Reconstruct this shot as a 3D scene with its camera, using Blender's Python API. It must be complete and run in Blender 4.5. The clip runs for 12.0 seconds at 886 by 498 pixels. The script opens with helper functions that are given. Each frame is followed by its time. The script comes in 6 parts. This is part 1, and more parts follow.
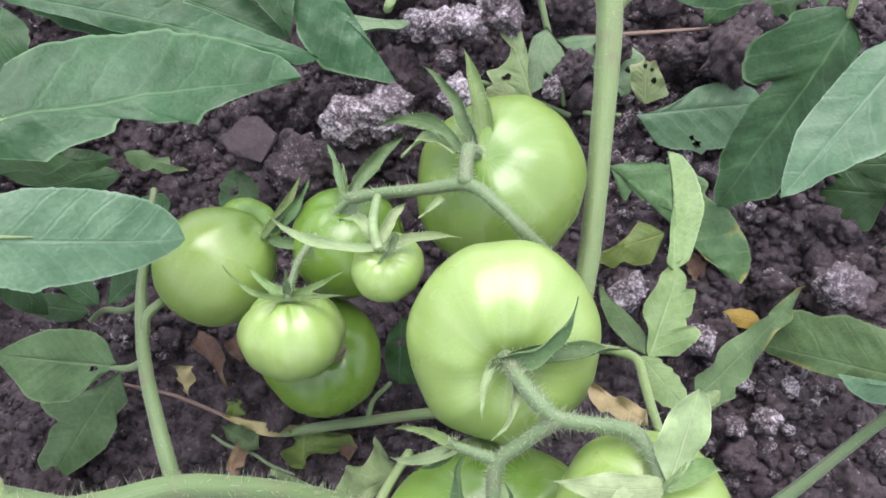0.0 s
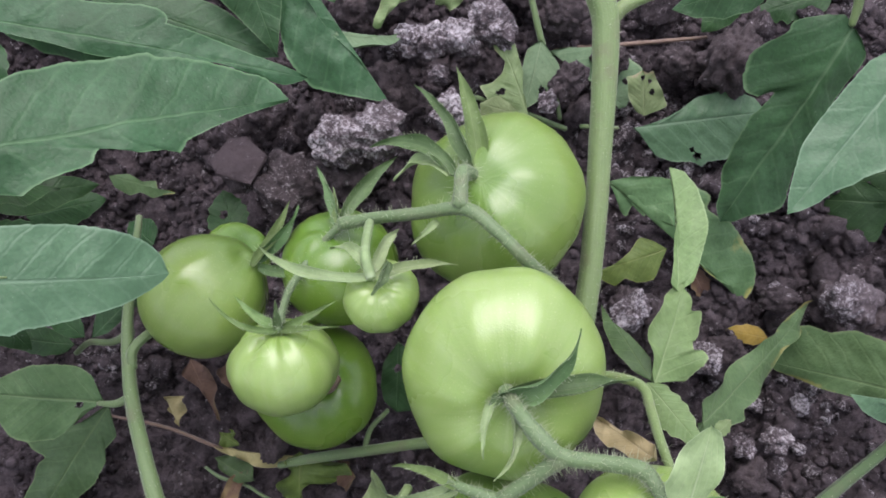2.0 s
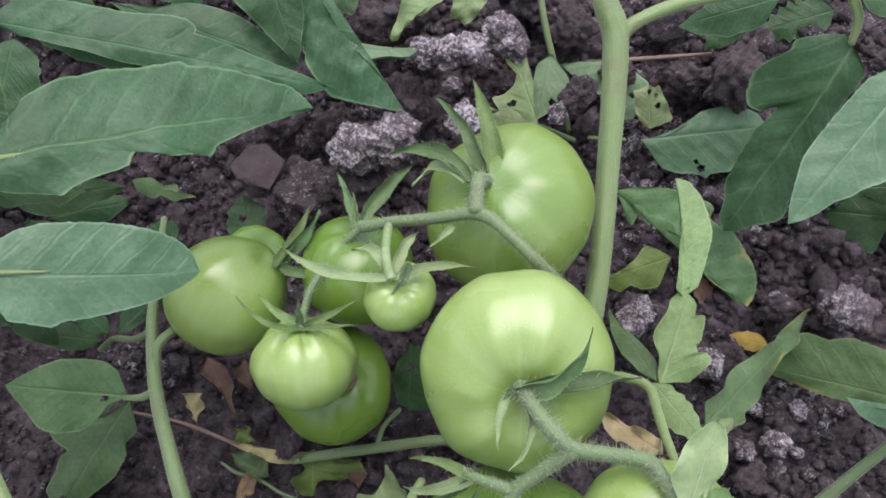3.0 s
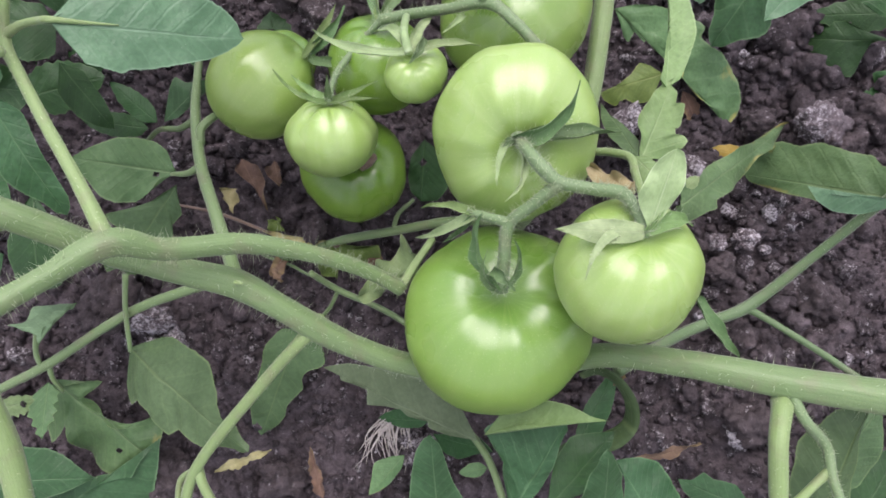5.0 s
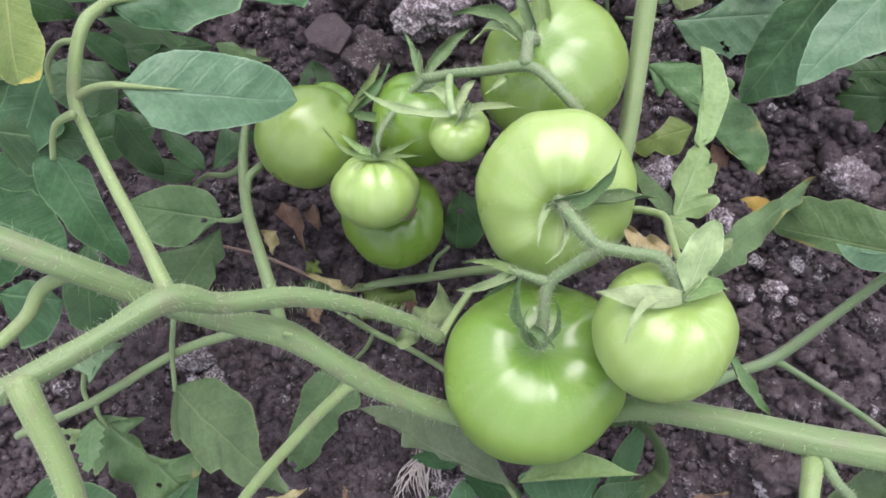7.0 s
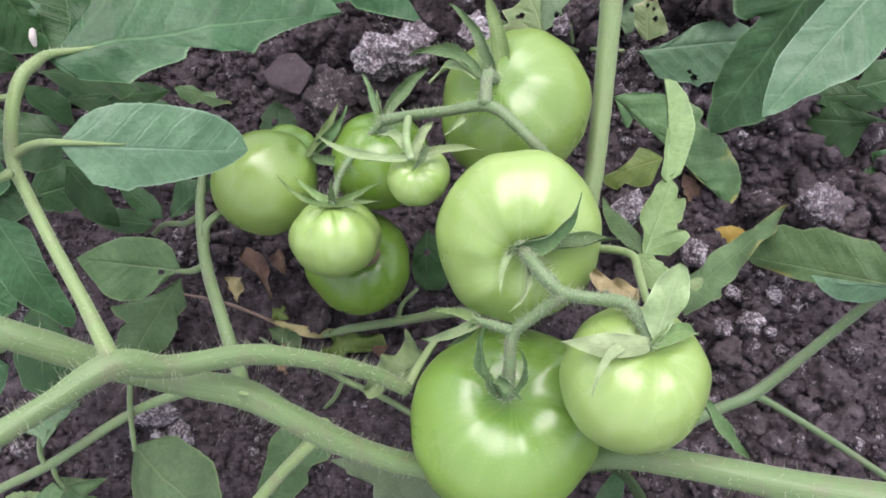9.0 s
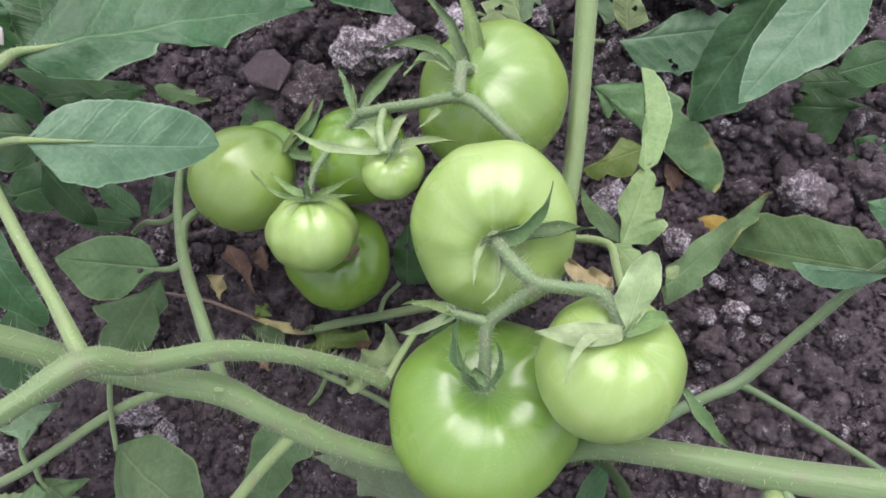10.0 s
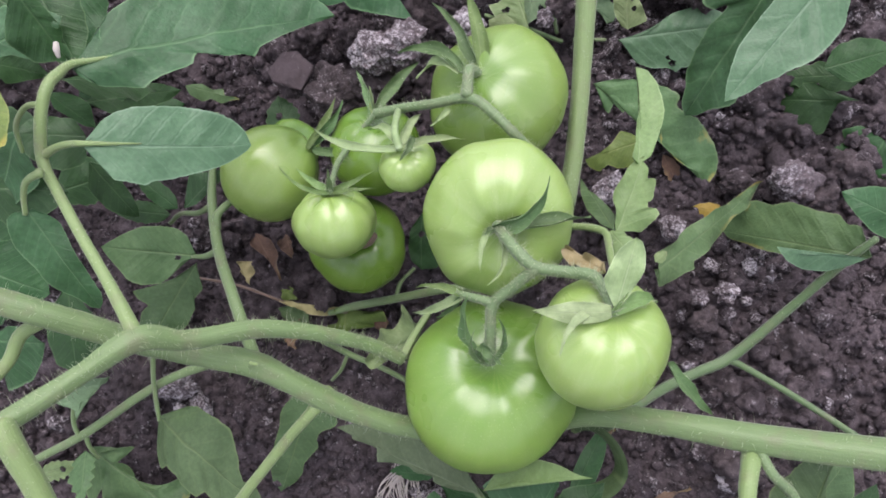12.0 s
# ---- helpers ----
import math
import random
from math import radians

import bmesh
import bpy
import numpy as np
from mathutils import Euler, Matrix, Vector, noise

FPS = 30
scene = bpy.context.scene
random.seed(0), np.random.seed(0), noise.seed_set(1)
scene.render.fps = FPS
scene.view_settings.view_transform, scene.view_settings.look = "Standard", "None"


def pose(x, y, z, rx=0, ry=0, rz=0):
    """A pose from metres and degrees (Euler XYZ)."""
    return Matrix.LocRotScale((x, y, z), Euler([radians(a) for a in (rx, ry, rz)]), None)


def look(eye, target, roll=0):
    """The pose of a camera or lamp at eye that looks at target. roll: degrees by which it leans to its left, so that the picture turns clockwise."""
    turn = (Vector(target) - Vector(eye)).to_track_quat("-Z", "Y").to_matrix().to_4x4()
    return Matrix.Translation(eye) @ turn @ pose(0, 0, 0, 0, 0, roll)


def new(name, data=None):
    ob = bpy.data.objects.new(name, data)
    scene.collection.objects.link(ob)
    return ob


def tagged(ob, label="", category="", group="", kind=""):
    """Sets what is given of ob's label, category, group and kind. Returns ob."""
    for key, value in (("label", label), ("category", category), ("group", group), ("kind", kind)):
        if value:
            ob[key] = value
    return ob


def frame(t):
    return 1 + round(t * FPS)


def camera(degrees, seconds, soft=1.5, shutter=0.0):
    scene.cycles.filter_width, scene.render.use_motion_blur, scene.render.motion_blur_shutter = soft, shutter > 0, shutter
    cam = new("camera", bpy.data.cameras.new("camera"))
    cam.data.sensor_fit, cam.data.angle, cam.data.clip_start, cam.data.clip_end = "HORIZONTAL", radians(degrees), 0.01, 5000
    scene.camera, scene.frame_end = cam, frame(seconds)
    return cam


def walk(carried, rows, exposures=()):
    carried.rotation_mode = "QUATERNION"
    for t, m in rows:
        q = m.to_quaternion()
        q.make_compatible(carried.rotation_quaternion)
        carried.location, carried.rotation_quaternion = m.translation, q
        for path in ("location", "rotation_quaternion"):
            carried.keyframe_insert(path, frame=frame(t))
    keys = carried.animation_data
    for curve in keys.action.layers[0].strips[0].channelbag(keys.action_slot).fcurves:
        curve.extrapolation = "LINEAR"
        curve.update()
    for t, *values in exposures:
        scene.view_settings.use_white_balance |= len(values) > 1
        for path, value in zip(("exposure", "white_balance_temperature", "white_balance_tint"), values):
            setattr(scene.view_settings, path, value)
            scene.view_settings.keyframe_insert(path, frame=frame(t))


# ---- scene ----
cam = camera(59.4, 12.0, soft=1.7)
METRES, EYE, TILT, LEAN, TURN = 0.325, 0.44, -64.0, 0.0, 0.0
ROWS = [
    (0.0, 0.0, 0.0, 0.0, -0.0, 0.0, 0.0),
    (0.5, -0.007, 0.0114, -0.0063, -0.56, -0.31, 0.41),
    (1.0, -0.0122, -0.0027, -0.0043, -0.52, -0.11, 1.21),
    (1.5, -0.005, 0.0244, -0.0133, -0.38, -0.06, 1.08),
    (2.0, 0.003, 0.0387, 0.027, -0.17, 0.38, 1.2),
    (2.5, 0.0036, 0.0044, 0.0329, -0.32, 1.17, 0.31),
    (4.5, -0.0056, -0.1461, -0.1257, 0.4, -4.07, 1.79),
    (5.0, -0.017, -0.1688, -0.1601, 0.6, -6.0, -0.74),
    (5.5, -0.0093, -0.1914, -0.1066, 0.77, -5.59, 0.36),
    (6.0, -0.0358, -0.214, -0.099, 1.1, -4.94, -0.18),
    (6.5, -0.0494, -0.1962, -0.1326, 1.45, -4.67, -1.27),
    (7.0, -0.0586, -0.2075, -0.1031, 1.66, -4.71, -1.71),
    (7.5, -0.0408, -0.2183, -0.0979, 1.66, -4.2, -2.72),
    (9.5, 0.0086, -0.1716, -0.0679, 0.96, -3.17, 0.21),
    (10.0, 0.0172, -0.1583, -0.0778, 0.78, -3.2, 1.13),
    (10.5, 0.0297, -0.1567, -0.0648, 1.12, -3.64, 1.95),
    (11.0, 0.055, -0.1486, -0.0677, 1.65, -3.91, 2.38),
    (11.5, 0.0368, -0.1462, -0.1173, 1.96, -4.04, 2.03),
    (12.0, 0.0312, -0.2755, -0.0661, 2.04, -4.31, 1.55),
]
# the clip's own exposure, stop by stop
EXPOSURES = [(0.0, 1.83, 6250), (0.5, 1.6, 6250), (1.0, 1.48, 6250), (2.5, 1.34, 6250), (4.5, 1.62, 6400), (5.5, 1.6, 6380), (7.5, 1.76, 6340), (9.5, 1.65, 6340), (11.0, 1.52, 6350), (12.0, 1.51, 6350)]
BETWEEN = [
    (2.7, look((-0.003, 0.008, 0.442), (0.008, 0.922, -1.337), 0.3)),
    (4.3, look((-0.010, -0.044, 0.468), (-0.026, 0.782, -1.353), -2.6)),
    (7.7, look((-0.014, -0.057, 0.499), (-0.064, 0.695, -1.353), -1.0)),
    (9.3, look((-0.001, -0.043, 0.476), (-0.027, 0.736, -1.365), -2.0)),
]
POSES = [(t, pose(0, 0, EYE, TILT, LEAN, TURN) @ pose(METRES * x, METRES * y, METRES * z, 90 + pitch, roll, yaw)) for t, x, y, z, yaw, pitch, roll in ROWS]
walk(cam, sorted(POSES + BETWEEN, key=lambda row: row[0]), [(t, e, k, 24) for t, e, k in EXPOSURES])

# ---- world, sun, exposure ----
world = bpy.data.worlds.new("overcast_sky")
scene.world = world
world.use_nodes = True
wn, wl = world.node_tree.nodes, world.node_tree.links
sky = wn.new("ShaderNodeTexSky")
sky.sky_type = "NISHITA"
sky.sun_disc = False
sky.sun_elevation, sky.sun_rotation = radians(75), radians(7)
sky.air_density, sky.dust_density, sky.ozone_density = 1.0, 6.0, 1.0
# a closed cloud cover whitens the sky light
cloud = wn.new("ShaderNodeMix")
cloud.data_type = "RGBA"
cloud.inputs[0].default_value = 0.75
wl.new(sky.outputs[0], cloud.inputs[6])
cloud.inputs[7].default_value = (3.9, 4.1, 4.35, 1)
wl.new(cloud.outputs[2], wn["Background"].inputs["Color"])
wn["Background"].inputs["Strength"].default_value = 0.112

sun_data = bpy.data.lights.new("sun", "SUN")
sun_data.energy, sun_data.angle, sun_data.color = 1.12, radians(56), (1.0, 0.985, 0.96)
sun = new("sun", sun_data)
sun.matrix_world = look((0.05, 0.58, 1.7), (0, 0.15, 0.1))


# ---- materials ----
def material(name, rough=0.6):
    m = bpy.data.materials.new(name)
    m.use_nodes = True
    b = m.node_tree.nodes["Principled BSDF"]
    b.inputs["Roughness"].default_value = rough
    return m, m.node_tree.nodes, m.node_tree.links, b


def noise_node(n, l, coord, scale, detail=4, rough=0.55):
    t = n.new("ShaderNodeTexNoise")
    t.inputs["Scale"].default_value, t.inputs["Detail"].default_value, t.inputs["Roughness"].default_value = scale, detail, rough
    l.new(coord, t.inputs["Vector"])
    return t.outputs["Fac"]


def ramp(n, l, fac, stops):
    r = n.new("ShaderNodeValToRGB")
    while len(r.color_ramp.elements) < len(stops):
        r.color_ramp.elements.new(0.5)
    for e, (p, c) in zip(r.color_ramp.elements, stops):
        e.position, e.color = p, (*c, 1)
    l.new(fac, r.inputs[0])
    return r.outputs["Color"]


def grey(v):
    return (v, v, v)


def mix(n, l, fac, a, b, how="MIX"):
    m = n.new("ShaderNodeMix")
    m.data_type, m.blend_type = "RGBA", how
    for s, v in ((m.inputs[0], fac), (m.inputs[6], a), (m.inputs[7], b)):
        if isinstance(v, (int, float)):
            s.default_value = v
        elif isinstance(v, tuple):
            s.default_value = (*v, 1)
        else:
            l.new(v, s)
    return m.outputs[2]


def calc(n, l, op, a, b=0.0, c=0.0):
    m = n.new("ShaderNodeMath")
    m.operation = op
    for s, v in zip(m.inputs, (a, b, c)):
        if isinstance(v, (int, float)):
            s.default_value = v
        else:
            l.new(v, s)
    return m.outputs[0]


def bump(n, l, b, height, strength, distance):
    k = n.new("ShaderNodeBump")
    k.inputs["Strength"].default_value, k.inputs["Distance"].default_value = strength, distance
    l.new(height, k.inputs["Height"])
    l.new(k.outputs[0], b.inputs["Normal"])
    return k


def leaf_material(name, dark, light, vein, edge=None, edge_from=0.75, rough=0.5, through_light=0.2, ribbed=False):
    """A leaf blade: net of side veins, blotches, dust specks, and, where edge is given, a withered rim and patches."""
    m, n, l, b = material(name, rough)
    uv = n.new("ShaderNodeUVMap").outputs[0]
    obj = n.new("ShaderNodeTexCoord").outputs["Object"]
    sep = n.new("ShaderNodeSeparateXYZ")
    l.new(uv, sep.inputs[0])
    u, v = sep.outputs[0], sep.outputs[1]
    av = calc(n, l, "ABSOLUTE", calc(n, l, "MULTIPLY_ADD", v, 2.0, -1.0))
    big = noise_node(n, l, obj, 55, 3)
    fine = noise_node(n, l, obj, 420, 4)
    wob = calc(n, l, "MULTIPLY", calc(n, l, "SUBTRACT", big, 0.5), 0.7)
    ph = calc(n, l, "ADD", calc(n, l, "SUBTRACT", calc(n, l, "MULTIPLY", u, 7.5), calc(n, l, "MULTIPLY", av, 1.5)), wob)
    if ribbed:
        ph = calc(n, l, "ADD", calc(n, l, "MULTIPLY", av, 3.5), calc(n, l, "MULTIPLY", wob, 0.5))
    tri = calc(n, l, "ABSOLUTE", calc(n, l, "SUBTRACT", calc(n, l, "FRACT", ph), 0.5))
    side = n.new("ShaderNodeMapRange")
    side.inputs[1].default_value, side.inputs[2].default_value, side.inputs[3].default_value, side.inputs[4].default_value = 0.0, 0.1, 1, 0
    l.new(tri, side.inputs[0])
    mid = n.new("ShaderNodeMapRange")
    mid.inputs[1].default_value, mid.inputs[2].default_value, mid.inputs[3].default_value, mid.inputs[4].default_value = 0.015, 0.055, 1, 0
    l.new(av, mid.inputs[0])
    veins = calc(n, l, "MAXIMUM", calc(n, l, "MULTIPLY", side.outputs[0], 0.32), mid.outputs[0])
    net = n.new("ShaderNodeTexVoronoi")
    net.feature = "DISTANCE_TO_EDGE"
    net.inputs["Scale"].default_value = 420
    l.new(obj, net.inputs["Vector"])
    base = mix(n, l, ramp(n, l, calc(n, l, "ADD", calc(n, l, "MULTIPLY", big, 0.55), calc(n, l, "MULTIPLY", noise_node(n, l, obj, 17, 2), 0.45)), [(0.36, grey(0)), (0.62, grey(1))]), dark, light)
    base = mix(n, l, ramp(n, l, fine, [(0.36, grey(0.05)), (0.7, grey(0.42))]), base, tuple(c * 0.6 for c in dark))
    base = mix(n, l, ramp(n, l, noise_node(n, l, obj, 260, 2), [(0.66, grey(0)), (0.76, grey(0.25))]), base, tuple(c * 0.5 for c in dark))
    base = mix(n, l, calc(n, l, "MULTIPLY", veins, 0.42), base, vein)
    if edge:
        patch = calc(n, l, "ADD", calc(n, l, "MULTIPLY", noise_node(n, l, obj, 38, 4), 0.9), calc(n, l, "MULTIPLY", av, 0.24))
        patch = calc(n, l, "ADD", patch, calc(n, l, "MULTIPLY", u, 0.3))
        hot = n.new("ShaderNodeMapRange")
        hot.inputs[1].default_value, hot.inputs[2].default_value = edge_from, edge_from + 0.12
        l.new(patch, hot.inputs[0])
        base = mix(n, l, hot.outputs[0], base, edge)
    rim = n.new("ShaderNodeMapRange")
    rim.inputs[1].default_value, rim.inputs[2].default_value, rim.inputs[4].default_value = 0.945, 0.99, 0.7
    l.new(av, rim.inputs[0])
    base = mix(n, l, rim.outputs[0], base, vein)
    # pale dust specks
    speck = noise_node(n, l, obj, 900, 2)
    base = mix(n, l, ramp(n, l, speck, [(0.71, grey(0)), (0.79, grey(0.3))]), base, (0.42, 0.47, 0.4))
    info = n.new("ShaderNodeObjectInfo")
    hsv = n.new("ShaderNodeHueSaturation")
    l.new(base, hsv.inputs["Color"])
    l.new(calc(n, l, "MULTIPLY_ADD", info.outputs["Random"], 0.024, 0.488), hsv.inputs["Hue"])
    l.new(calc(n, l, "MULTIPLY_ADD", info.outputs["Random"], 0.3, 0.86), hsv.inputs["Value"])
    l.new(hsv.outputs[0], b.inputs["Base Color"])
    b.inputs["Sheen Weight"].default_value = 0.06
    b.inputs["Specular IOR Level"].default_value = 0.34
    b.inputs["Sheen Roughness"].default_value = 0.5
    h = calc(n, l, "ADD", calc(n, l, "MULTIPLY", veins, -0.9), calc(n, l, "ADD", calc(n, l, "MULTIPLY", fine, 0.25), calc(n, l, "ADD", calc(n, l, "MULTIPLY", net.outputs[0], 0.45), calc(n, l, "MULTIPLY", noise_node(n, l, obj, 150, 3), 1.1))))
    bump(n, l, b, h, 0.5, 0.0009)
    tl = n.new("ShaderNodeBsdfTranslucent")
    l.new(mix(n, l, 1.0, hsv.outputs[0], (1.15, 1.3, 0.5), "MULTIPLY"), tl.inputs["Color"])
    ms = n.new("ShaderNodeMixShader")
    ms.inputs[0].default_value = through_light
    l.new(b.outputs[0], ms.inputs[1])
    l.new(tl.outputs[0], ms.inputs[2])
    l.new(ms.outputs[0], n["Material Output"].inputs["Surface"])
    return m


def stem_material(name, dark, light, stain=(0.16, 0.13, 0.09)):
    m, n, l, b = material(name, 0.5)
    obj = n.new("ShaderNodeTexCoord").outputs["Object"]
    uv = n.new("ShaderNodeUVMap").outputs[0]
    mp = n.new("ShaderNodeMapping")
    mp.inputs["Scale"].default_value = (14, 2.0, 1)
    l.new(uv, mp.inputs["Vector"])
    streak = noise_node(n, l, mp.outputs[0], 3.0, 4)
    blot = noise_node(n, l, obj, 90, 4)
    fine = noise_node(n, l, obj, 900, 3)
    c = mix(n, l, ramp(n, l, streak, [(0.25, grey(0.1)), (0.8, grey(0.85))]), dark, light)
    c = mix(n, l, ramp(n, l, blot, [(0.52, grey(0)), (0.72, grey(0.4))]), c, stain)
    c = mix(n, l, calc(n, l, "MULTIPLY", fine, 0.3), c, tuple(q * 0.5 for q in dark))
    l.new(c, b.inputs["Base Color"])
    b.inputs["Sheen Weight"].default_value = 0.18
    b.inputs["Subsurface Weight"].default_value = 0.12
    b.inputs["Subsurface Radius"].default_value = (0.002, 0.003, 0.001)
    bump(n, l, b, calc(n, l, "ADD", calc(n, l, "MULTIPLY", streak, 1.0), fine), 0.45, 0.0006)
    return m


def tomato_material(name, skin, shoulder, streak_colour):
    """Unripe skin: faint light streaks from the stalk down, a shoulder of its own tone, tiny pale dots."""
    m, n, l, b = material(name, 0.24)
    uv = n.new("ShaderNodeUVMap").outputs[0]
    obj = n.new("ShaderNodeTexCoord").outputs["Object"]
    sep = n.new("ShaderNodeSeparateXYZ")
    l.new(uv, sep.inputs[0])
    mp = n.new("ShaderNodeMapping")
    mp.inputs["Scale"].default_value = (14, 1.2, 1)
    l.new(uv, mp.inputs["Vector"])
    streak = noise_node(n, l, mp.outputs[0], 2.2, 5)
    broad = noise_node(n, l, obj, 22, 3)
    dots = noise_node(n, l, obj, 1400, 1)
    down = n.new("ShaderNodeMapRange")
    down.inputs[1].default_value, down.inputs[2].default_value = 0.06, 0.42
    l.new(calc(n, l, "ADD", sep.outputs[1], calc(n, l, "MULTIPLY_ADD", broad, 0.2, -0.1)), down.inputs[0])
    c = mix(n, l, down.outputs[0], shoulder, skin)
    c = mix(n, l, ramp(n, l, streak, [(0.45, grey(0)), (0.8, grey(0.3))]), c, streak_colour)
    c = mix(n, l, ramp(n, l, broad, [(0.4, grey(0)), (0.8, grey(0.3))]), c, tuple(q * 0.75 for q in skin))
    c = mix(n, l, ramp(n, l, dots, [(0.66, grey(0)), (0.75, grey(0.25))]), c, (0.55, 0.6, 0.35))
    l.new(c, b.inputs["Base Color"])
    b.inputs["Subsurface Weight"].default_value = 0.25
    b.inputs["Subsurface Radius"].default_value = (0.004, 0.006, 0.002)
    b.inputs["Specular IOR Level"].default_value = 0.6
    b.inputs["Coat Weight"].default_value = 0.25
    b.inputs["Coat Roughness"].default_value = 0.2
    rg = calc(n, l, "MULTIPLY_ADD", broad, 0.34, 0.13)
    l.new(rg, b.inputs["Roughness"])
    bump(n, l, b, calc(n, l, "ADD", streak, calc(n, l, "MULTIPLY", dots, 0.35)), 0.1, 0.002)
    return m


def soil_material(name, dark, light, crust, crust_from):
    """Moist earth: grains of uneven tone, a dry whitish crust in patches and scattered bright mineral specks."""
    m, n, l, b = material(name, 0.9)
    geo = n.new("ShaderNodeNewGeometry")
    pos = n.new("ShaderNodeTexCoord").outputs["Object"]
    big = noise_node(n, l, pos, 11, 4)
    mid = noise_node(n, l, pos, 110, 6, 0.65)
    fine = noise_node(n, l, pos, 480, 6, 0.75)
    isl = geo.outputs["Random Per Island"]
    tone = calc(n, l, "ADD", calc(n, l, "MULTIPLY", mid, 0.6), calc(n, l, "MULTIPLY", fine, 0.4))
    c = mix(n, l, ramp(n, l, tone, [(0.36, grey(0)), (0.62, grey(1))]), dark, light)
    c = mix(n, l, calc(n, l, "MULTIPLY", isl, 0.55), c, tuple(q * 0.7 for q in dark))
    where = calc(n, l, "ADD", calc(n, l, "MULTIPLY", big, 0.5), calc(n, l, "MULTIPLY", mid, 0.25))
    where = calc(n, l, "ADD", where, calc(n, l, "MULTIPLY_ADD", isl, 0.16, -0.08))
    where = calc(n, l, "ADD", where, calc(n, l, "MULTIPLY_ADD", fine, 0.7, -0.22))
    salt = n.new("ShaderNodeMapRange")
    salt.inputs[1].default_value, salt.inputs[2].default_value, salt.inputs[4].default_value = crust_from, crust_from + 0.12, 0.9
    l.new(where, salt.inputs[0])
    c = mix(n, l, salt.outputs[0], c, crust)
    grit = noise_node(n, l, pos, 210, 5, 0.75)
    c = mix(n, l, ramp(n, l, grit, [(0.61, grey(0)), (0.72, grey(0.65))]), c, crust)
    l.new(c, b.inputs["Base Color"])
    b.inputs["Specular IOR Level"].default_value = 0.3
    bump(n, l, b, calc(n, l, "ADD", mid, fine), 1.0, 0.003)
    return m


LEAF = leaf_material("leaf_green", (0.02, 0.071, 0.0195), (0.05, 0.136, 0.052), (0.13, 0.235, 0.11), rough=0.45)
# deep green whose darkness also paints shade on the left and back leaves
LEAF_DEEP_SHADE = leaf_material("leaf_deep_green_shade", (0.018, 0.064, 0.016), (0.036, 0.104, 0.03), (0.09, 0.17, 0.07), rough=0.48)
# grey-green paled and blued, the sky's sheen mixed into the base colour
LEAF_SHEEN = leaf_material("leaf_grey_green_sheen", (0.06, 0.138, 0.063), (0.1, 0.2, 0.1), (0.17, 0.275, 0.17), rough=0.4)
LEAF_OLIVE = leaf_material("leaf_olive_green", (0.055, 0.112, 0.038), (0.098, 0.175, 0.07), (0.15, 0.23, 0.09), rough=0.45)
LEAF_DUST = leaf_material("leaf_dusty", (0.085, 0.125, 0.06), (0.135, 0.18, 0.098), (0.19, 0.24, 0.15), rough=0.7)
LEAF_LIGHT = leaf_material("leaf_young_green", (0.135, 0.225, 0.075), (0.2, 0.3, 0.115), (0.27, 0.36, 0.17))
LEAF_TINGED = leaf_material("leaf_tinged", (0.072, 0.145, 0.052), (0.115, 0.205, 0.08), (0.18, 0.26, 0.12), edge=(0.33, 0.28, 0.07), edge_from=0.93)
LEAF_UNDER = leaf_material("leaf_underside", (0.12, 0.2, 0.1), (0.175, 0.27, 0.145), (0.24, 0.33, 0.19), rough=0.7)
LEAF_YELLOW = leaf_material("leaf_yellowing", (0.1, 0.18, 0.035), (0.17, 0.26, 0.06), (0.26, 0.32, 0.1), edge=(0.32, 0.32, 0.06), edge_from=0.97)
LEAF_AMBER = leaf_material("leaf_amber", (0.3, 0.22, 0.04), (0.42, 0.29, 0.05), (0.45, 0.36, 0.12), edge=(0.2, 0.2, 0.05), edge_from=0.95)
LEAF_PALE = leaf_material("leaf_eaten_pale", (0.15, 0.225, 0.085), (0.22, 0.3, 0.13), (0.3, 0.36, 0.19), edge=(0.3, 0.26, 0.15), edge_from=0.97)
LEAF_DRY = leaf_material("leaf_withered", (0.12, 0.078, 0.055), (0.23, 0.15, 0.095), (0.3, 0.21, 0.14), edge=(0.24, 0.18, 0.09), edge_from=0.86, rough=0.8)
SEPAL = leaf_material("sepal_green", (0.12, 0.21, 0.06), (0.2, 0.31, 0.11), (0.27, 0.37, 0.17), ribbed=True)
SEPAL_DARK = leaf_material("sepal_dark_green", (0.075, 0.15, 0.05), (0.135, 0.23, 0.09), (0.2, 0.29, 0.15), ribbed=True)
SEPAL_PALE = leaf_material("sepal_pale_green", (0.24, 0.345, 0.145), (0.33, 0.44, 0.22), (0.43, 0.52, 0.32), ribbed=True)
LEAF_TAN = leaf_material("leaf_tan", (0.34, 0.3, 0.14), (0.45, 0.4, 0.21), (0.48, 0.43, 0.26), edge=(0.3, 0.25, 0.15), edge_from=0.98, rough=0.8)
STEM = stem_material("stem_green", (0.098, 0.172, 0.056), (0.168, 0.252, 0.1))
STEM_UP = stem_material("stem_light_green", (0.14, 0.222, 0.076), (0.22, 0.312, 0.125))
STEM_DEEP = stem_material("stalk_deep_green", (0.06, 0.118, 0.04), (0.105, 0.178, 0.066))
STEM_GREY = stem_material("stalk_grey_green", (0.1, 0.172, 0.066), (0.168, 0.255, 0.112))
STEM_PALE = stem_material("petiole_pale_green", (0.15, 0.235, 0.075), (0.215, 0.31, 0.115))
TWIG_DRY = stem_material("twig_brown", (0.13, 0.085, 0.06), (0.23, 0.16, 0.11), (0.1, 0.06, 0.05))
ROOT = stem_material("root_white", (0.4, 0.37, 0.33), (0.55, 0.51, 0.46))
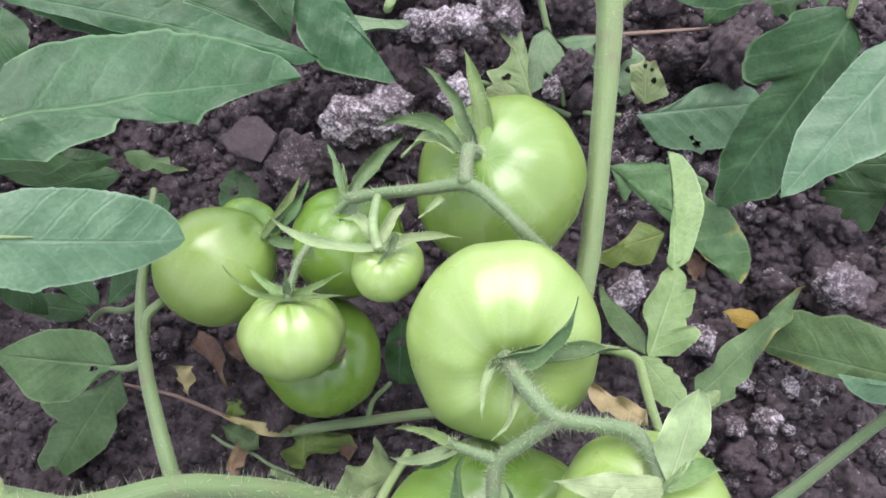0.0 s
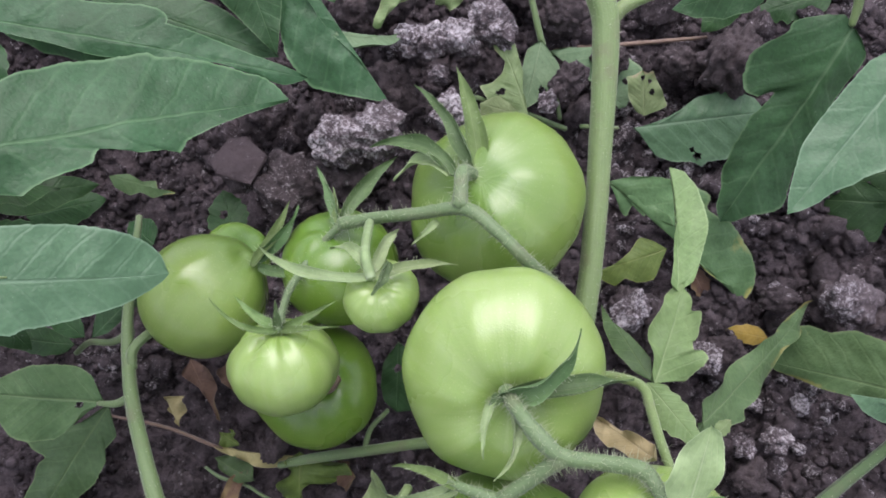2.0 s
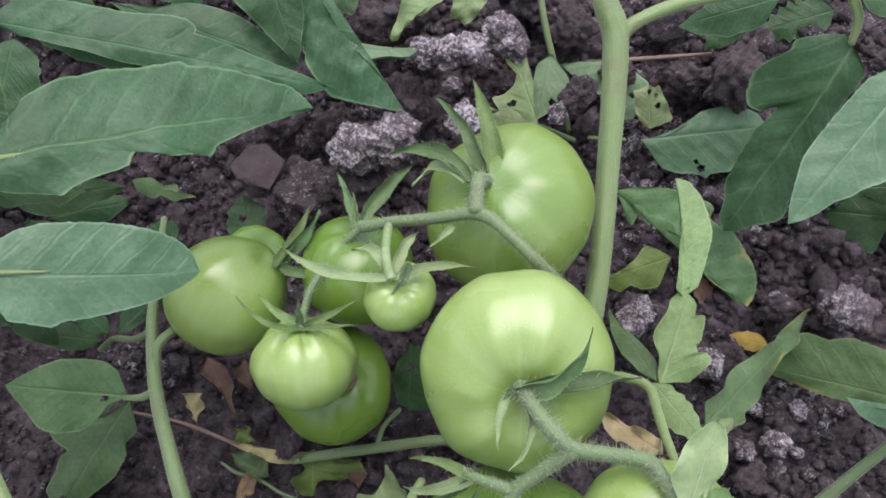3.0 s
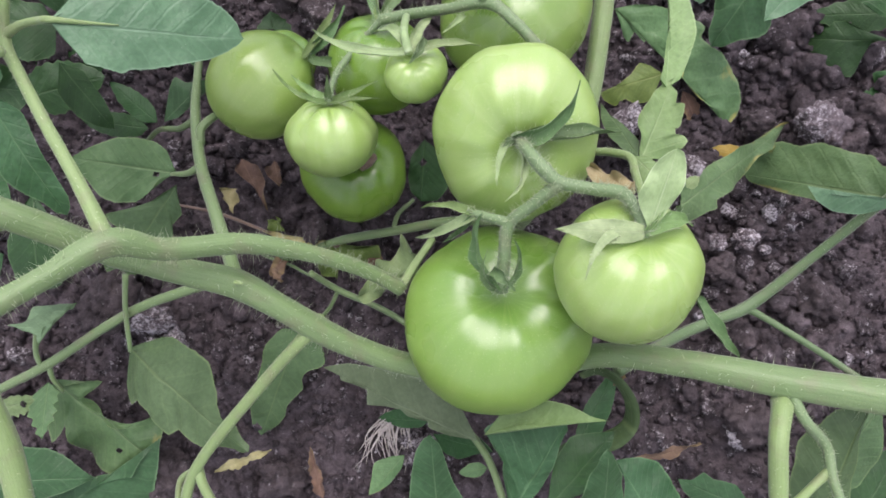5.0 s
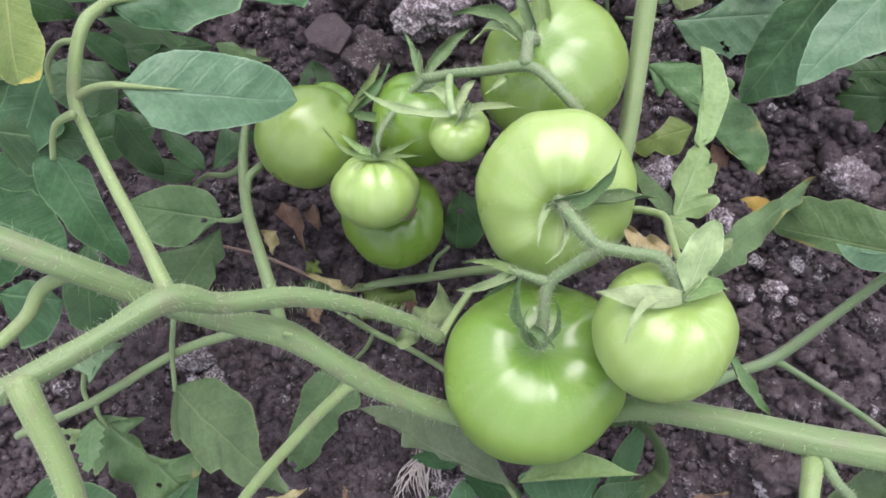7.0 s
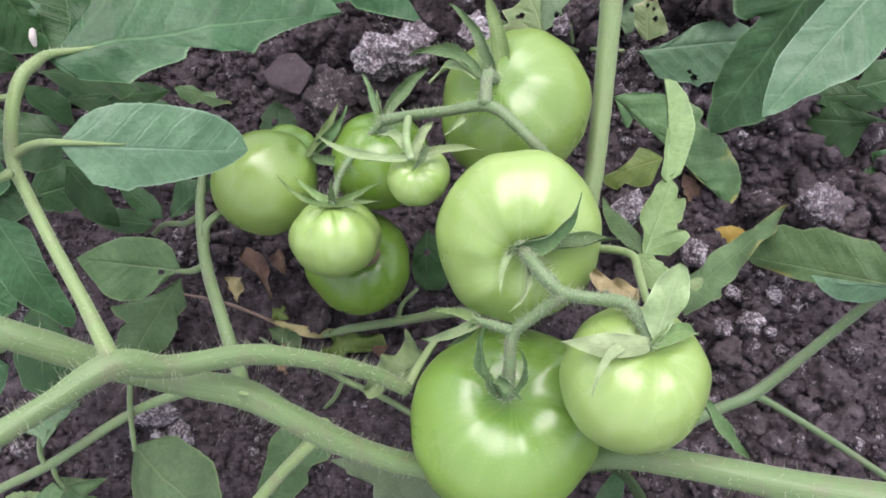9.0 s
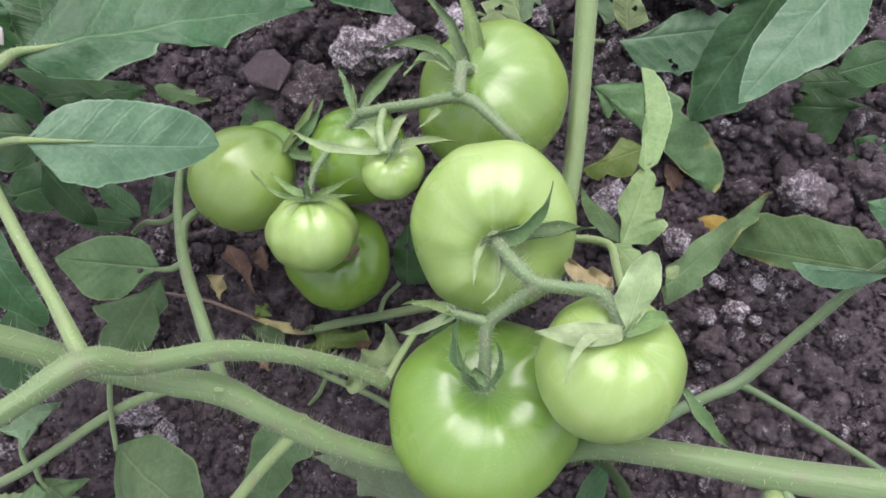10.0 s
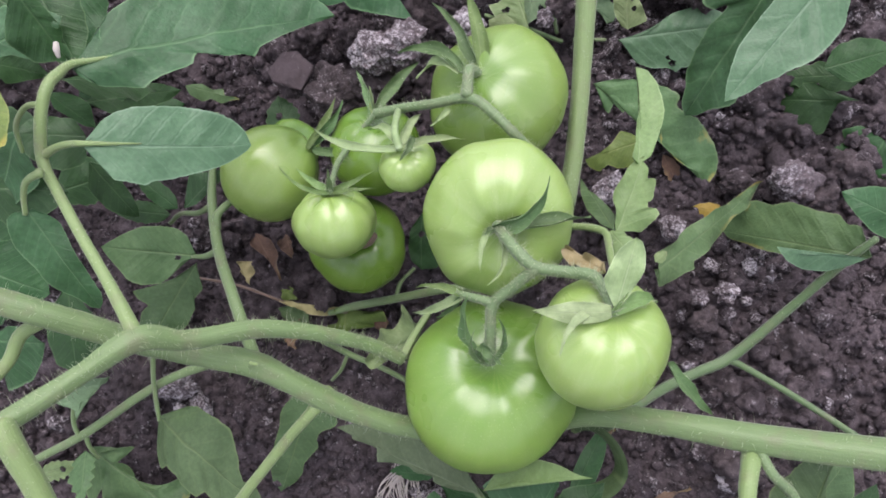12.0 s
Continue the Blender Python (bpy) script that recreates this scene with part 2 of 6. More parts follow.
TOM_LIGHT = tomato_material("tomato_light_green", (0.238, 0.362, 0.096), (0.205, 0.325, 0.075), (0.42, 0.52, 0.26))
TOM_GREEN = tomato_material("tomato_yellow_green", (0.182, 0.288, 0.06), (0.12, 0.232, 0.04), (0.3, 0.4, 0.16))
TOM_MID = tomato_material("tomato_mid_green", (0.165, 0.292, 0.05), (0.096, 0.207, 0.032), (0.27, 0.39, 0.12))
TOM_DEEP = tomato_material("tomato_deep_green", (0.125, 0.235, 0.026), (0.08, 0.178, 0.02), (0.2, 0.31, 0.065))
# darkest tones of soil and clods lowered to paint shadow between crumbs
SOIL = soil_material("soil", (0.017, 0.013, 0.014), (0.175, 0.145, 0.154), (0.62, 0.59, 0.6), 0.6)
CLOD = soil_material("soil_clod", (0.026, 0.02, 0.021), (0.165, 0.136, 0.139), (0.6, 0.57, 0.575), 0.61)
CRUST = soil_material("soil_crusted", (0.08, 0.064, 0.069), (0.24, 0.205, 0.213), (0.72, 0.69, 0.71), 0.47)
CRUMB = soil_material("soil_pale_crumb", (0.05, 0.04, 0.042), (0.23, 0.195, 0.203), (0.62, 0.59, 0.61), 0.55)
STONE = soil_material("soil_slab", (0.085, 0.067, 0.07), (0.15, 0.12, 0.125), (0.4, 0.37, 0.38), 0.75)
HAIR, hn, hl, hb = material("plant_hair", 0.5)
hb.inputs["Base Color"].default_value = (0.38, 0.46, 0.28, 1)
hb.inputs["Transmission Weight"].default_value = 0.3


# ---- mesh tools ----
def V(p):
    return Vector(p)


def smooth_path(points, steps):
    """A Catmull-Rom curve through points (any length of tuple), steps per span."""
    a = [np.array(p, float) for p in points]
    a = [2 * a[0] - a[1], *a, 2 * a[-1] - a[-2]]
    out = []
    for i in range(1, len(a) - 2):
        p0, p1, p2, p3 = a[i - 1 : i + 3]
        for k in range(steps):
            t = k / steps
            out.append(0.5 * (2 * p1 + (p2 - p0) * t + (2 * p0 - 5 * p1 + 4 * p2 - p3) * t * t + (3 * p1 - p0 - 3 * p2 + p3) * t ** 3))
    out.append(a[-2])
    return out


def place(ob, parent):
    ob.parent = parent
    if parent.type == "EMPTY":
        ob.matrix_parent_inverse = Matrix.Translation(-parent.location)
    return ob


def mesh_part(name, verts, faces, uvs, mats, parent=None, label="", slots=None):
    me = bpy.data.meshes.new(name)
    me.from_pydata([tuple(v) for v in verts], [], faces)
    if uvs is not None:
        layer = me.uv_layers.new(name="uv")
        idx = np.empty(len(me.loops), np.int32)
        me.loops.foreach_get("vertex_index", idx)
        layer.data.foreach_set("uv", np.array(uvs, np.float32)[idx].ravel())
    for m in mats:
        me.materials.append(m)
    if slots is not None:
        me.polygons.foreach_set("material_index", np.array(slots, np.int32))
    me.polygons.foreach_set("use_smooth", np.ones(len(me.polygons), bool))
    me.update()
    ob = new(name, me)
    if parent is not None:
        place(ob, parent)
    if label:
        tagged(ob, label)
    return ob


def tube(name, points, mat, parent, label="", sides=12, steps=6, hairs=0, hair_len=0.003, ridge=0.06, flat=1.0, seed=1):
    """A stem through points (x, y, z, radius): round or slightly ribbed, uneven, with closed ends and, where hairs is given, a fringe of fine hairs."""
    path = smooth_path(points, steps)
    rnd = random.Random(seed)
    verts, faces, uvs, rings = [], [], [], []
    c = [Vector(p[:3]) for p in path]
    side = None
    length = 0.0
    for i, p in enumerate(path):
        d = (c[min(i + 1, len(c) - 1)] - c[max(i - 1, 0)]).normalized()
        if side is None:
            side = d.orthogonal().normalized()
        side = (side - d * side.dot(d)).normalized()
        other = d.cross(side)
        if i:
            length += (c[i] - c[i - 1]).length
        rings.append((c[i], side.copy(), other.copy(), p[3], d))
        for k in range(sides + 1):
            a = 2 * math.pi * k / sides
            r = p[3] * (1 + ridge * math.cos(5 * a + seed) + 0.07 * noise.noise(c[i] * 120 + Vector((math.cos(a), math.sin(a), seed))))
            verts.append(c[i] + side * (math.cos(a) * r) + other * (math.sin(a) * r * flat))
            uvs.append((k / sides, length * 10))
    w = sides + 1
    for i in range(len(path) - 1):
        for k in range(sides):
            faces.append((i * w + k, i * w + k + 1, (i + 1) * w + k + 1, (i + 1) * w + k))
    for i, s in ((0, -1), (len(path) - 1, 1)):
        verts.append(c[i] + rings[i][4] * (s * rings[i][3] * 0.6))
        uvs.append((0.5, 0.5))
        for k in range(sides):
            faces.append((i * w + k, i * w + k + 1, len(verts) - 1)[:: 1 if s > 0 else -1])
    ob = mesh_part(name, verts, faces, uvs, [mat], parent, label)
    if hairs:
        hv, hf = [], []
        for _ in range(hairs * 2):
            i = rnd.randrange(len(rings))
            o, s1, s2, r, d = rings[i]
            j = min(i + 1, len(rings) - 1)
            o = o.lerp(rings[j][0], rnd.random())
            a = rnd.uniform(0, 2 * math.pi)
            out = (s1 * math.cos(a) + s2 * math.sin(a) * flat).normalized()
            base = o + out * r * 0.95
            tip = base + (out + Vector([rnd.uniform(-0.45, 0.45) for _ in range(3)])) * hair_len * rnd.uniform(0.35, 1.1)
            t1 = d * 0.00011
            t2 = out.cross(d) * 0.00011
            k = len(hv)
            hv += [base + t1, base - t1 * 0.5 + t2, base - t1 * 0.5 - t2, tip]
            hf += [(k, k + 1, k + 3), (k + 1, k + 2, k + 3), (k + 2, k, k + 3)]
        fr = mesh_part("hairs", hv, hf, None, [HAIR], ob, "fine pale plant hairs")
        tagged(fr, kind="stuff")
    return ob


def blade_rim(wl, wr, length, teeth, depth, peak, full, seed):
    """The two rims of a blade, from base to tip: points (along, out) in metres. wl and wr are either greatest half widths of a toothed oval, or rows of
    (share of the length, half width) from lobe to lobe, which may turn back on themselves."""
    rnd = random.Random(seed * 7 + 3)
    p = math.log(0.5) / math.log(peak)
    rims = []
    for w in (wl, wr):
        if isinstance(w, tuple):
            rows = [(0.0, 0.0), *w, (1.0, 0.0)]
            rims.append([(u * length, h) for u, h in rows])
            continue
        rows, count = [], max(2, teeth * 2)
        phase = rnd.uniform(0.2, 0.8)
        for k in range(count * 2 + 1):
            u = min(1.0, max(0.0, (k + phase * (0 < k < count * 2)) / (count * 2)))
            h = w * max(0.0, math.sin(math.pi * u ** p)) ** full
            if teeth and k % 2:
                h *= 1 - depth * rnd.uniform(0.35, 1.0)
                u = max(0.0, u - 0.3 * depth / count)
            rows.append((u * length, h))
        rows[0], rows[-1] = (0.0, 0.0), (length, 0.0)
        rims.append(rows)
    return rims


def even(points, count, soft=0.4):
    """count + 1 points spaced evenly along a line that is partly rounded at its corners."""
    a = np.array(smooth_path(points, 6))
    b = np.array(points, float)
    out = []
    for q in (a, b):
        d = np.concatenate([[0], np.cumsum(np.hypot(*np.diff(q, axis=0).T))])
        g = np.linspace(0, d[-1], count + 1)
        out.append(np.stack([np.interp(g, d, q[:, 0]), np.interp(g, d, q[:, 1])], 1))
    return out[0] * soft + out[1] * (1 - soft)


def leaf(name, base, tip, wl, wr, up, parent=None, mat=None, under=None, label="", sag=0.03, fold=-0.16, curl=0.0, twist=0.0, teeth=5, depth=0.12,
         peak=0.42, full=0.75, wave=0.05, bend=0.0, bites=(), seed=1, nu=88, nv=7, thick=0.00035, quilt=1.0):
    """A leaf blade from base to tip. sag bows it along its length, fold is the rise of the two halves from the midrib, curl rolls the rims,
    twist turns it (degrees), bend sways the midrib sideways, bites are eaten holes (u, v, size)."""
    mat, under = mat or LEAF, under or LEAF_UNDER
    if bites:
        nu, nv = 120, 22
    base, tip = V(base), V(tip)
    axis = tip - base
    length = axis.length
    t = axis.normalized()
    up = V(up)
    nrm = (up - t * up.dot(t)).normalized()
    side = t.cross(nrm)
    rims = blade_rim(wl, wr, length, teeth, depth, peak, full, seed)
    half = max(h for rim in rims for _, h in rim)
    rows = []
    for s, rim in enumerate(rims):
        q = even(rim, nu)
        for i in range(1, nu):
            wob = 1 + 0.025 * noise.noise(Vector((i * 0.55, s * 9, seed))) + 0.018 * noise.noise(Vector((i * 1.7, s * 9, seed)))
            q[i] = (q[i][0] + 0.006 * length * noise.noise(Vector((i * 0.7, s * 5 + 3, seed))), q[i][1] * wob)
        top = np.maximum.accumulate(np.clip(q[:, 0] / length, 0, 1))
        foot = (0.45 * np.linspace(0, 1, nu + 1) + 0.55 * top) * length
        foot = np.clip(foot - min(0.24 * length, 1.0 * half) * np.sin(np.linspace(0, math.pi, nu + 1)) ** 0.7, 0, length)
        rows.append((q, foot))
    ph = [(seed * 0.37) % 1, (seed * 0.71) % 1]

    def at(i, v):
        s = 1 if v > 0 else 0
        q, foot = rows[s]
        av = abs(v)
        # both halves share one midrib
        root = 0.5 * (rows[0][1][i] + rows[1][1][i]) * (1 - av) + foot[i] * av
        along = root + (q[i][0] - root) * av
        w = q[i][1]
        u = min(1.0, max(0.0, along / length))
        ang = curl * av * av
        x = (1 if s else -1) * av * w * math.cos(ang * 0.5)
        z = 0.75 * fold * av * w + av * w * math.sin(ang * 0.5)
        k = half * quilt * min(1, abs(w) / (half * 0.35))
        rib = u - 0.95 * av * w / length
        z += k * 0.016 * math.sin(math.pi * (rib * 7.5 + 0.35 * noise.noise(Vector((rib * 4, s * 3, seed))))) ** 2 * min(1, av * 4) * (1 - 0.6 * av)
        z -= k * 0.02 * math.exp(-((v / 0.1) ** 2))
        z += wave * half * av * av * math.sin(2 * math.pi * (u * 2.3 + ph[s])) * 1.2
        z += k * (0.10 * noise.noise(Vector((along * 38, x * 38, seed * 3.7))) + 0.04 * noise.noise(Vector((along * 120, x * 120, seed))))
        a = radians(twist * (u - 0.3))
        sx = x * math.cos(a) - z * math.sin(a)
        sz = x * math.sin(a) + z * math.cos(a)
        return (base + t * along + nrm * (length * sag * 4 * u * (1 - u) + sz) + side * (sx + bend * length * 4 * u * (1 - u))), u, rib

    cols = 2 * nv + 1
    top = [[at(i, (k - nv) / nv) for k in range(cols)] for i in range(nu + 1)]
    verts, uvs, faces, slots = [], [], [], []
    for layer in range(2):
        for i in range(nu + 1):
            for k in range(cols):
                v = (k - nv) / nv
                verts.append(top[i][k][0] + nrm * (-thick * layer * (1 - abs(v) ** 4)))
                uvs.append((top[i][k][2] + 0.2 * abs(v), 0.5 + 0.5 * v))
    per = (nu + 1) * cols
    for i in range(nu):
        for k in range(cols - 1):
            vc = (k + 0.5 - nv) / nv
            uc = top[i][k][1]
            wide = rows[1 if vc > 0 else 0][0][i][1]
            gone = False
            for bu, bv, size in bites:
                if math.hypot((uc - bu) * length, vc * wide - bv * half) < size * (1 + 0.5 * noise.noise(Vector((uc * 14, vc * 9, seed + bu * 10)))):
                    gone = True
            if gone:
                continue
            a, b_, c_, d_ = i * cols + k, i * cols + k + 1, (i + 1) * cols + k + 1, (i + 1) * cols + k
            faces.append((a, b_, c_, d_))
            slots.append(0)
            faces.append((a + per, d_ + per, c_ + per, b_ + per))
            slots.append(1)
    return mesh_part(name, verts, faces, uvs, [mat, under], parent, label, slots)


def thing(name, at, label, category, group=""):
    ob = new(name)
    ob.empty_display_size = 0.02
    ob.location = at
    return tagged(ob, label, category, group)


def tomato(centre, axis, radius, mat, label, flat=0.82, ribs=6, rib=0.03, dimple=0.2, spread=0.42, lop=0.05, seed=1, squash=(1, 1), crease=2.6):
    """A ribbed, flattened fruit. axis points from the middle to the stalk; dimple is the depth of the hollow round the stalk."""
    ob = thing("tomato", centre, label, "tomato", "green tomatoes on the vine")
    c, a = V(centre), V(axis).normalized()
    s = (Vector((1, 0, 0)) - a * a.x).normalized()
    o = a.cross(s)
    rnd = random.Random(seed)
    off = [rnd.uniform(0, 6.28) for _ in range(4)]
    deep = [rnd.uniform(0.5, 1.5) for _ in range(ribs)]
    nth, nph = 48, 80
    verts, uvs, faces = [], [], []
    for i in range(nth + 1):
        th = math.pi * i / nth
        for k in range(nph + 1):
            ph = 2 * math.pi * k / nph
            x = (ph + off[0]) / (2 * math.pi) * ribs
            d = deep[int(math.floor(x)) % ribs] * (1 - (x - math.floor(x))) + deep[(int(math.floor(x)) + 1) % ribs] * (x - math.floor(x))
            groove = abs(math.cos(math.pi * (x - math.floor(x)))) ** crease
            fade = math.exp(-((th / 0.95) ** 2))
            r = radius * (1 - rib * d * groove * (0.35 * math.sin(th) + 1.5 * fade) * min(1, (th / 0.4) ** 2))
            r *= 1 + lop * math.sin(th) * math.cos(ph + off[1]) + lop * 0.6 * math.sin(th) * math.cos(2 * ph + off[2])
            z = math.cos(th) * radius * flat * (1.0 if th < math.pi / 2 else 1.04)
            z -= radius * dimple * math.exp(-((th / spread) ** 2)) + radius * rib * 0.7 * d * groove * math.exp(-(((th - 0.5) / 0.28) ** 2)) * min(1, (th / 0.35) ** 2)
            r *= 1 + 0.022 * noise.noise(Vector((math.sin(th) * math.cos(ph) * 2.2, math.sin(th) * math.sin(ph) * 2.2, math.cos(th) * 2.2 + seed * 3)))
            r *= 1 + 0.02 * math.sin(th) * noise.noise(Vector((math.cos(ph) * 3.2, math.sin(ph) * 3.2, seed + th * 0.5)))
            rr = r * math.sin(th)
            verts.append(c + s * (rr * math.cos(ph) * squash[0]) + o * (rr * math.sin(ph) * squash[1]) + a * z)
            uvs.append((k / nph, i / nth))
    w = nph + 1
    for i in range(nth):
        for k in range(nph):
            faces.append((i * w + k, (i + 1) * w + k, (i + 1) * w + k + 1, i * w + k + 1))
    mesh_part("fruit", verts, faces, uvs, [mat], ob)
    return ob


def sepal(parent, base, tip, width, up, mat=None, sag=0.06, bend=0.0, curl=0.7, seed=1, peak=0.3, fold=0.35, hairs=36):
    """A strap-shaped sepal, folded along its middle, tapering to a bent tip, with a fringe of hairs."""
    w = width
    if peak > 0.38:
        rim = ((0.02, w * 0.5), (0.15, w * 0.75), (peak, w * 0.9), (0.65, w * 0.66), (0.82, w * 0.34), (0.93, w * 0.14))
    else:
        rim = ((0.02, w * 0.65), (0.2, w * 0.8), (0.45, w * 0.6), (0.7, w * 0.36), (0.86, w * 0.2), (0.95, w * 0.1))
    ob = leaf("sepal", base, tip, rim, rim, up, parent, mat or SEPAL, mat or SEPAL, sag=sag, bend=bend, curl=curl, teeth=0,
              wave=0.2, twist=random.Random(seed).uniform(-50, 50), seed=seed, nu=24, nv=4, thick=0.0009, fold=fold, quilt=0.5)
    if hairs:
        rnd = random.Random(seed + 50)
        hv, hf = [], []
        cs = [v.co.copy() for v in ob.data.vertices]
        ax = (V(tip) - V(base)).normalized()
        for _ in range(hairs):
            row = rnd.randrange(1, 20)
            p = cs[row * 9 + rnd.choice((0, 0, 8, 8, 2, 6))]
            mid = cs[row * 9 + 4]
            d = (p - mid).normalized() + Vector([rnd.uniform(-0.5, 0.5) for _ in range(3)]) + V(up) * 0.4
            e = p + d * rnd.uniform(0.0008, 0.002)
            t1 = ax * 0.00009
            t2 = d.cross(ax).normalized() * 0.00009
            k = len(hv)
            hv += [p + t1, p - t1 * 0.5 + t2, p - t1 * 0.5 - t2, e]
            hf += [(k, k + 1, k + 3), (k + 1, k + 2, k + 3), (k + 2, k, k + 3)]
        tagged(mesh_part("hairs", hv, hf, None, [HAIR], ob, "fine pale plant hairs"), kind="stuff")
    return ob


# ---- the soil ----
def soil_height(x, y):
    h = -0.03 + 0.17 * min(max(y, -0.3), 0.4) + 0.12 * min(max(x, 0), 0.3) * max(0, 1 - max(y, 0) / 0.25)
    h += 0.15 * min(max(y - 0.2, 0), 0.2) - 0.034 * math.exp(-(((x + 0.13) / 0.12) ** 2 + ((y - 0.33) / 0.12) ** 2))
    return h


def soil_rough(x, y):
    q = Vector((x, y, 0))
    return (0.016 * noise.noise(q * 11) + 0.012 * noise.noise(q * 34 + Vector((3, 1, 0))) + 0.007 * noise.noise(q * 90) + 0.0025 * noise.noise(q * 210))


def build_ground():
    inner_x = np.linspace(-0.62, 0.62, 330)
    inner_y = np.linspace(-0.34, 0.82, 310)
    far = np.array([0.75, 1.0, 1.5, 2.5, 5, 12, 40, 150, 600])
    xs = np.concatenate([-far[::-1], inner_x, far])
    ys = np.concatenate([-far[::-1] + 0.25, inner_y, far + 0.25])
    ys.sort()
    verts = []
    for y in ys:
        for x in xs:
            fade = max(0.0, 1 - max(0, max(abs(x) - 0.6, abs(y - 0.25) - 0.5)) / 0.6)
            verts.append((x, y, soil_height(x, y) * fade + soil_rough(x, y) * (0.3 + 0.7 * fade)))
    w = len(xs)
    faces = [(j * w + i, j * w + i + 1, (j + 1) * w + i + 1, (j + 1) * w + i) for j in range(len(ys) - 1) for i in range(w - 1)]
    ob = mesh_part("ground", verts, faces, None, [SOIL])
    tagged(ob, "dark crumbly garden soil with pale crusted patches", "soil", kind="structure")


build_ground()


def lump(seed, detail=1, rough=0.3):
    """Unit lump of earth, knobbly where it is finely cut: vertices and triangles."""
    bm = bmesh.new()
    bmesh.ops.create_icosphere(bm, subdivisions=detail, radius=1)
    sh = Vector((seed * 5.3, seed * 2.1, seed * 7.7))
    for v in bm.verts:
        k = 1 + rough * noise.noise(v.co * 1.3 + sh) + rough * 0.6 * noise.noise(v.co * 2.6 + sh)
        if detail > 3:
            k += rough * 0.85 * (0.5 - noise.voronoi(v.co * 2.3 + sh)[0][0]) + rough * 0.5 * (0.4 - noise.voronoi(v.co * 5.5 + sh)[0][0])
            k += rough * 0.16 * noise.noise(v.co * 17 + sh)
        v.co *= k
    vs = np.array([v.co[:] for v in bm.verts])
    fs = np.array([[q.index for q in f.verts] for f in bm.faces])
    bm.free()
    return vs, fs


def build_crumbs():
    """Grains and small aggregates of earth, packed over the bed."""
    rnd = np.random.RandomState(5)
    kinds = [lump(i + 1, 3 if i < 4 else 2, 0.6) for i in range(14)]
    vs, fs, count = [], [], 0
    for i in range(25000):
        x, y = rnd.uniform(-0.36, 0.38), rnd.uniform(-0.12, 0.52)
        # finer tilth in front, coarser crumbs towards the back and the far side
        coarse = min(1.15, max(0.5, 0.62 + 1.3 * max(0, x - 0.05) + 1.1 * max(0, y - 0.12) + 0.5 * noise.noise(Vector((x * 14, y * 14, 2)))))
        r = (0.0015 + 0.0036 * rnd.rand() ** 2.0) * coarse
        if rnd.rand() < 0.07:
            r *= 1.9
        kv, kf = kinds[rnd.randint(0, 4) if r > 0.0055 else rnd.randint(4, 14)]
        e = Euler(rnd.uniform(0, 6.28, 3)).to_matrix()
        m = np.array(e) * (r * rnd.uniform(0.75, 1.25, 3))
        z = soil_height(x, y) + soil_rough(x, y) + r * rnd.uniform(0.1, 1.1)
        vs.append(kv @ m.T + np.array((x, y, z)))
        fs.append(kf + count)
        count += len(kv)
    v, f = np.concatenate(vs), np.concatenate(fs)
    me = bpy.data.meshes.new("soil_crumbs")
    me.from_pydata(v.tolist(), [], f.tolist())
    me.polygons.foreach_set("use_smooth", np.ones(len(me.polygons), bool))
    me.materials.append(SOIL)
    tagged(new("soil_crumbs", me), "loose dark soil crumbs with pale specks", "soil crumbs", kind="stuff")


build_crumbs()


def clod(at, r, seed, label="lumpy clod of dark soil", flat=(1, 1, 0.8), mat=None, rough=0.35, name="soil_clod", detail=5):
    x, y, z = at
    v, f = lump(seed + 20, detail, rough)
    e = np.array(Euler((0.2 * seed, 0.3 * seed, seed * 1.7)).to_matrix())
    v = (v * np.array(flat) * r) @ e.T
    low = soil_height(x, y) + soil_rough(x, y)
    z = max(z, low + r * 0.25)
    ob = mesh_part(name, v + np.array((x, y, z)), f.tolist(), None, [mat or CLOD])
    tagged(ob, label, "soil clod", "clods lying on the bed")
    return ob


for i, (p, r) in enumerate([
    ((-0.0848, 0.2476, 0.0454), 0.019), ((-0.054, 0.2527, 0.0527), 0.017), ((-0.1065, 0.2972, 0.0448), 0.014),
    ((-0.0283, 0.3064, 0.0579), 0.015), ((-0.0749, 0.2944, 0.0425), 0.013), ((-0.0463, 0.3524, 0.0724), 0.016),
    ((-0.0245, 0.3544, 0.0849), 0.016), ((0.0742, 0.3445, 0.0804), 0.016), ((0.1762, 0.316, 0.0664), 0.021),
    ((0.148, 0.3226, 0.0584), 0.011), ((0.0759, 0.295, 0.0775), 0.011), ((0.0568, 0.3703, 0.0778), 0.015),
    ((0.2293, 0.1735, 0.0157), 0.017), ((0.2477, 0.1653, 0.0174), 0.013), ((0.1579, 0.1495, 0.0157), 0.012),
    ((0.1198, 0.1611, 0.042), 0.016), ((0.1601, 0.0833, 0.0124), 0.011), ((0.2193, 0.0676, -0.005), 0.018),
    ((0.1723, 0.0452, -0.002), 0.012), ((0.1773, -0.0079, -0.0218), 0.015), ((0.2739, 0.1888, 0.018), 0.016),
    ((-0.2087, 0.0559, 0.0184), 0.018), ((-0.1378, 0.0878, 0.0079), 0.008), ((-0.0908, 0.1047, 0.0135), 0.008),
    ((0.1912, 0.1788, 0.0261), 0.009), ((0.1019, 0.1675, 0.0397), 0.014), ((0.1042, 0.3176, 0.0682), 0.01),
    ((-0.179, -0.0432, -0.039), 0.018), ((-0.1083, -0.0421, -0.0393), 0.014)]):
    clod(p, r, i)
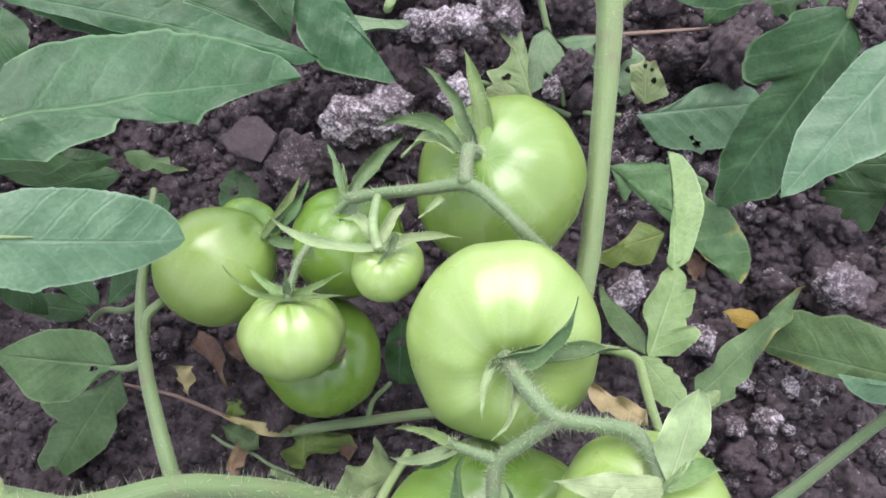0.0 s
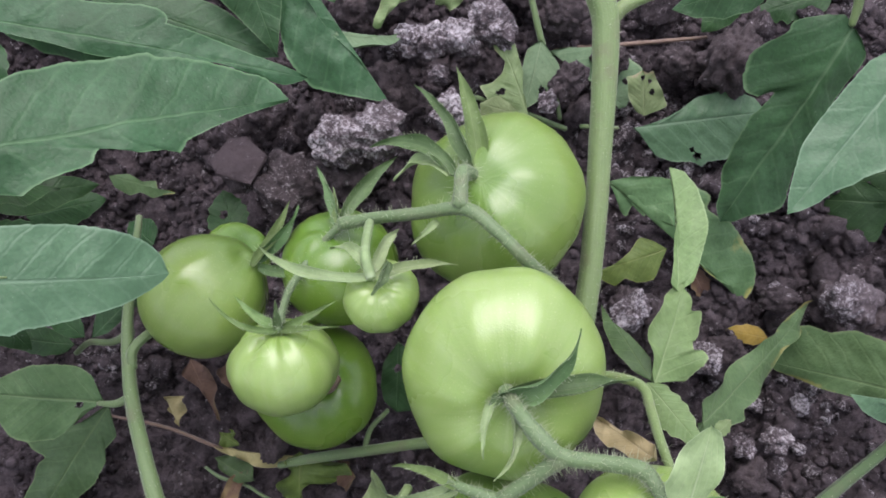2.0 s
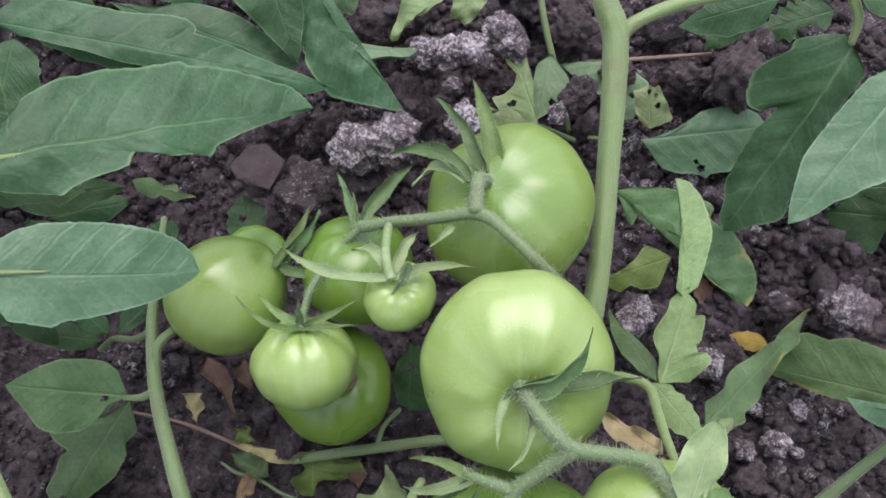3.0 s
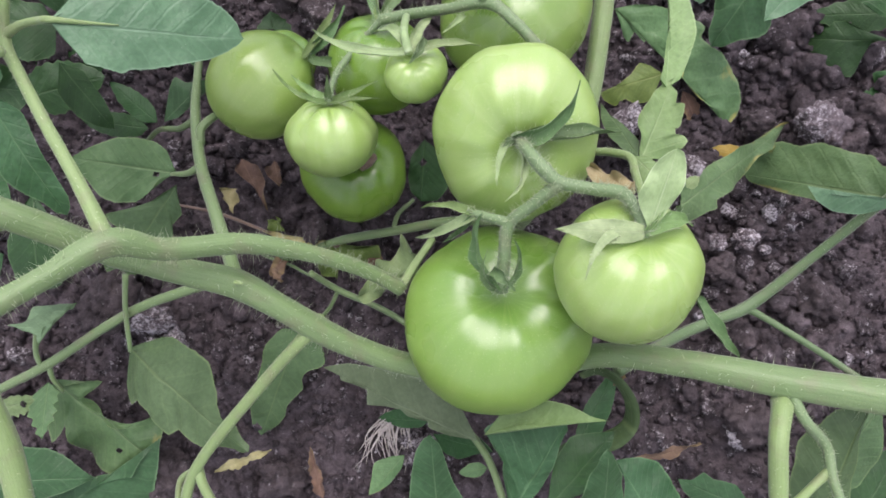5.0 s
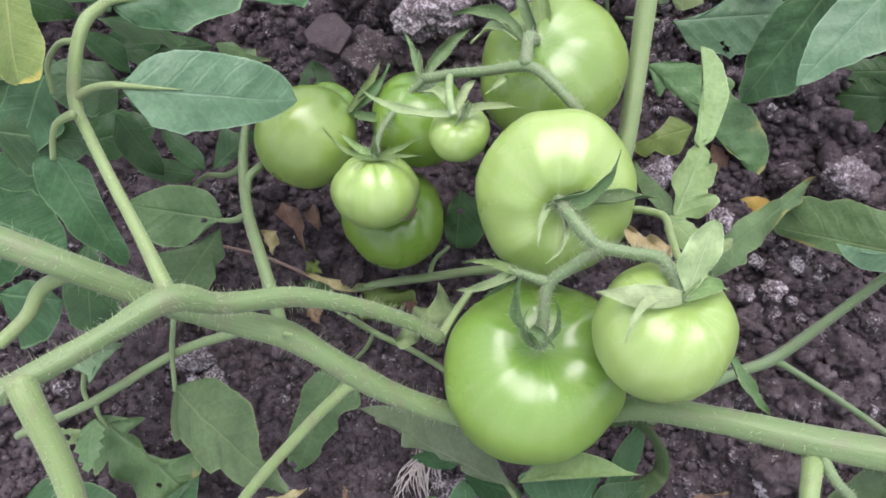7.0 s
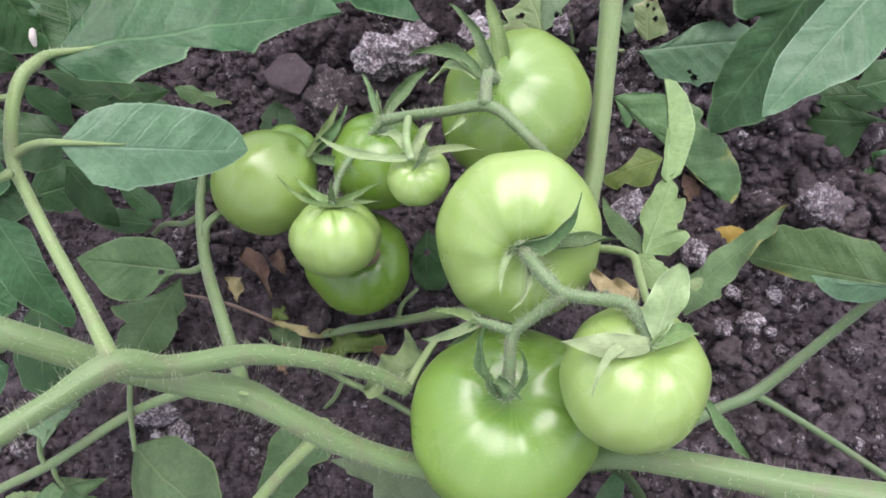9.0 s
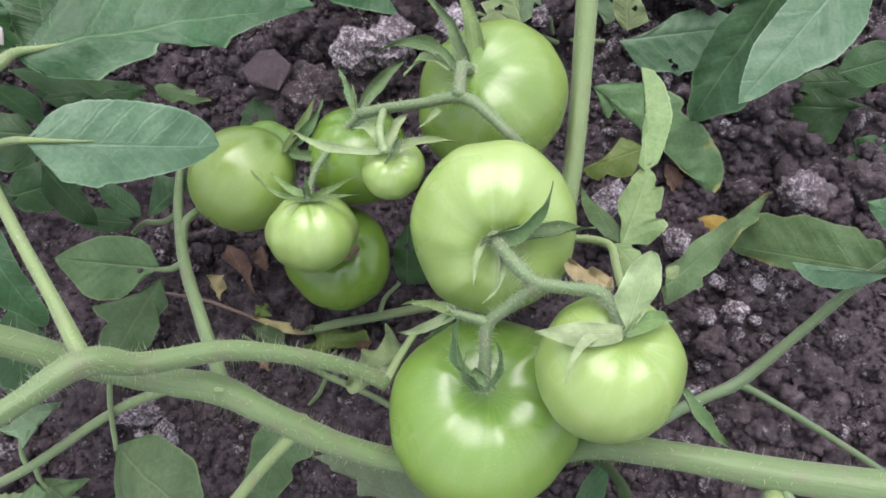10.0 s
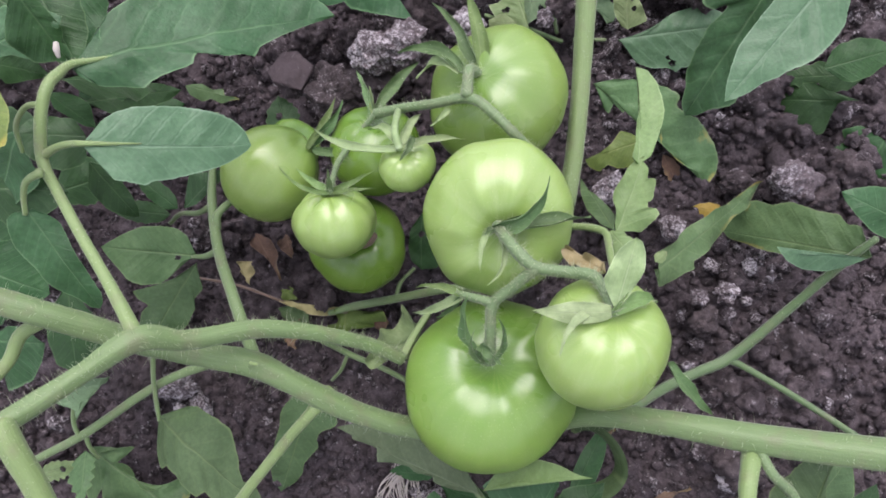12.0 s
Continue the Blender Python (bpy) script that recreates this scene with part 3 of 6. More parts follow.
for i, (p, r, flat) in enumerate([
    ((-0.0538, 0.2557, 0.079), 0.0145, (1, 1, 0.9)), ((-0.0336, 0.2584, 0.0827), 0.0165, (1, 1, 0.9)), ((0.0004, 0.3168, 0.0882), 0.0105, (0.9, 1, 1)),
    ((0.0146, 0.3184, 0.0891), 0.0115, (0.9, 1, 1)), ((0.034, 0.3283, 0.0876), 0.016, (1, 1, 0.8)), ((-0.0143, 0.3194, 0.0872), 0.0105, (0.8, 1, 0.9)),
    ((0.0091, 0.2683, 0.0858), 0.0125, (0.9, 1, 0.9)), ((0.0016, 0.3009, 0.0778), 0.0062, (1, 1, 0.8)), ((0.0641, 0.2841, 0.0729), 0.007, (1, 1, 0.8)),
    ((0.193, 0.1798, 0.0265), 0.0065, (1, 1, 0.8)), ((0.2289, 0.1743, 0.0303), 0.017, (1.3, 0.8, 0.7)), ((0.1571, 0.0969, 0.0239), 0.006, (1, 1, 0.8)),
    ((0.1768, 0.1022, 0.017), 0.0075, (1, 1, 0.8)), ((0.1458, 0.147, 0.0214), 0.0095, (1, 1, 0.8)), ((0.1009, 0.1633, 0.0495), 0.012, (1, 1, 0.7))]):
    clod(p, r, i + 40, "knobbly clod of soil with a whitish crust", flat, CRUST)
for i, (p, r) in enumerate([
    ((0.1570, 0.0840, 0.0010), 0.0045), ((0.1640, 0.1040, 0.0030), 0.0050), ((0.1580, 0.0720, -0.0000), 0.0053), ((0.1960, 0.1540, 0.0090), 0.0068),
    ((0.1800, 0.1090, 0.0050), 0.0035), ((0.1730, 0.1250, 0.0060), 0.0058), ((0.2130, 0.0720, 0.0040), 0.0101), ((0.2040, 0.0800, 0.0040), 0.0054),
    ((0.2320, 0.0960, 0.0070), 0.0048), ((0.2360, 0.0820, 0.0070), 0.0055), ((0.2330, 0.0310, 0.0040), 0.0047), ((0.1680, 0.0440, -0.0020), 0.0056),
    ((0.1500, 0.0910, 0.0010), 0.0045), ((0.1970, 0.1900, 0.0120), 0.0057), ((0.2700, 0.2320, 0.0210), 0.0105), ((0.1890, 0.2320, 0.0200), 0.0050),
    ((0.1980, 0.1230, 0.0070), 0.0063), ((0.2190, 0.0450, 0.0030), 0.0054), ((0.2010, 0.0330, 0.0010), 0.0046), ((0.1510, 0.0580, -0.0020), 0.0041),
    ((0.1820, 0.0910, 0.0030), 0.0046), ((0.1930, 0.1000, 0.0050), 0.0039), ((-0.2230, 0.0670, -0.0150), 0.0103), ((-0.2070, 0.0580, -0.0160), 0.0071),
    ((0.1690, -0.0140, -0.0080), 0.0074), ((0.1760, -0.0020, -0.0050), 0.0052), ((-0.1320, 0.0290, -0.0210), 0.0045), ((-0.1580, -0.0180, -0.0290), 0.0045)]):
    clod(p, r, i + 70, "small soil crumb with a whitish crust", (1, 1, 0.75), CRUMB, detail=4)
for i, (p, r, flat) in enumerate([((-0.193, 0.051, -0.019), 0.017, (1.2, 0.9, 0.5)), ((-0.178, 0.036, -0.022), 0.012, (1, 1, 0.6)), ((-0.21, 0.066, -0.017), 0.012, (1, 1, 0.5))]):
    clod(p, r, i + 110, "low whitish crusted patch of soil", flat, CRUST)
# a flat slab of dried soil, broken along straight edges
sl_top = [V(p) for p in ((-0.1298, 0.2576, 0.0604), (-0.1187, 0.2704, 0.0636), (-0.109, 0.2715, 0.0631), (-0.096, 0.2586, 0.0622), (-0.1048, 0.2415, 0.0601), (-0.1242, 0.2473, 0.0607))]
sl_mid = sum(sl_top, Vector()) / 6
sl_bm = bmesh.new()
sl_rings = [[sl_bm.verts.new(sl_mid.lerp(p, k) + Vector((0, 0, dz + 0.0006 * math.sin(9 * i + 40 * k)))) for i, p in enumerate(sl_top)]
            for k, dz in ((0.55, 0.0012), (0.94, 0.0), (1.0, -0.001), (0.98, -0.0025), (0.8, -0.005))]
sl_bm.faces.new(sl_rings[0])
for ra, rb_ in zip(sl_rings, sl_rings[1:]):
    for i in range(6):
        sl_bm.faces.new((ra[i], rb_[i], rb_[(i + 1) % 6], ra[(i + 1) % 6]))
sl_bm.faces.new(sl_rings[-1][::-1])
bmesh.ops.recalc_face_normals(sl_bm, faces=sl_bm.faces)
sl_me = bpy.data.meshes.new("soil_slab")
sl_bm.to_mesh(sl_me)
sl_bm.free()
sl_me.materials.append(STONE)
tagged(new("soil_slab", sl_me), "flat angular slab of dry brown soil", "soil clod", "clods lying on the bed")

clod((sl_mid.x, sl_mid.y, sl_mid.z - 0.0125), 0.0125, 66)

# ---- the fruiting plant: stems ----
plant = thing("tomato_plant", (0.06, 0.1, 0.0), "low-growing tomato plant with hairy pale green stems and grey-green leaves", "tomato plant")


def pt(p, r):
    return (*p, r)


tube("main_stem", [pt((-0.2123, 0.0512, 0.1992), 0.0061), pt((-0.1865, 0.0453, 0.187), 0.0061), pt((-0.1675, 0.0414, 0.1725), 0.0060),
                   pt((-0.1502, 0.0382, 0.1582), 0.0060), pt((-0.1262, 0.0352, 0.1439), 0.0061), pt((-0.1012, 0.0325, 0.1308), 0.0067),
                   pt((-0.0844, 0.0255, 0.1205), 0.0061), pt((-0.0674, 0.0182, 0.1068), 0.0063), pt((-0.0494, 0.0126, 0.0938), 0.0058),
                   pt((-0.0218, 0.0072, 0.0786), 0.0058), pt((0.0251, 0.0044, 0.0715), 0.0058), pt((0.0657, 0.0105, 0.0945), 0.0060),
                   pt((0.102, 0.0037, 0.1128), 0.0063), pt((0.1422, -0.0067, 0.1243), 0.0071), pt((0.1857, -0.0142, 0.1315), 0.0076),
                   pt((0.22, -0.019, 0.1346), 0.0076)], STEM, plant, hairs=520, hair_len=0.0046, seed=3, sides=16)
tube("upright_stem", [pt((0.03, 0.112, -0.008), 0.0064), pt((0.038, 0.11, 0.03), 0.0063), pt((0.046, 0.112, 0.055), 0.0062), pt((0.0625, 0.134, 0.0665), 0.006), pt((0.0694, 0.1467, 0.0749), 0.0058), pt((0.0751, 0.1769, 0.0896), 0.0056),
                      pt((0.0802, 0.2221, 0.1117), 0.0058), pt((0.0826, 0.2729, 0.146), 0.0066), pt((0.0773, 0.2882, 0.1572), 0.0064),
                      pt((0.0735, 0.3114, 0.1713), 0.006)], STEM_UP, plant, hairs=900, hair_len=0.002, seed=4, sides=16)
tube("petiole", [pt((0.0817, 0.2717, 0.1454), 0.004), pt((0.092, 0.2802, 0.152), 0.0035), pt((0.119, 0.2872, 0.1592), 0.0032), pt((0.1638, 0.2893, 0.1661), 0.003),
                 pt((0.2021, 0.2905, 0.1727), 0.003)], STEM_PALE, plant, hairs=150, hair_len=0.0018, seed=5)
tube("side_stem", [pt((-0.1913, -0.0121, 0.1988), 0.0046), pt((-0.1739, 0.0022, 0.1942), 0.0045), pt((-0.1567, 0.0161, 0.1906), 0.0044), pt((-0.1376, 0.0316, 0.1865), 0.0056),
                   pt((-0.1221, 0.0349, 0.1704), 0.0046), pt((-0.0971, 0.045, 0.1514), 0.0046), pt((-0.0773, 0.0477, 0.1372), 0.0040), pt((-0.0584, 0.0478, 0.122), 0.0038),
                   pt((-0.0434, 0.0464, 0.1084), 0.0037), pt((-0.0294, 0.0424, 0.0971), 0.0039)], STEM, plant, hairs=420, hair_len=0.005, seed=6, sides=16)
tube("side_stem", [pt((-0.0294, 0.043, 0.0973), 0.0028), pt((-0.023, 0.0554, 0.0965), 0.0022), pt((-0.0144, 0.0693, 0.0962), 0.002)], STEM_PALE, plant, seed=7)
tube("side_stem", [pt((-0.1832, -0.0065, 0.2001), 0.0055), pt((-0.1788, -0.015, 0.1966), 0.0052), pt((-0.1717, -0.0305, 0.185), 0.005), pt((-0.1664, -0.0477, 0.1729), 0.0048),
                   pt((-0.1629, -0.0716, 0.1581), 0.0048)], STEM_PALE, plant, hairs=120, hair_len=0.002, seed=8)
# leaf stalk that carries the big pointed leaf
tube("petiole", [pt((-0.1376, 0.0327, 0.1869), 0.0036), pt((-0.1527, 0.057, 0.1898), 0.0028), pt((-0.1666, 0.0778, 0.1924), 0.0026), pt((-0.1814, 0.101, 0.1948), 0.0025),
                 pt((-0.1897, 0.1159, 0.1973), 0.0028), pt((-0.1882, 0.1335, 0.2077), 0.0028), pt((-0.1853, 0.1465, 0.2118), 0.0028), pt((-0.183, 0.1555, 0.209), 0.0026),
                 pt((-0.1792, 0.1628, 0.206), 0.0019), pt((-0.168, 0.1683, 0.2019), 0.0011), pt((-0.15, 0.177, 0.1965), 0.0004)], STEM_PALE, plant, hairs=300, hair_len=0.0015, seed=9)
tube("petiole", [pt((-0.1897, 0.1175, 0.1979), 0.0024), pt((-0.1813, 0.1199, 0.2019), 0.0018), pt((-0.1719, 0.1189, 0.2062), 0.0016), pt((-0.1648, 0.1166, 0.2102), 0.0014), pt((-0.1549, 0.1187, 0.2056), 0.0009), pt((-0.1425, 0.1219, 0.1995), 0.0003)], STEM_PALE, plant, seed=10)
tube("petiole", [pt((-0.1865, 0.1383, 0.2096), 0.0018), pt((-0.198, 0.1399, 0.2053), 0.0014), pt((-0.2056, 0.1339, 0.1978), 0.0013), pt((-0.2056, 0.1251, 0.1889), 0.001)], STEM_PALE, plant, seed=11)
tube("petiole", [pt((-0.1844, 0.1054, 0.205), 0.0022), pt((-0.1923, 0.1032, 0.2013), 0.0016), pt((-0.1969, 0.0994, 0.1946), 0.0014), pt((-0.1992, 0.093, 0.1867), 0.0012)], STEM_PALE, plant, seed=12)
tube("petiole", [pt((-0.0679, 0.0234, 0.1024), 0.0052), pt((-0.0719, 0.0167, 0.1074), 0.0042), pt((-0.0777, 0.0106, 0.1052), 0.0031), pt((-0.0947, -0.0028, 0.0888), 0.0030), pt((-0.1339, -0.0411, 0.0529), 0.0030),
                 pt((-0.1439, -0.0699, 0.0372), 0.0029)], STEM_PALE, plant, hairs=150, hair_len=0.0015, seed=13)
tube("petiole", [pt((-0.1345, -0.0423, 0.0503), 0.0028), pt((-0.1302, -0.0519, 0.0489), 0.0026), pt((-0.1204, -0.0668, 0.0434), 0.0026)], STEM_PALE, plant, seed=14)
tube("petiole", [pt((-0.1346, -0.0416, 0.0484), 0.002), pt((-0.1459, -0.0475, 0.04), 0.0017), pt((-0.1472, -0.0615, 0.0349), 0.0016)], STEM_PALE, plant, seed=15)
tube("petiole", [pt((0.1444, -0.0066, 0.12), 0.0052), pt((0.1421, -0.0144, 0.1215), 0.0049), pt((0.1387, -0.0209, 0.1266), 0.0044), pt((0.1345, -0.0349, 0.1289), 0.0041), pt((0.1362, -0.0637, 0.1165), 0.0040)], STEM_PALE, plant,
     hairs=120, hair_len=0.0014, seed=16)
tube("petiole", [pt((0.1438, -0.0055, 0.1226), 0.0026), pt((0.148, -0.0228, 0.1268), 0.0024), pt((0.1603, -0.0329, 0.1169), 0.0024), pt((0.1612, -0.0472, 0.117), 0.0022),
                 pt((0.165, -0.0632, 0.1164), 0.0022)], STEM_GREY, plant, hairs=220, hair_len=0.002, seed=17)
tube("petiole", [pt((0.1624, -0.0419, 0.1157), 0.0022), pt((0.1527, -0.0496, 0.1162), 0.002), pt((0.1409, -0.0591, 0.1182), 0.002)], STEM_PALE, plant, seed=18)
# leaf stalk over the soil, forked
tube("petiole", [pt((0.0842, 0.0105, 0.0569), 0.00342), pt((0.12, 0.0338, 0.033), 0.00342), pt((0.1468, 0.047, 0.0247), 0.00333), pt((0.1712, 0.0574, 0.024), 0.00360), pt((0.201, 0.0795, 0.0435), 0.00297),
                 pt((0.221, 0.0952, 0.0629), 0.00288), pt((0.2318, 0.1031, 0.0731), 0.00270), pt((0.2434, 0.1104, 0.0864), 0.00198)], STEM_DEEP, plant, hairs=150, hair_len=0.0014, seed=19)
tube("petiole", [pt((0.1685, 0.0561, 0.0235), 0.0029), pt((0.1783, 0.0515, 0.0227), 0.0021), pt((0.2041, 0.0324, 0.0259), 0.0020), pt((0.2318, 0.0106, 0.0281), 0.0019),
                 pt((0.2515, -0.0051, 0.0272), 0.0019)], STEM_DEEP, plant, seed=20)
tube("petiole", [pt((-0.1823, 0.0458, 0.1754), 0.003), pt((-0.199, 0.0398, 0.1709), 0.0034), pt((-0.2058, 0.0277, 0.1664), 0.003), pt((-0.2148, 0.0146, 0.1669), 0.003)], STEM_PALE, plant, seed=21)
tube("bract", [pt((-0.1, 0.0309, 0.1409), 0.0012), pt((-0.0962, 0.03, 0.1415), 0.0008)], STEM_PALE, plant, seed=22, sides=6)

tube("scar", [pt((-0.1685, 0.0437, 0.1783), 0.0005), pt((-0.159, 0.0405, 0.1712), 0.0009), pt((-0.1475, 0.0368, 0.163), 0.0006)], TWIG_DRY, plant, "dark split in the stem", seed=63, sides=6)
tube("bud", [pt((-0.1835, 0.1635, 0.2105), 0.0009), pt((-0.1838, 0.166, 0.213), 0.0016), pt((-0.1838, 0.169, 0.2145), 0.0013)], ROOT, plant, "tiny whitish bud", seed=64, sides=8)

# thin stem with the round leaf
low = thing("low_shoot", (-0.12, 0.06, -0.02), "thin pale shoot with rounded leaflets, close over the soil", "tomato shoot")
tube("shoot_stem", [pt((-0.1485, 0.2029, 0.0946), 0.0016), pt((-0.1491, 0.1633, 0.0884), 0.0024), pt((-0.1479, 0.1427, 0.0861), 0.0028), pt((-0.1409, 0.1138, 0.088), 0.0032), pt((-0.1293, 0.0866, 0.0937), 0.0034),
                    pt((-0.1207, 0.066, 0.0934), 0.0036), pt((-0.1116, 0.0401, 0.0815), 0.0036)], STEM, low, hairs=160, hair_len=0.0012, seed=23)
tube("twig", [pt((-0.1434, 0.1266, 0.0864), 0.0026), pt((-0.1427, 0.1349, 0.0895), 0.0024), pt((-0.1366, 0.1433, 0.0882), 0.0022), pt((-0.1282, 0.1534, 0.0812), 0.0016)], STEM, low, seed=24)
tube("twig", [pt((-0.1409, 0.1129, 0.0877), 0.0024), pt((-0.1498, 0.1117, 0.081), 0.0018), pt((-0.1609, 0.1135, 0.0754), 0.0012)], STEM, low, seed=25)
tube("twig", [pt((-0.1501, 0.1482, 0.0775), 0.0022), pt((-0.1628, 0.1462, 0.0684), 0.0018), pt((-0.1775, 0.1491, 0.0611), 0.0016), pt((-0.1871, 0.1464, 0.0528), 0.0014)], STEM, low, seed=26)
tube("twig", [pt((-0.2933, -0.0029, -0.0044), 0.0026), pt((-0.2668, 0.0055, 0.009), 0.0026), pt((-0.2327, 0.0156, 0.0294), 0.0028), pt((-0.182, 0.0389, 0.0543), 0.0026),
              pt((-0.1465, 0.048, 0.069), 0.0028), pt((-0.1203, 0.0539, 0.0761), 0.0026)], STEM, low, hairs=100, hair_len=0.0014, seed=27)
tube("twig", [pt((-0.1768, 0.0539, 0.0769), 0.0016), pt((-0.1807, 0.039, 0.0608), 0.0014), pt((-0.1806, 0.0197, 0.0461), 0.0013)], STEM, low, seed=28)
tube("twig", [pt((-0.2335, 0.0368, 0.0501), 0.0015), pt((-0.2395, 0.022, 0.034), 0.0015), pt((-0.2379, 0.0139, 0.0278), 0.0014)], STEM, low, seed=29)
tube("twig", [pt((-0.2334, 0.0156, 0.0294), 0.0017), pt((-0.2323, 0.008, 0.0233), 0.0014), pt((-0.2279, 0.0016, 0.0177), 0.0012)], STEM, low, seed=30)
tube("twig", [pt((-0.0881, 0.0721, 0.029), 0.0018), pt((-0.0736, 0.0681, 0.0081), 0.002), pt((-0.0459, 0.0541, 0.0164), 0.0018), pt((-0.025, 0.0417, 0.0168), 0.0018)], STEM, low, seed=31)
tube("twig", [pt((-0.074, 0.0681, 0.0081), 0.0015), pt((-0.0801, 0.0598, -0.0023), 0.0013), pt((-0.0875, 0.0542, -0.0097), 0.001)], STEM, low, seed=32)
tube("twig", [pt((-0.0875, 0.096, 0.0102), 0.0018), pt((-0.0675, 0.0969, 0.0219), 0.0026), pt((-0.0396, 0.0976, 0.0336), 0.0027), pt((-0.0073, 0.0974, 0.0504), 0.0027), pt((0.0204, 0.096, 0.0555), 0.0027)], STEM, low, hairs=50, hair_len=0.0012, seed=33)
tube("twig", [pt((-0.0396, 0.0984, 0.0339), 0.0016), pt((-0.0369, 0.1089, 0.0335), 0.0014), pt((-0.0282, 0.1186, 0.0327), 0.0012)], STEM, low, seed=34)

# ---- trusses ----
tube("truss_stalk", [pt((0.0224, 0.0886, 0.1701), 0.00289), pt((0.0259, 0.0795, 0.1763), 0.00251), pt((0.0321, 0.0701, 0.178), 0.00308), pt((0.0395, 0.0643, 0.1768), 0.00270),
                     pt((0.0533, 0.0621, 0.1758), 0.00260), pt((0.0639, 0.0589, 0.1787), 0.00289), pt((0.0682, 0.0502, 0.1818), 0.00212), pt((0.0713, 0.0399, 0.1822), 0.00270)],
     STEM_GREY, plant, hairs=420, hair_len=0.0034, seed=40)
tube("truss_stalk", [pt((0.0395, 0.0643, 0.1768), 0.00289), pt((0.0279, 0.0582, 0.1662), 0.00251), pt((0.0192, 0.0526, 0.1578), 0.00270), pt((0.0181, 0.041, 0.1492), 0.00270),
                     pt((0.017, 0.0298, 0.1376), 0.00327)], STEM_GREY, plant, hairs=240, hair_len=0.0036, seed=41)
tube("truss_stalk", [pt((0.0192, 0.0538, 0.1583), 0.00251), pt((0.0087, 0.0579, 0.1557), 0.00193), pt((0.0025, 0.061, 0.1516), 0.00174)], STEM_GREY, plant, hairs=60, hair_len=0.003, seed=42)
tube("truss_stalk", [pt((0.0785, 0.0559, 0.1646), 0.00134), pt((0.0786, 0.0718, 0.1523), 0.00179), pt((0.0802, 0.0873, 0.1389), 0.00190), pt((0.0806, 0.1, 0.1297), 0.00202), pt((0.0732, 0.1064, 0.1226), 0.00202),
                     pt((0.0631, 0.1103, 0.1157), 0.00202)], STEM_PALE, plant, hairs=80, hair_len=0.002, seed=43)
tube("truss_stalk", [pt((0.053, 0.1478, 0.1191), 0.00270), pt((0.0368, 0.1467, 0.1488), 0.00270), pt((0.0242, 0.1578, 0.1553), 0.00260), pt((0.0111, 0.1696, 0.1545), 0.00289), pt((-0.0092, 0.1728, 0.1453), 0.00270),
                     pt((-0.0285, 0.1756, 0.1371), 0.00270), pt((-0.0429, 0.1765, 0.1312), 0.00289)], STEM_GREY, plant, hairs=320, hair_len=0.0032, seed=44)
tube("truss_stalk", [pt((0.0091, 0.17, 0.1559), 0.00314), pt((0.0098, 0.1774, 0.1572), 0.00302), pt((0.0111, 0.1871, 0.1553), 0.003), pt((0.016, 0.1916, 0.1442), 0.00314)], STEM_GREY, plant, hairs=130, hair_len=0.0034, seed=45)

# ---- tomatoes ----
tom = tomato((0.0252, 0.1002, 0.1502), (-0.06, -0.69, 0.72), 0.0372, TOM_LIGHT, "large pale green ribbed tomato, its stalk end up", flat=0.82, ribs=7, rib=0.05, dimple=0.28, spread=0.33, crease=1.5, seed=11, squash=(1.0, 1.15))
c = (0.0216, 0.0855, 0.1732)
sepal(tom, c, (0.0461, 0.1007, 0.1956), 0.0056, (-0.46, -0.87, 0.18), SEPAL_DARK, 0.03, 0.16, 1.1, 1, hairs=80)
sepal(tom, c, (0.0668, 0.091, 0.1725), 0.005, (0.00, 0.07, 1.00), SEPAL_DARK, 0.05, 0.03, 1.1, 2, 0.45, hairs=70)
sepal(tom, (0.0181, 0.0854, 0.1711), (0.0137, 0.0651, 0.17), 0.0024, (-0.32, -0.45, 0.84), SEPAL_PALE, 0.05, 0.05, 0.8, 3)
sepal(tom, (0.0237, 0.0801, 0.1733), (0.0169, 0.0578, 0.1715), 0.0022, (0.49, -0.41, 0.77), SEPAL_PALE, 0.08, -0.16, 0.8, 4)
sepal(tom, c, (0.0166, 0.0813, 0.1696), 0.0029, (-0.47, -0.15, 0.87), SEPAL_DARK, 0.1, 0.1, 0.9, 5, hairs=50)

tom = tomato((0.0201, 0.0255, 0.1018), (0.00, 0.17, 0.99), 0.0472, TOM_MID, "biggest tomato, deep green with a sunken stalk end", flat=0.8, ribs=6, rib=0.06, dimple=0.24, spread=0.36, crease=1.3, seed=12)
c = (0.0174, 0.0293, 0.1396)
sepal(tom, c, (0.0073, 0.0543, 0.1672), 0.004, (-0.74, -0.49, 0.46), SEPAL_DARK, 0.08, -0.14, 1.1, 6, 0.5, hairs=60)
sepal(tom, (0.0126, 0.0358, 0.1474), (0.0221, 0.0256, 0.1509), 0.0033, (0.32, -0.77, 0.55), SEPAL_DARK, 0.22, -0.2, 1.0, 7, 0.5, hairs=50)
sepal(tom, c, (0.0103, 0.0412, 0.1569), 0.0025, (-0.34, -0.63, 0.70), SEPAL_DARK, 0.15, -0.2, 0.9, 8, hairs=50)
sepal(tom, c, (0.0219, 0.0459, 0.1585), 0.0028, (0.57, -0.57, 0.59), SEPAL_DARK, 0.1, 0.15, 0.9, 61, hairs=50)
c = (0.0057, 0.0587, 0.155)
sepal(tom, c, (-0.0195, 0.0706, 0.1342), 0.0029, (0.00, -0.07, 1.00), SEPAL, 0.05, 0.05, 0.7, 9)
sepal(tom, c, (-0.0223, 0.0637, 0.1124), 0.0035, (0.00, -0.17, 0.99), SEPAL_PALE, 0.05, -0.05, 0.7, 10)
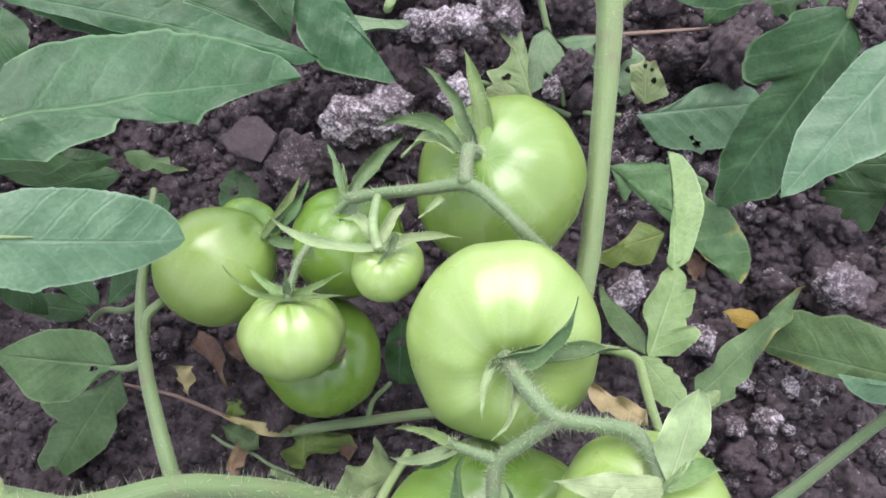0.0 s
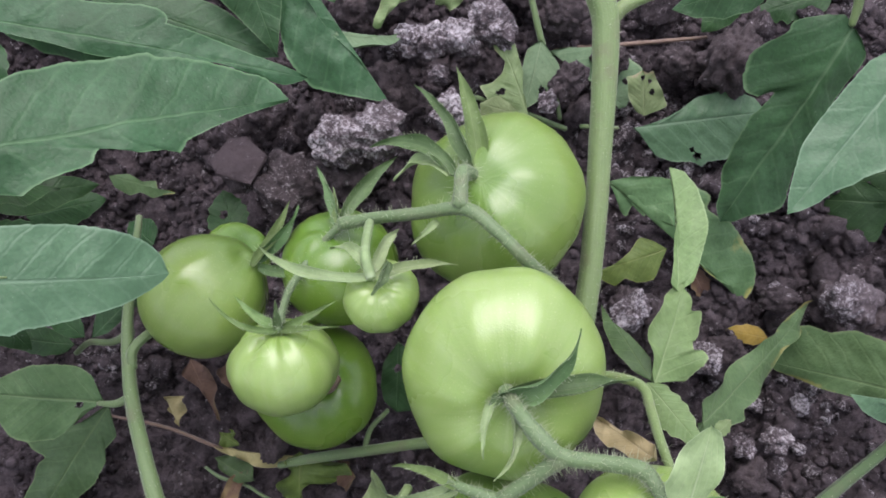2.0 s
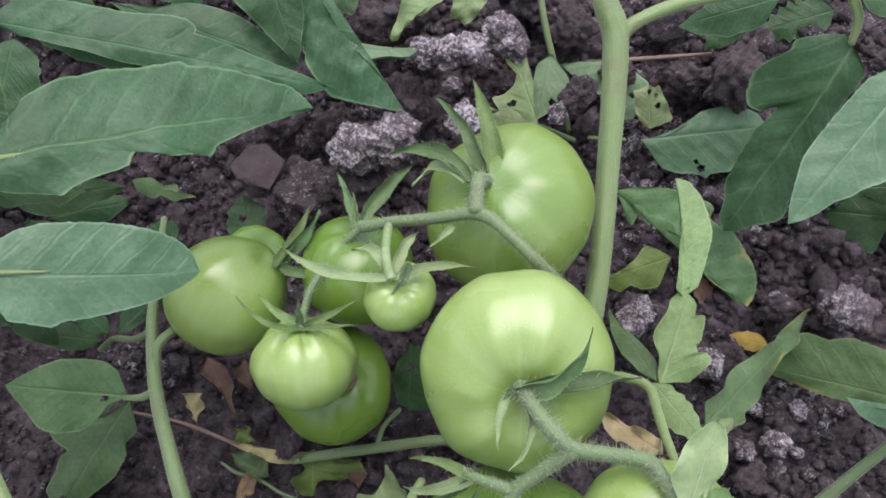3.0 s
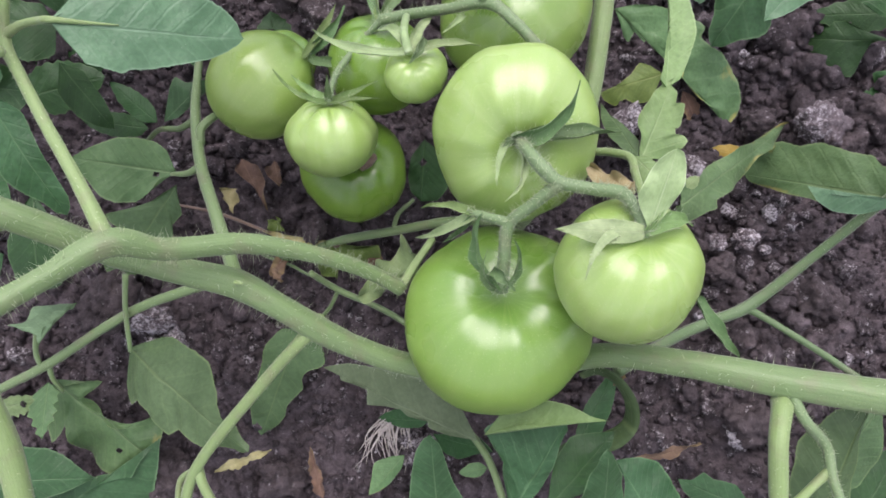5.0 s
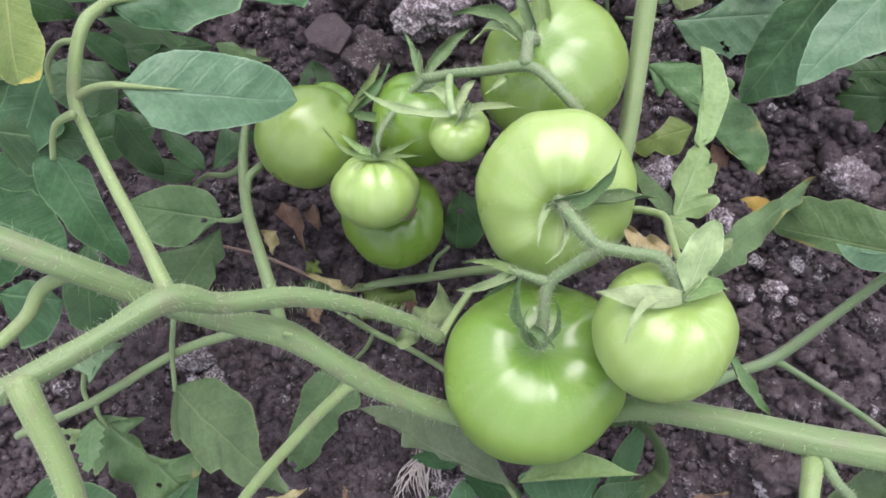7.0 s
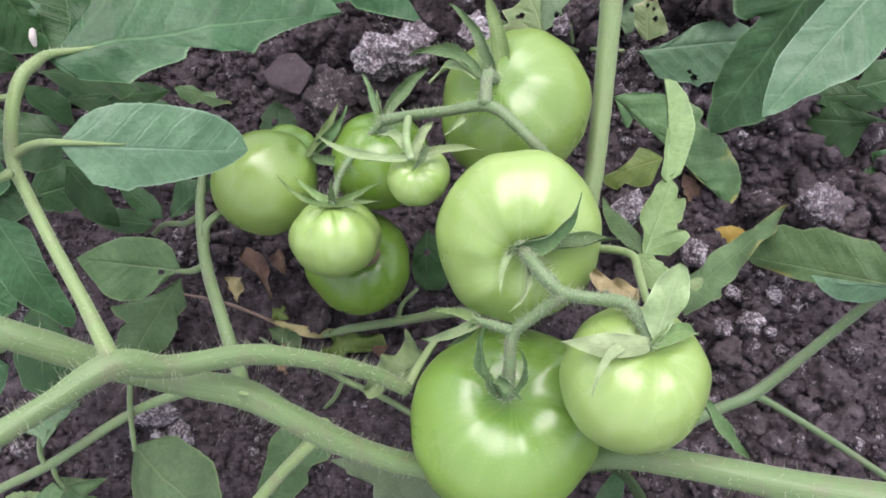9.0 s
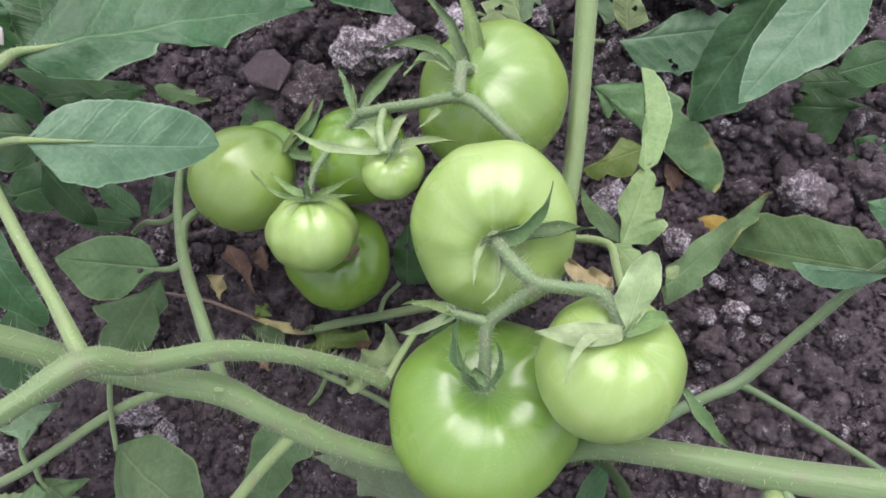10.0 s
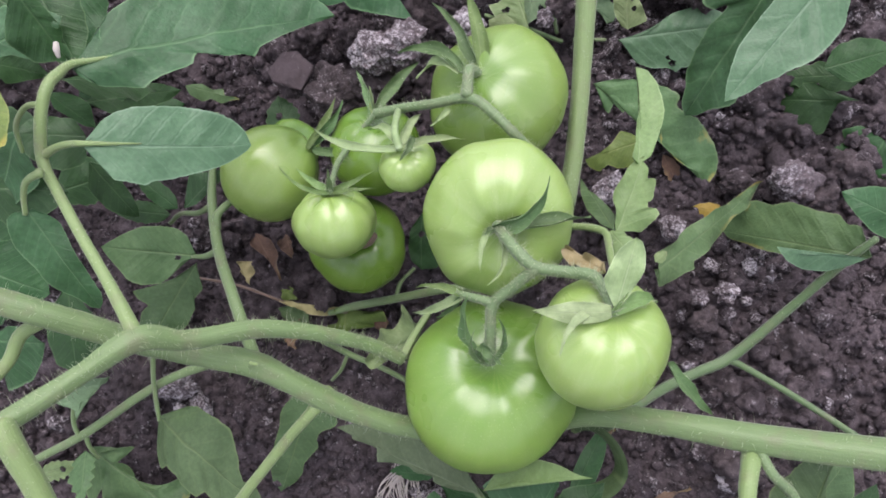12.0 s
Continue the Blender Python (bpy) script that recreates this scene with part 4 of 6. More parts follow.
sepal(tom, c, (-0.0094, 0.0573, 0.1237), 0.0022, (0.00, -0.17, 0.99), SEPAL_DARK, 0.05, -0.05, 0.7, 11)

tom = tomato((0.0701, 0.0328, 0.1561), (0.14, 0.26, 0.96), 0.0318, TOM_LIGHT, "pale yellow-green tomato with broad pale calyx", flat=0.88, ribs=6, rib=0.055, dimple=0.16, spread=0.4, crease=1.5, seed=13)
c = (0.0704, 0.0401, 0.1844)
sepal(tom, c, (0.0357, 0.0428, 0.1799), 0.0056, (0.00, -0.29, 0.96), SEPAL_PALE, 0.12, -0.02, 0.3, 12, 0.5, fold=-0.25)
sepal(tom, (0.0614, 0.0409, 0.1849), (0.0462, 0.0198, 0.1858), 0.0027, (-0.28, -0.61, 0.74), SEPAL_PALE, 0.1, 0.14, 0.3, 13, fold=-0.2)
leaf("sepal", (0.0718, 0.0405, 0.1845), (0.0801, 0.0671, 0.2029), ((0.259, 0.0068), (0.394, 0.0090), (0.622, 0.0074), (0.824, 0.0056), (0.934, 0.0030)), ((0.234, 0.0036), (0.406, 0.0053), (0.655, 0.0068), (0.835, 0.0055), (0.976, 0.0026)), (-0.21, -0.85, 0.49), tom, SEPAL_PALE, SEPAL_PALE, sag=0.05, fold=-0.2, curl=0.3, wave=0.12, quilt=0.6, seed=14, thick=0.0008, label="broad pale ribbed sepal standing up")
sepal(tom, c, (0.0936, 0.0481, 0.1721), 0.0042, (0.55, -0.07, 0.83), SEPAL, 0.1, -0.1, 0.7, 15, 0.5)
sepal(tom, c, (0.0769, 0.0471, 0.1901), 0.002, (0.22, -0.80, 0.56), SEPAL, 0.05, 0.0, 0.7, 16)
sepal(tom, (0.104, 0.0286, 0.1359), (0.1291, 0.0059, 0.1132), 0.0039, (0.30, -0.16, 0.94), SEPAL_DARK, 0.03, 0.06, 0.7, 17, 0.4)

tom = tomato((0.0276, 0.1915, 0.1175), (-0.28, -0.10, 0.95), 0.0425, TOM_GREEN, "large green tomato with a deep crease", flat=0.84, ribs=5, rib=0.055, crease=1.6, dimple=0.1, spread=0.3, seed=14)
sepal(tom, (0.0185, 0.1864, 0.1439), (0.0097, 0.2416, 0.1573), 0.0058, (0.22, -0.80, 0.56), SEPAL, 0.03, 0.03, 1.0, 19, 0.42, hairs=90)
sepal(tom, (0.0143, 0.1938, 0.1519), (-0.0093, 0.2328, 0.1552), 0.005, (-0.60, -0.38, 0.71), SEPAL_DARK, 0.03, 0.1, 1.0, 18, hairs=60)
sepal(tom, (0.0082, 0.1862, 0.1526), (-0.0296, 0.2073, 0.1448), 0.005, (0.00, -0.17, 0.99), SEPAL_DARK, 0.06, 0.16, 1.0, 20, 0.45, hairs=60)
sepal(tom, (0.0053, 0.1865, 0.1539), (-0.0189, 0.1905, 0.1434), 0.0036, (0.00, -0.07, 1.00), SEPAL_PALE, 0.06, 0.27, 1.0, 21, 0.45)
sepal(tom, (0.0001, 0.1683, 0.1461), (-0.0107, 0.1579, 0.1465), 0.0022, (0.00, -0.27, 0.96), SEPAL_PALE, 0.03, 0.0, 0.7, 22)

tom = tomato((-0.1107, 0.1604, 0.0947), (0.71, 0.66, 0.22), 0.0302, TOM_GREEN, "plump green tomato beneath a leaf", flat=0.98, ribs=4, crease=3, rib=0.085, dimple=0.0, spread=0.4, seed=15)
tom = tomato((-0.1036, 0.1897, 0.0723), (0.52, 0.29, 0.81), 0.0185, TOM_MID, "small green tomato half hidden behind another", flat=0.9, ribs=5, seed=16)

tom = tomato((-0.0668, 0.1162, 0.1166), (-0.03, 0.64, 0.77), 0.0228, TOM_LIGHT, "small creased light green tomato", flat=0.86, ribs=6, rib=0.085, crease=5, dimple=0.14, spread=0.3, seed=17)
c = (-0.0657, 0.1262, 0.1331)
sepal(tom, c, (-0.0905, 0.1339, 0.1502), 0.0022, (-0.29, 0.15, 0.95), SEPAL, 0.02, -0.17, 0.7, 23)
sepal(tom, c, (-0.0866, 0.1435, 0.1303), 0.0031, (0.21, -0.26, 0.94), SEPAL, 0.05, -0.05, 0.7, 24)
sepal(tom, c, (-0.066, 0.1347, 0.1448), 0.0028, (0.00, -0.93, 0.36), SEPAL_DARK, 0.02, 0.0, 0.7, 25)
sepal(tom, c, (-0.0427, 0.1391, 0.1333), 0.0026, (0.00, -0.27, 0.96), SEPAL, 0.04, 0.03, 0.7, 26)
sepal(tom, c, (-0.0404, 0.1245, 0.1406), 0.0022, (0.00, -0.07, 1.00), SEPAL, 0.12, 0.04, 0.7, 27)
tube("stalk", [pt(c, 0.0017), pt((-0.0653, 0.1366, 0.1317), 0.0015), pt((-0.0633, 0.1499, 0.1259), 0.0017), pt((-0.0534, 0.1686, 0.1231), 0.0016), pt((-0.043, 0.1763, 0.1301), 0.0016)], STEM_GREY, tom, hairs=180, hair_len=0.0026, seed=46)

tom = tomato((-0.0602, 0.122, 0.0664), (0.12, -0.23, 0.97), 0.0308, TOM_DEEP, "dark green tomato with a corky scar, low by the soil", flat=0.82, ribs=5, rib=0.05, dimple=0.18, spread=0.3, seed=18)
tube("scar", [pt((-0.0544, 0.1127, 0.0884), 0.0022), pt((-0.0504, 0.1148, 0.0913), 0.003), pt((-0.0468, 0.1188, 0.0906), 0.002)], TWIG_DRY, tom, "brown corky scar", sides=8, seed=47)

tom = tomato((-0.0467, 0.1689, 0.1018), (0.10, 0.39, 0.91), 0.0285, TOM_DEEP, "green tomato shaded behind the truss", flat=0.92, ribs=6, rib=0.03, dimple=0.15, seed=19)
c = (-0.0443, 0.1777, 0.1295)
sepal(tom, c, (-0.0563, 0.2105, 0.1249), 0.0034, (-0.45, -0.42, 0.79), SEPAL_DARK, 0.02, 0.05, 0.9, 28)
sepal(tom, c, (-0.0477, 0.1971, 0.1283), 0.0024, (-0.45, -0.42, 0.79), SEPAL, 0.02, 0.05, 0.9, 29)
sepal(tom, c, (-0.0184, 0.2156, 0.124), 0.0043, (0.21, -0.64, 0.74), SEPAL_DARK, 0.02, -0.06, 0.8, 30, 0.45)
sepal(tom, (-0.085, 0.1695, 0.1079), (-0.0631, 0.1891, 0.1255), 0.0037, (0.22, -0.46, 0.86), SEPAL_DARK, 0.02, 0.06, 0.8, 31, 0.45)
sepal(tom, (-0.0856, 0.1654, 0.1117), (-0.0692, 0.1968, 0.1178), 0.0031, (-0.22, -0.46, 0.86), SEPAL, 0.02, 0.06, 0.8, 32, 0.45)
sepal(tom, (-0.0825, 0.1654, 0.1117), (-0.0571, 0.1628, 0.1157), 0.0034, (0.00, -0.27, 0.96), SEPAL_DARK, 0.04, 0.1, 0.8, 33, 0.45)

tom = tomato((-0.0226, 0.1337, 0.1481), (-0.12, -0.00, 0.99), 0.0152, TOM_LIGHT, "tiny ribbed green tomato with a long calyx", flat=0.82, ribs=8, rib=0.04, dimple=0.2, spread=0.36, seed=20)
c = (-0.0257, 0.1359, 0.1617)
sepal(tom, c, (-0.0744, 0.1581, 0.1483), 0.003, (0.00, -0.07, 1.00), SEPAL_PALE, 0.03, -0.11, 0.8, 34, 0.4)
sepal(tom, c, (-0.0435, 0.1537, 0.1526), 0.003, (0.00, -0.17, 0.99), SEPAL_PALE, 0.12, 0.16, 0.8, 35, 0.4)
sepal(tom, c, (-0.0152, 0.1622, 0.1522), 0.003, (0.22, -0.55, 0.81), SEPAL_PALE, 0.06, -0.1, 0.8, 36, 0.4)
sepal(tom, c, (0.0078, 0.1415, 0.1601), 0.0027, (0.00, -0.17, 0.99), SEPAL_PALE, 0.06, -0.05, 0.8, 37, 0.4)
sepal(tom, (-0.0188, 0.1396, 0.1684), (-0.0249, 0.1262, 0.1677), 0.0026, (0.65, -0.36, 0.67), SEPAL_DARK, 0.05, 0.0, 1.2, 38, 0.4)
tube("stalk", [pt(c, 0.002), pt((-0.0283, 0.1465, 0.1625), 0.0019), pt((-0.0291, 0.1719, 0.14), 0.0019)], SEPAL_PALE, tom, seed=48)

# ---- leaves of the fruiting plant ----
leaf("leaflet", (-0.1648, 0.1164, 0.2100), (-0.0986, 0.1340, 0.1741), ((0.072, 0.0045), (0.111, 0.0112), (0.185, 0.0157), (0.291, 0.0185), (0.445, 0.0194), (0.573, 0.0195), (0.670, 0.0185), (0.804, 0.0158), (0.907, 0.0119), (0.969, 0.0071)), ((0.036, 0.0040), (0.108, 0.0107), (0.160, 0.0157), (0.225, 0.0164), (0.331, 0.0180), (0.377, 0.0161), (0.504, 0.0148), (0.666, 0.0122), (0.801, 0.0095), (0.904, 0.0058), (0.975, 0.0023)), (0.05, -0.38, 0.92), plant, LEAF_SHEEN, sag=0.03, seed=1, bend=0.02, label="smooth grey-green leaflet with a pale tip", teeth=0, fold=-0.08)
leaf("leaflet", (-0.1806, 0.1622, 0.2061), (-0.0627, 0.2201, 0.1632), ((0.061, 0.0042), (0.124, 0.0085), (0.138, 0.0157), (0.176, 0.0215), (0.264, 0.0270), (0.296, 0.0283), (0.412, 0.0309), (0.553, 0.0303), (0.644, 0.0303), (0.656, 0.0280), (0.746, 0.0259), (0.843, 0.0211), (0.904, 0.0156), (0.960, 0.0111), (0.984, 0.0054)), ((0.020, 0.0060), (0.081, 0.0124), (0.151, 0.0152), (0.212, 0.0187), (0.246, 0.0167), (0.332, 0.0147), (0.396, 0.0136), (0.424, 0.0081), (0.475, 0.0097), (0.525, 0.0124), (0.581, 0.0123), (0.635, 0.0145), (0.660, 0.0106), (0.743, 0.0077), (0.859, 0.0040), (0.959, 0.0010)), (0.00, -0.29, 0.96), plant, sag=0.03, seed=2, label="large toothed grey-green leaflet", teeth=0, fold=-0.14)
leaf("leaflet", (-0.1932, 0.1661, 0.1892), (-0.1787, 0.2066, 0.1163), ((0.259, 0.0040), (0.658, 0.0032)), ((0.029, 0.0092), (0.157, 0.0153), (0.520, 0.0145)), (0.0, -0.29, 0.96), plant, LEAF_DEEP_SHADE, teeth=0, seed=202)
leaf("leaflet", (-0.1984, 0.0949, 0.1870), (-0.1743, 0.0577, 0.1509), ((0.010, 0.0028), (0.083, 0.0056), (0.197, 0.0084), (0.339, 0.0075), (0.532, 0.0064), (0.729, 0.0052), (0.886, 0.0050), (0.963, 0.0029)), ((-0.039, 0.0060), (-0.017, 0.0102), (0.080, 0.0129), (0.207, 0.0153), (0.314, 0.0146), (0.449, 0.0126), (0.589, 0.0126), (0.720, 0.0097), (0.832, 0.0052), (0.951, 0.0029)), (0.20, -0.46, 0.86), plant, LEAF, sag=0.04, seed=3, teeth=0)
leaf("leaflet", (-0.1907, 0.1486, 0.1632), (-0.2237, 0.1466, 0.1711), ((0.006, 0.0135), (0.325, 0.0189), (0.646, 0.0156), (0.849, 0.0105)), ((0.185, 0.0088), (0.508, 0.0099), (0.826, 0.0079)), (0.00, -0.29, 0.96), plant, LEAF_DEEP_SHADE, seed=4, teeth=0)
leaf("leaflet", (-0.2328, 0.1591, 0.1554), (-0.2667, 0.1263, 0.1081), ((0.127, 0.0100), (0.350, 0.0194), (0.680, 0.0113), (0.871, 0.0055)), ((0.325, 0.0168), (0.663, 0.0217), (0.927, 0.0141)), (0.0, -0.29, 0.96), plant, LEAF, teeth=0, seed=205)
leaf("leaflet", (-0.2430, 0.1843, 0.1806), (-0.2246, 0.1961, 0.1494), ((0.409, 0.0072), (0.740, 0.0068)), ((0.288, 0.0095), (0.624, 0.0054)), (0.0, -0.29, 0.96), plant, LEAF_DEEP_SHADE, teeth=0, seed=204)
leaf("leaflet", (-0.2211, 0.2140, 0.2029), (-0.2061, 0.1940, 0.1637), ((0.277, 0.0063), (0.472, 0.0077), (0.618, 0.0077), (0.730, 0.0045), (0.886, 0.0036)), ((0.291, 0.0147), (0.482, 0.0204), (0.811, 0.0161), (0.897, 0.0054)), (0.0, -0.29, 0.96), plant, LEAF_DEEP_SHADE, teeth=0, bites=[(0.55, -0.3, 0.0018), (0.75, -0.2, 0.0014)], seed=203)
leaf("leaflet", (-0.1980, 0.1570, 0.1907), (-0.1817, 0.1486, 0.1703), ((0.162, 0.0046), (0.429, 0.0075), (0.654, 0.0079), (0.855, 0.0031)), ((0.219, 0.0041), (0.494, 0.0036), (0.819, 0.0026)), (0.00, -0.29, 0.96), plant, LEAF_DEEP_SHADE, seed=5, teeth=0)
leaf("leaflet", (-0.2447, 0.0496, 0.1277), (-0.2103, 0.0454, 0.1319), ((0.448, 0.0085), (0.826, 0.0049)), ((0.303, 0.0270), (0.698, 0.0211), (0.930, 0.0112)), (0.00, -0.47, 0.88), plant, LEAF, seed=6, teeth=0)
leaf("leaflet", (-0.2224, 0.0902, 0.0992), (-0.2205, 0.0433, 0.0768), ((0.394, 0.0147), (0.713, 0.0171), (0.928, 0.0104)), ((0.363, 0.0135), (0.679, 0.0151), (0.905, 0.0112)), (0.00, -0.47, 0.88), plant, LEAF_DEEP_SHADE, seed=7, teeth=0)
leaf("leaflet", (-0.2120, 0.1602, 0.2300), (-0.1940, 0.1025, 0.2299), ((0.378, 0.0087), (0.546, 0.0116), (0.703, 0.0135), (0.882, 0.0133), (1.032, 0.0101)), ((0.131, 0.0179), (0.528, 0.0169), (0.874, 0.0087)), (-0.20, -0.46, 0.86), plant, LEAF_YELLOW, seed=8, label="yellowing leaflet", teeth=0)
leaf("leaflet", (-0.2156, 0.1615, 0.1116), (-0.1958, 0.1391, 0.0790), ((0.228, 0.0073), (0.610, 0.0062), (0.858, 0.0044)), ((0.281, 0.0111), (0.634, 0.0115), (0.853, 0.0064)), (0.10, -0.47, 0.88), low, LEAF_DEEP_SHADE, seed=9, teeth=0)
leaf("leaflet", (-0.175, 0.1478, 0.0722), (-0.2023, 0.1687, 0.0811), 0.0067, 0.0067, (0.10, -0.47, 0.88), low, LEAF_DEEP_SHADE, teeth=3, depth=0.1, seed=10)
leaf("leaflet", (-0.1689, 0.1456, 0.0769), (-0.1433, 0.1659, 0.0894), ((0.351, 0.0091), (0.634, 0.0135), (0.711, 0.0067)), ((0.220, 0.0037), (0.608, 0.0041), (0.848, 0.0041)), (0.10, -0.47, 0.88), low, LEAF, seed=11, teeth=0)
leaf("leaflet", (-0.1799, 0.1445, 0.071), (-0.2229, 0.1526, 0.0646), 0.0074, 0.0074, (0.10, -0.47, 0.88), low, LEAF_DEEP_SHADE, teeth=3, depth=0.12, seed=12)
leaf("leaflet", (-0.1580, 0.1141, 0.0755), (-0.2109, 0.1156, 0.0903), ((0.165, 0.0051), (0.232, 0.0123), (0.358, 0.0191), (0.552, 0.0207), (0.700, 0.0181), (0.860, 0.0097), (0.959, 0.0032)), ((0.046, 0.0042), (0.124, 0.0117), (0.249, 0.0155), (0.421, 0.0161), (0.614, 0.0143), (0.795, 0.0087), (0.921, 0.0036)), (0.00, -0.43, 0.90), low, LEAF_TINGED, seed=13, bites=[(0.2, -0.1, 0.0016)], label="rounded leaflet with a yellowing rim and a small hole", teeth=0, fold=-0.06)
leaf("leaflet", (-0.1721, 0.1241, 0.0380), (-0.2128, 0.0735, 0.0048), ((0.146, 0.0091), (0.201, 0.0115), (0.315, 0.0105), (0.381, 0.0145), (0.553, 0.0157), (0.719, 0.0121), (0.891, 0.0069)), ((0.259, 0.0083), (0.435, 0.0187), (0.557, 0.0271), (0.600, 0.0223), (0.597, 0.0137), (0.707, 0.0158), (0.833, 0.0136), (0.953, 0.0123), (1.002, 0.0047)), (0.00, -0.47, 0.88), low, LEAF_OLIVE, seed=14, teeth=0)
leaf("leaflet", (-0.0216, 0.1475, 0.0560), (-0.0236, 0.1168, 0.0342), ((0.279, 0.0144), (0.692, 0.0166), (0.971, 0.0100)), ((0.290, 0.0072), (0.620, 0.0085), (0.844, 0.0062)), (0.05, -0.3, 0.95), low, LEAF_DEEP_SHADE, teeth=0, seed=209, bites=[(0.35, 0.0, 0.0022)], label="dark eaten leaflet near the soil")
leaf("leaflet", (-0.0217, 0.0653, 0.0630), (-0.0576, 0.0532, 0.0438), ((0.198, 0.0045), (0.412, 0.0044), (0.559, 0.0003), (0.720, 0.0057), (0.891, 0.0045)), ((-0.085, 0.0068), (0.003, 0.0110), (-0.015, 0.0215), (0.139, 0.0156), (0.324, 0.0103), (0.433, 0.0152), (0.622, 0.0105), (0.810, 0.0045)), (0.0, -0.47, 0.88), low, LEAF_PALE, teeth=0, seed=206, wave=0.2, label="ragged pale leaflet with dry edges")
leaf("leaflet", (-0.1861, 0.0235, 0.0374), (-0.1088, -0.0337, 0.0535), ((0.060, 0.0016), (0.105, 0.0108), (0.169, 0.0178), (0.255, 0.0229), (0.343, 0.0241), (0.441, 0.0249), (0.549, 0.0246), (0.599, 0.0207), (0.673, 0.0166), (0.715, 0.0105), (0.781, 0.0061), (0.849, 0.0072), (0.921, 0.0033), (0.984, 0.0024)), ((0.044, 0.0062), (0.064, 0.0132), (0.123, 0.0200), (0.215, 0.0236), (0.251, 0.0182), (0.351, 0.0196), (0.435, 0.0232), (0.527, 0.0224), (0.573, 0.0155), (0.686, 0.0149), (0.769, 0.0135), (0.841, 0.0077), (0.909, 0.0046), (0.965, 0.0032)), (0.00, -0.47, 0.88), low, LEAF_OLIVE, seed=15, label="lobed grey-green leaflet on a thin stalk", teeth=0, fold=-0.08)
leaf("leaflet", (-0.2356, 0.0083, 0.0132), (-0.1842, -0.0314, -0.0188), ((0.070, 0.0023), (0.119, 0.0105), (0.184, 0.0174), (0.270, 0.0184), (0.262, 0.0105), (0.245, 0.0044), (0.364, 0.0016), (0.526, 0.0026), (0.684, 0.0067), (0.767, 0.0158), (0.807, 0.0225), (0.927, 0.0155)), ((0.100, 0.0054), (0.066, 0.0151), (0.089, 0.0234), (0.206, 0.0304), (0.319, 0.0303), (0.320, 0.0227), (0.299, 0.0167), (0.395, 0.0202), (0.532, 0.0262), (0.687, 0.0270), (0.854, 0.0210), (0.976, 0.0108)), (0.00, -0.47, 0.88), low, LEAF_TINGED, wave=0.2, seed=16, bites=[(0.16, 0.7, 0.002), (0.75, 0.3, 0.002)], label="eaten yellowing lobed leaflet", teeth=0)
leaf("leaflet", (-0.2321, 0.0052, 0.0276), (-0.2273, -0.0267, 0.0328), 0.0077, 0.0109, (0.00, -0.47, 0.88), low, LEAF_OLIVE, teeth=3, depth=0.4, seed=17)
leaf("leaflet", (-0.0928, 0.0382, 0.0244), (-0.1204, -0.0165, -0.0236), ((0.050, 0.0137), (0.169, 0.0203), (0.227, 0.0193), (0.292, 0.0127), (0.380, 0.0113), (0.474, 0.0137), (0.640, 0.0087), (0.746, 0.0095), (0.873, 0.0070)), ((0.062, 0.0108), (0.220, 0.0159), (0.420, 0.0141), (0.632, 0.0134), (0.791, 0.0123), (0.933, 0.0079)), (0.00, -0.47, 0.88), low, LEAF_OLIVE, seed=18, teeth=0)
leaf("leaflet", (-0.2756, -0.0480, 0.0130), (-0.2039, -0.0453, 0.0087), ((0.188, 0.0164), (0.277, 0.0206), (0.447, 0.0195), (0.638, 0.0176), (0.783, 0.0107), (0.908, 0.0045)), ((0.157, 0.0137), (0.502, 0.0142), (0.768, 0.0071), (0.902, 0.0029)), (0.00, -0.47, 0.88), low, LEAF, seed=19, teeth=0)
leaf("leaflet", (-0.2490, -0.0728, -0.0201), (-0.1758, -0.0212, -0.0043), ((0.210, 0.0091), (0.387, 0.0090), (0.589, 0.0011), (0.708, -0.0088), (0.812, -0.0043)), ((0.441, 0.0220), (0.680, 0.0285), (0.864, 0.0143)), (0.00, -0.47, 0.88), low, LEAF, seed=20, teeth=0)
leaf("leaflet", (-0.284, -0.0043, -0.0174), (-0.2572, 0.0027, -0.0151), 0.0063, 0.0084, (0.00, -0.47, 0.88), low, LEAF_PALE, teeth=3, depth=0.3, seed=21, bites=[(0.6, 0.1, 0.002)])
leaf("leaflet", (-0.1850, 0.0355, 0.0516), (-0.2137, 0.0335, 0.0264), ((0.263, 0.0019), (0.619, 0.0025)), ((0.133, 0.0033), (0.469, 0.0034), (0.759, 0.0024)), (0.00, -0.47, 0.88), low, LEAF_DEEP_SHADE, seed=22, teeth=0)
leaf("leaflet", (-0.2173, 0.0165, 0.0741), (-0.2170, 0.0481, 0.0432), ((0.297, 0.0086), (0.344, 0.0187), (0.422, 0.0260), (0.608, 0.0201), (0.818, 0.0201), (0.979, 0.0108)), ((0.308, -0.0028), (0.609, -0.0046), (0.703, 0.0012)), (0.0, -0.47, 0.88), low, LEAF_UNDER, teeth=0, seed=201)
leaf("leaflet", (0.0118, -0.0246, 0.0340), (-0.0800, 0.0200, 0.0085), ((0.058, 0.0005), (0.149, 0.0038), (0.279, 0.0042), (0.297, 0.0006), (0.412, 0.0036), (0.463, 0.0021), (0.542, 0.0026), (0.660, 0.0084), (0.685, -0.0015), (0.741, -0.0014), (0.864, 0.0020), (0.892, -0.0029)), ((0.132, 0.0119), (0.273, 0.0184), (0.431, 0.0188), (0.636, 0.0149), (0.844, 0.0097)), (0.00, -0.47, 0.88), plant, LEAF_DUST, LEAF_UNDER, seed=23, label="dusty serrated leaflet over the soil", teeth=0)
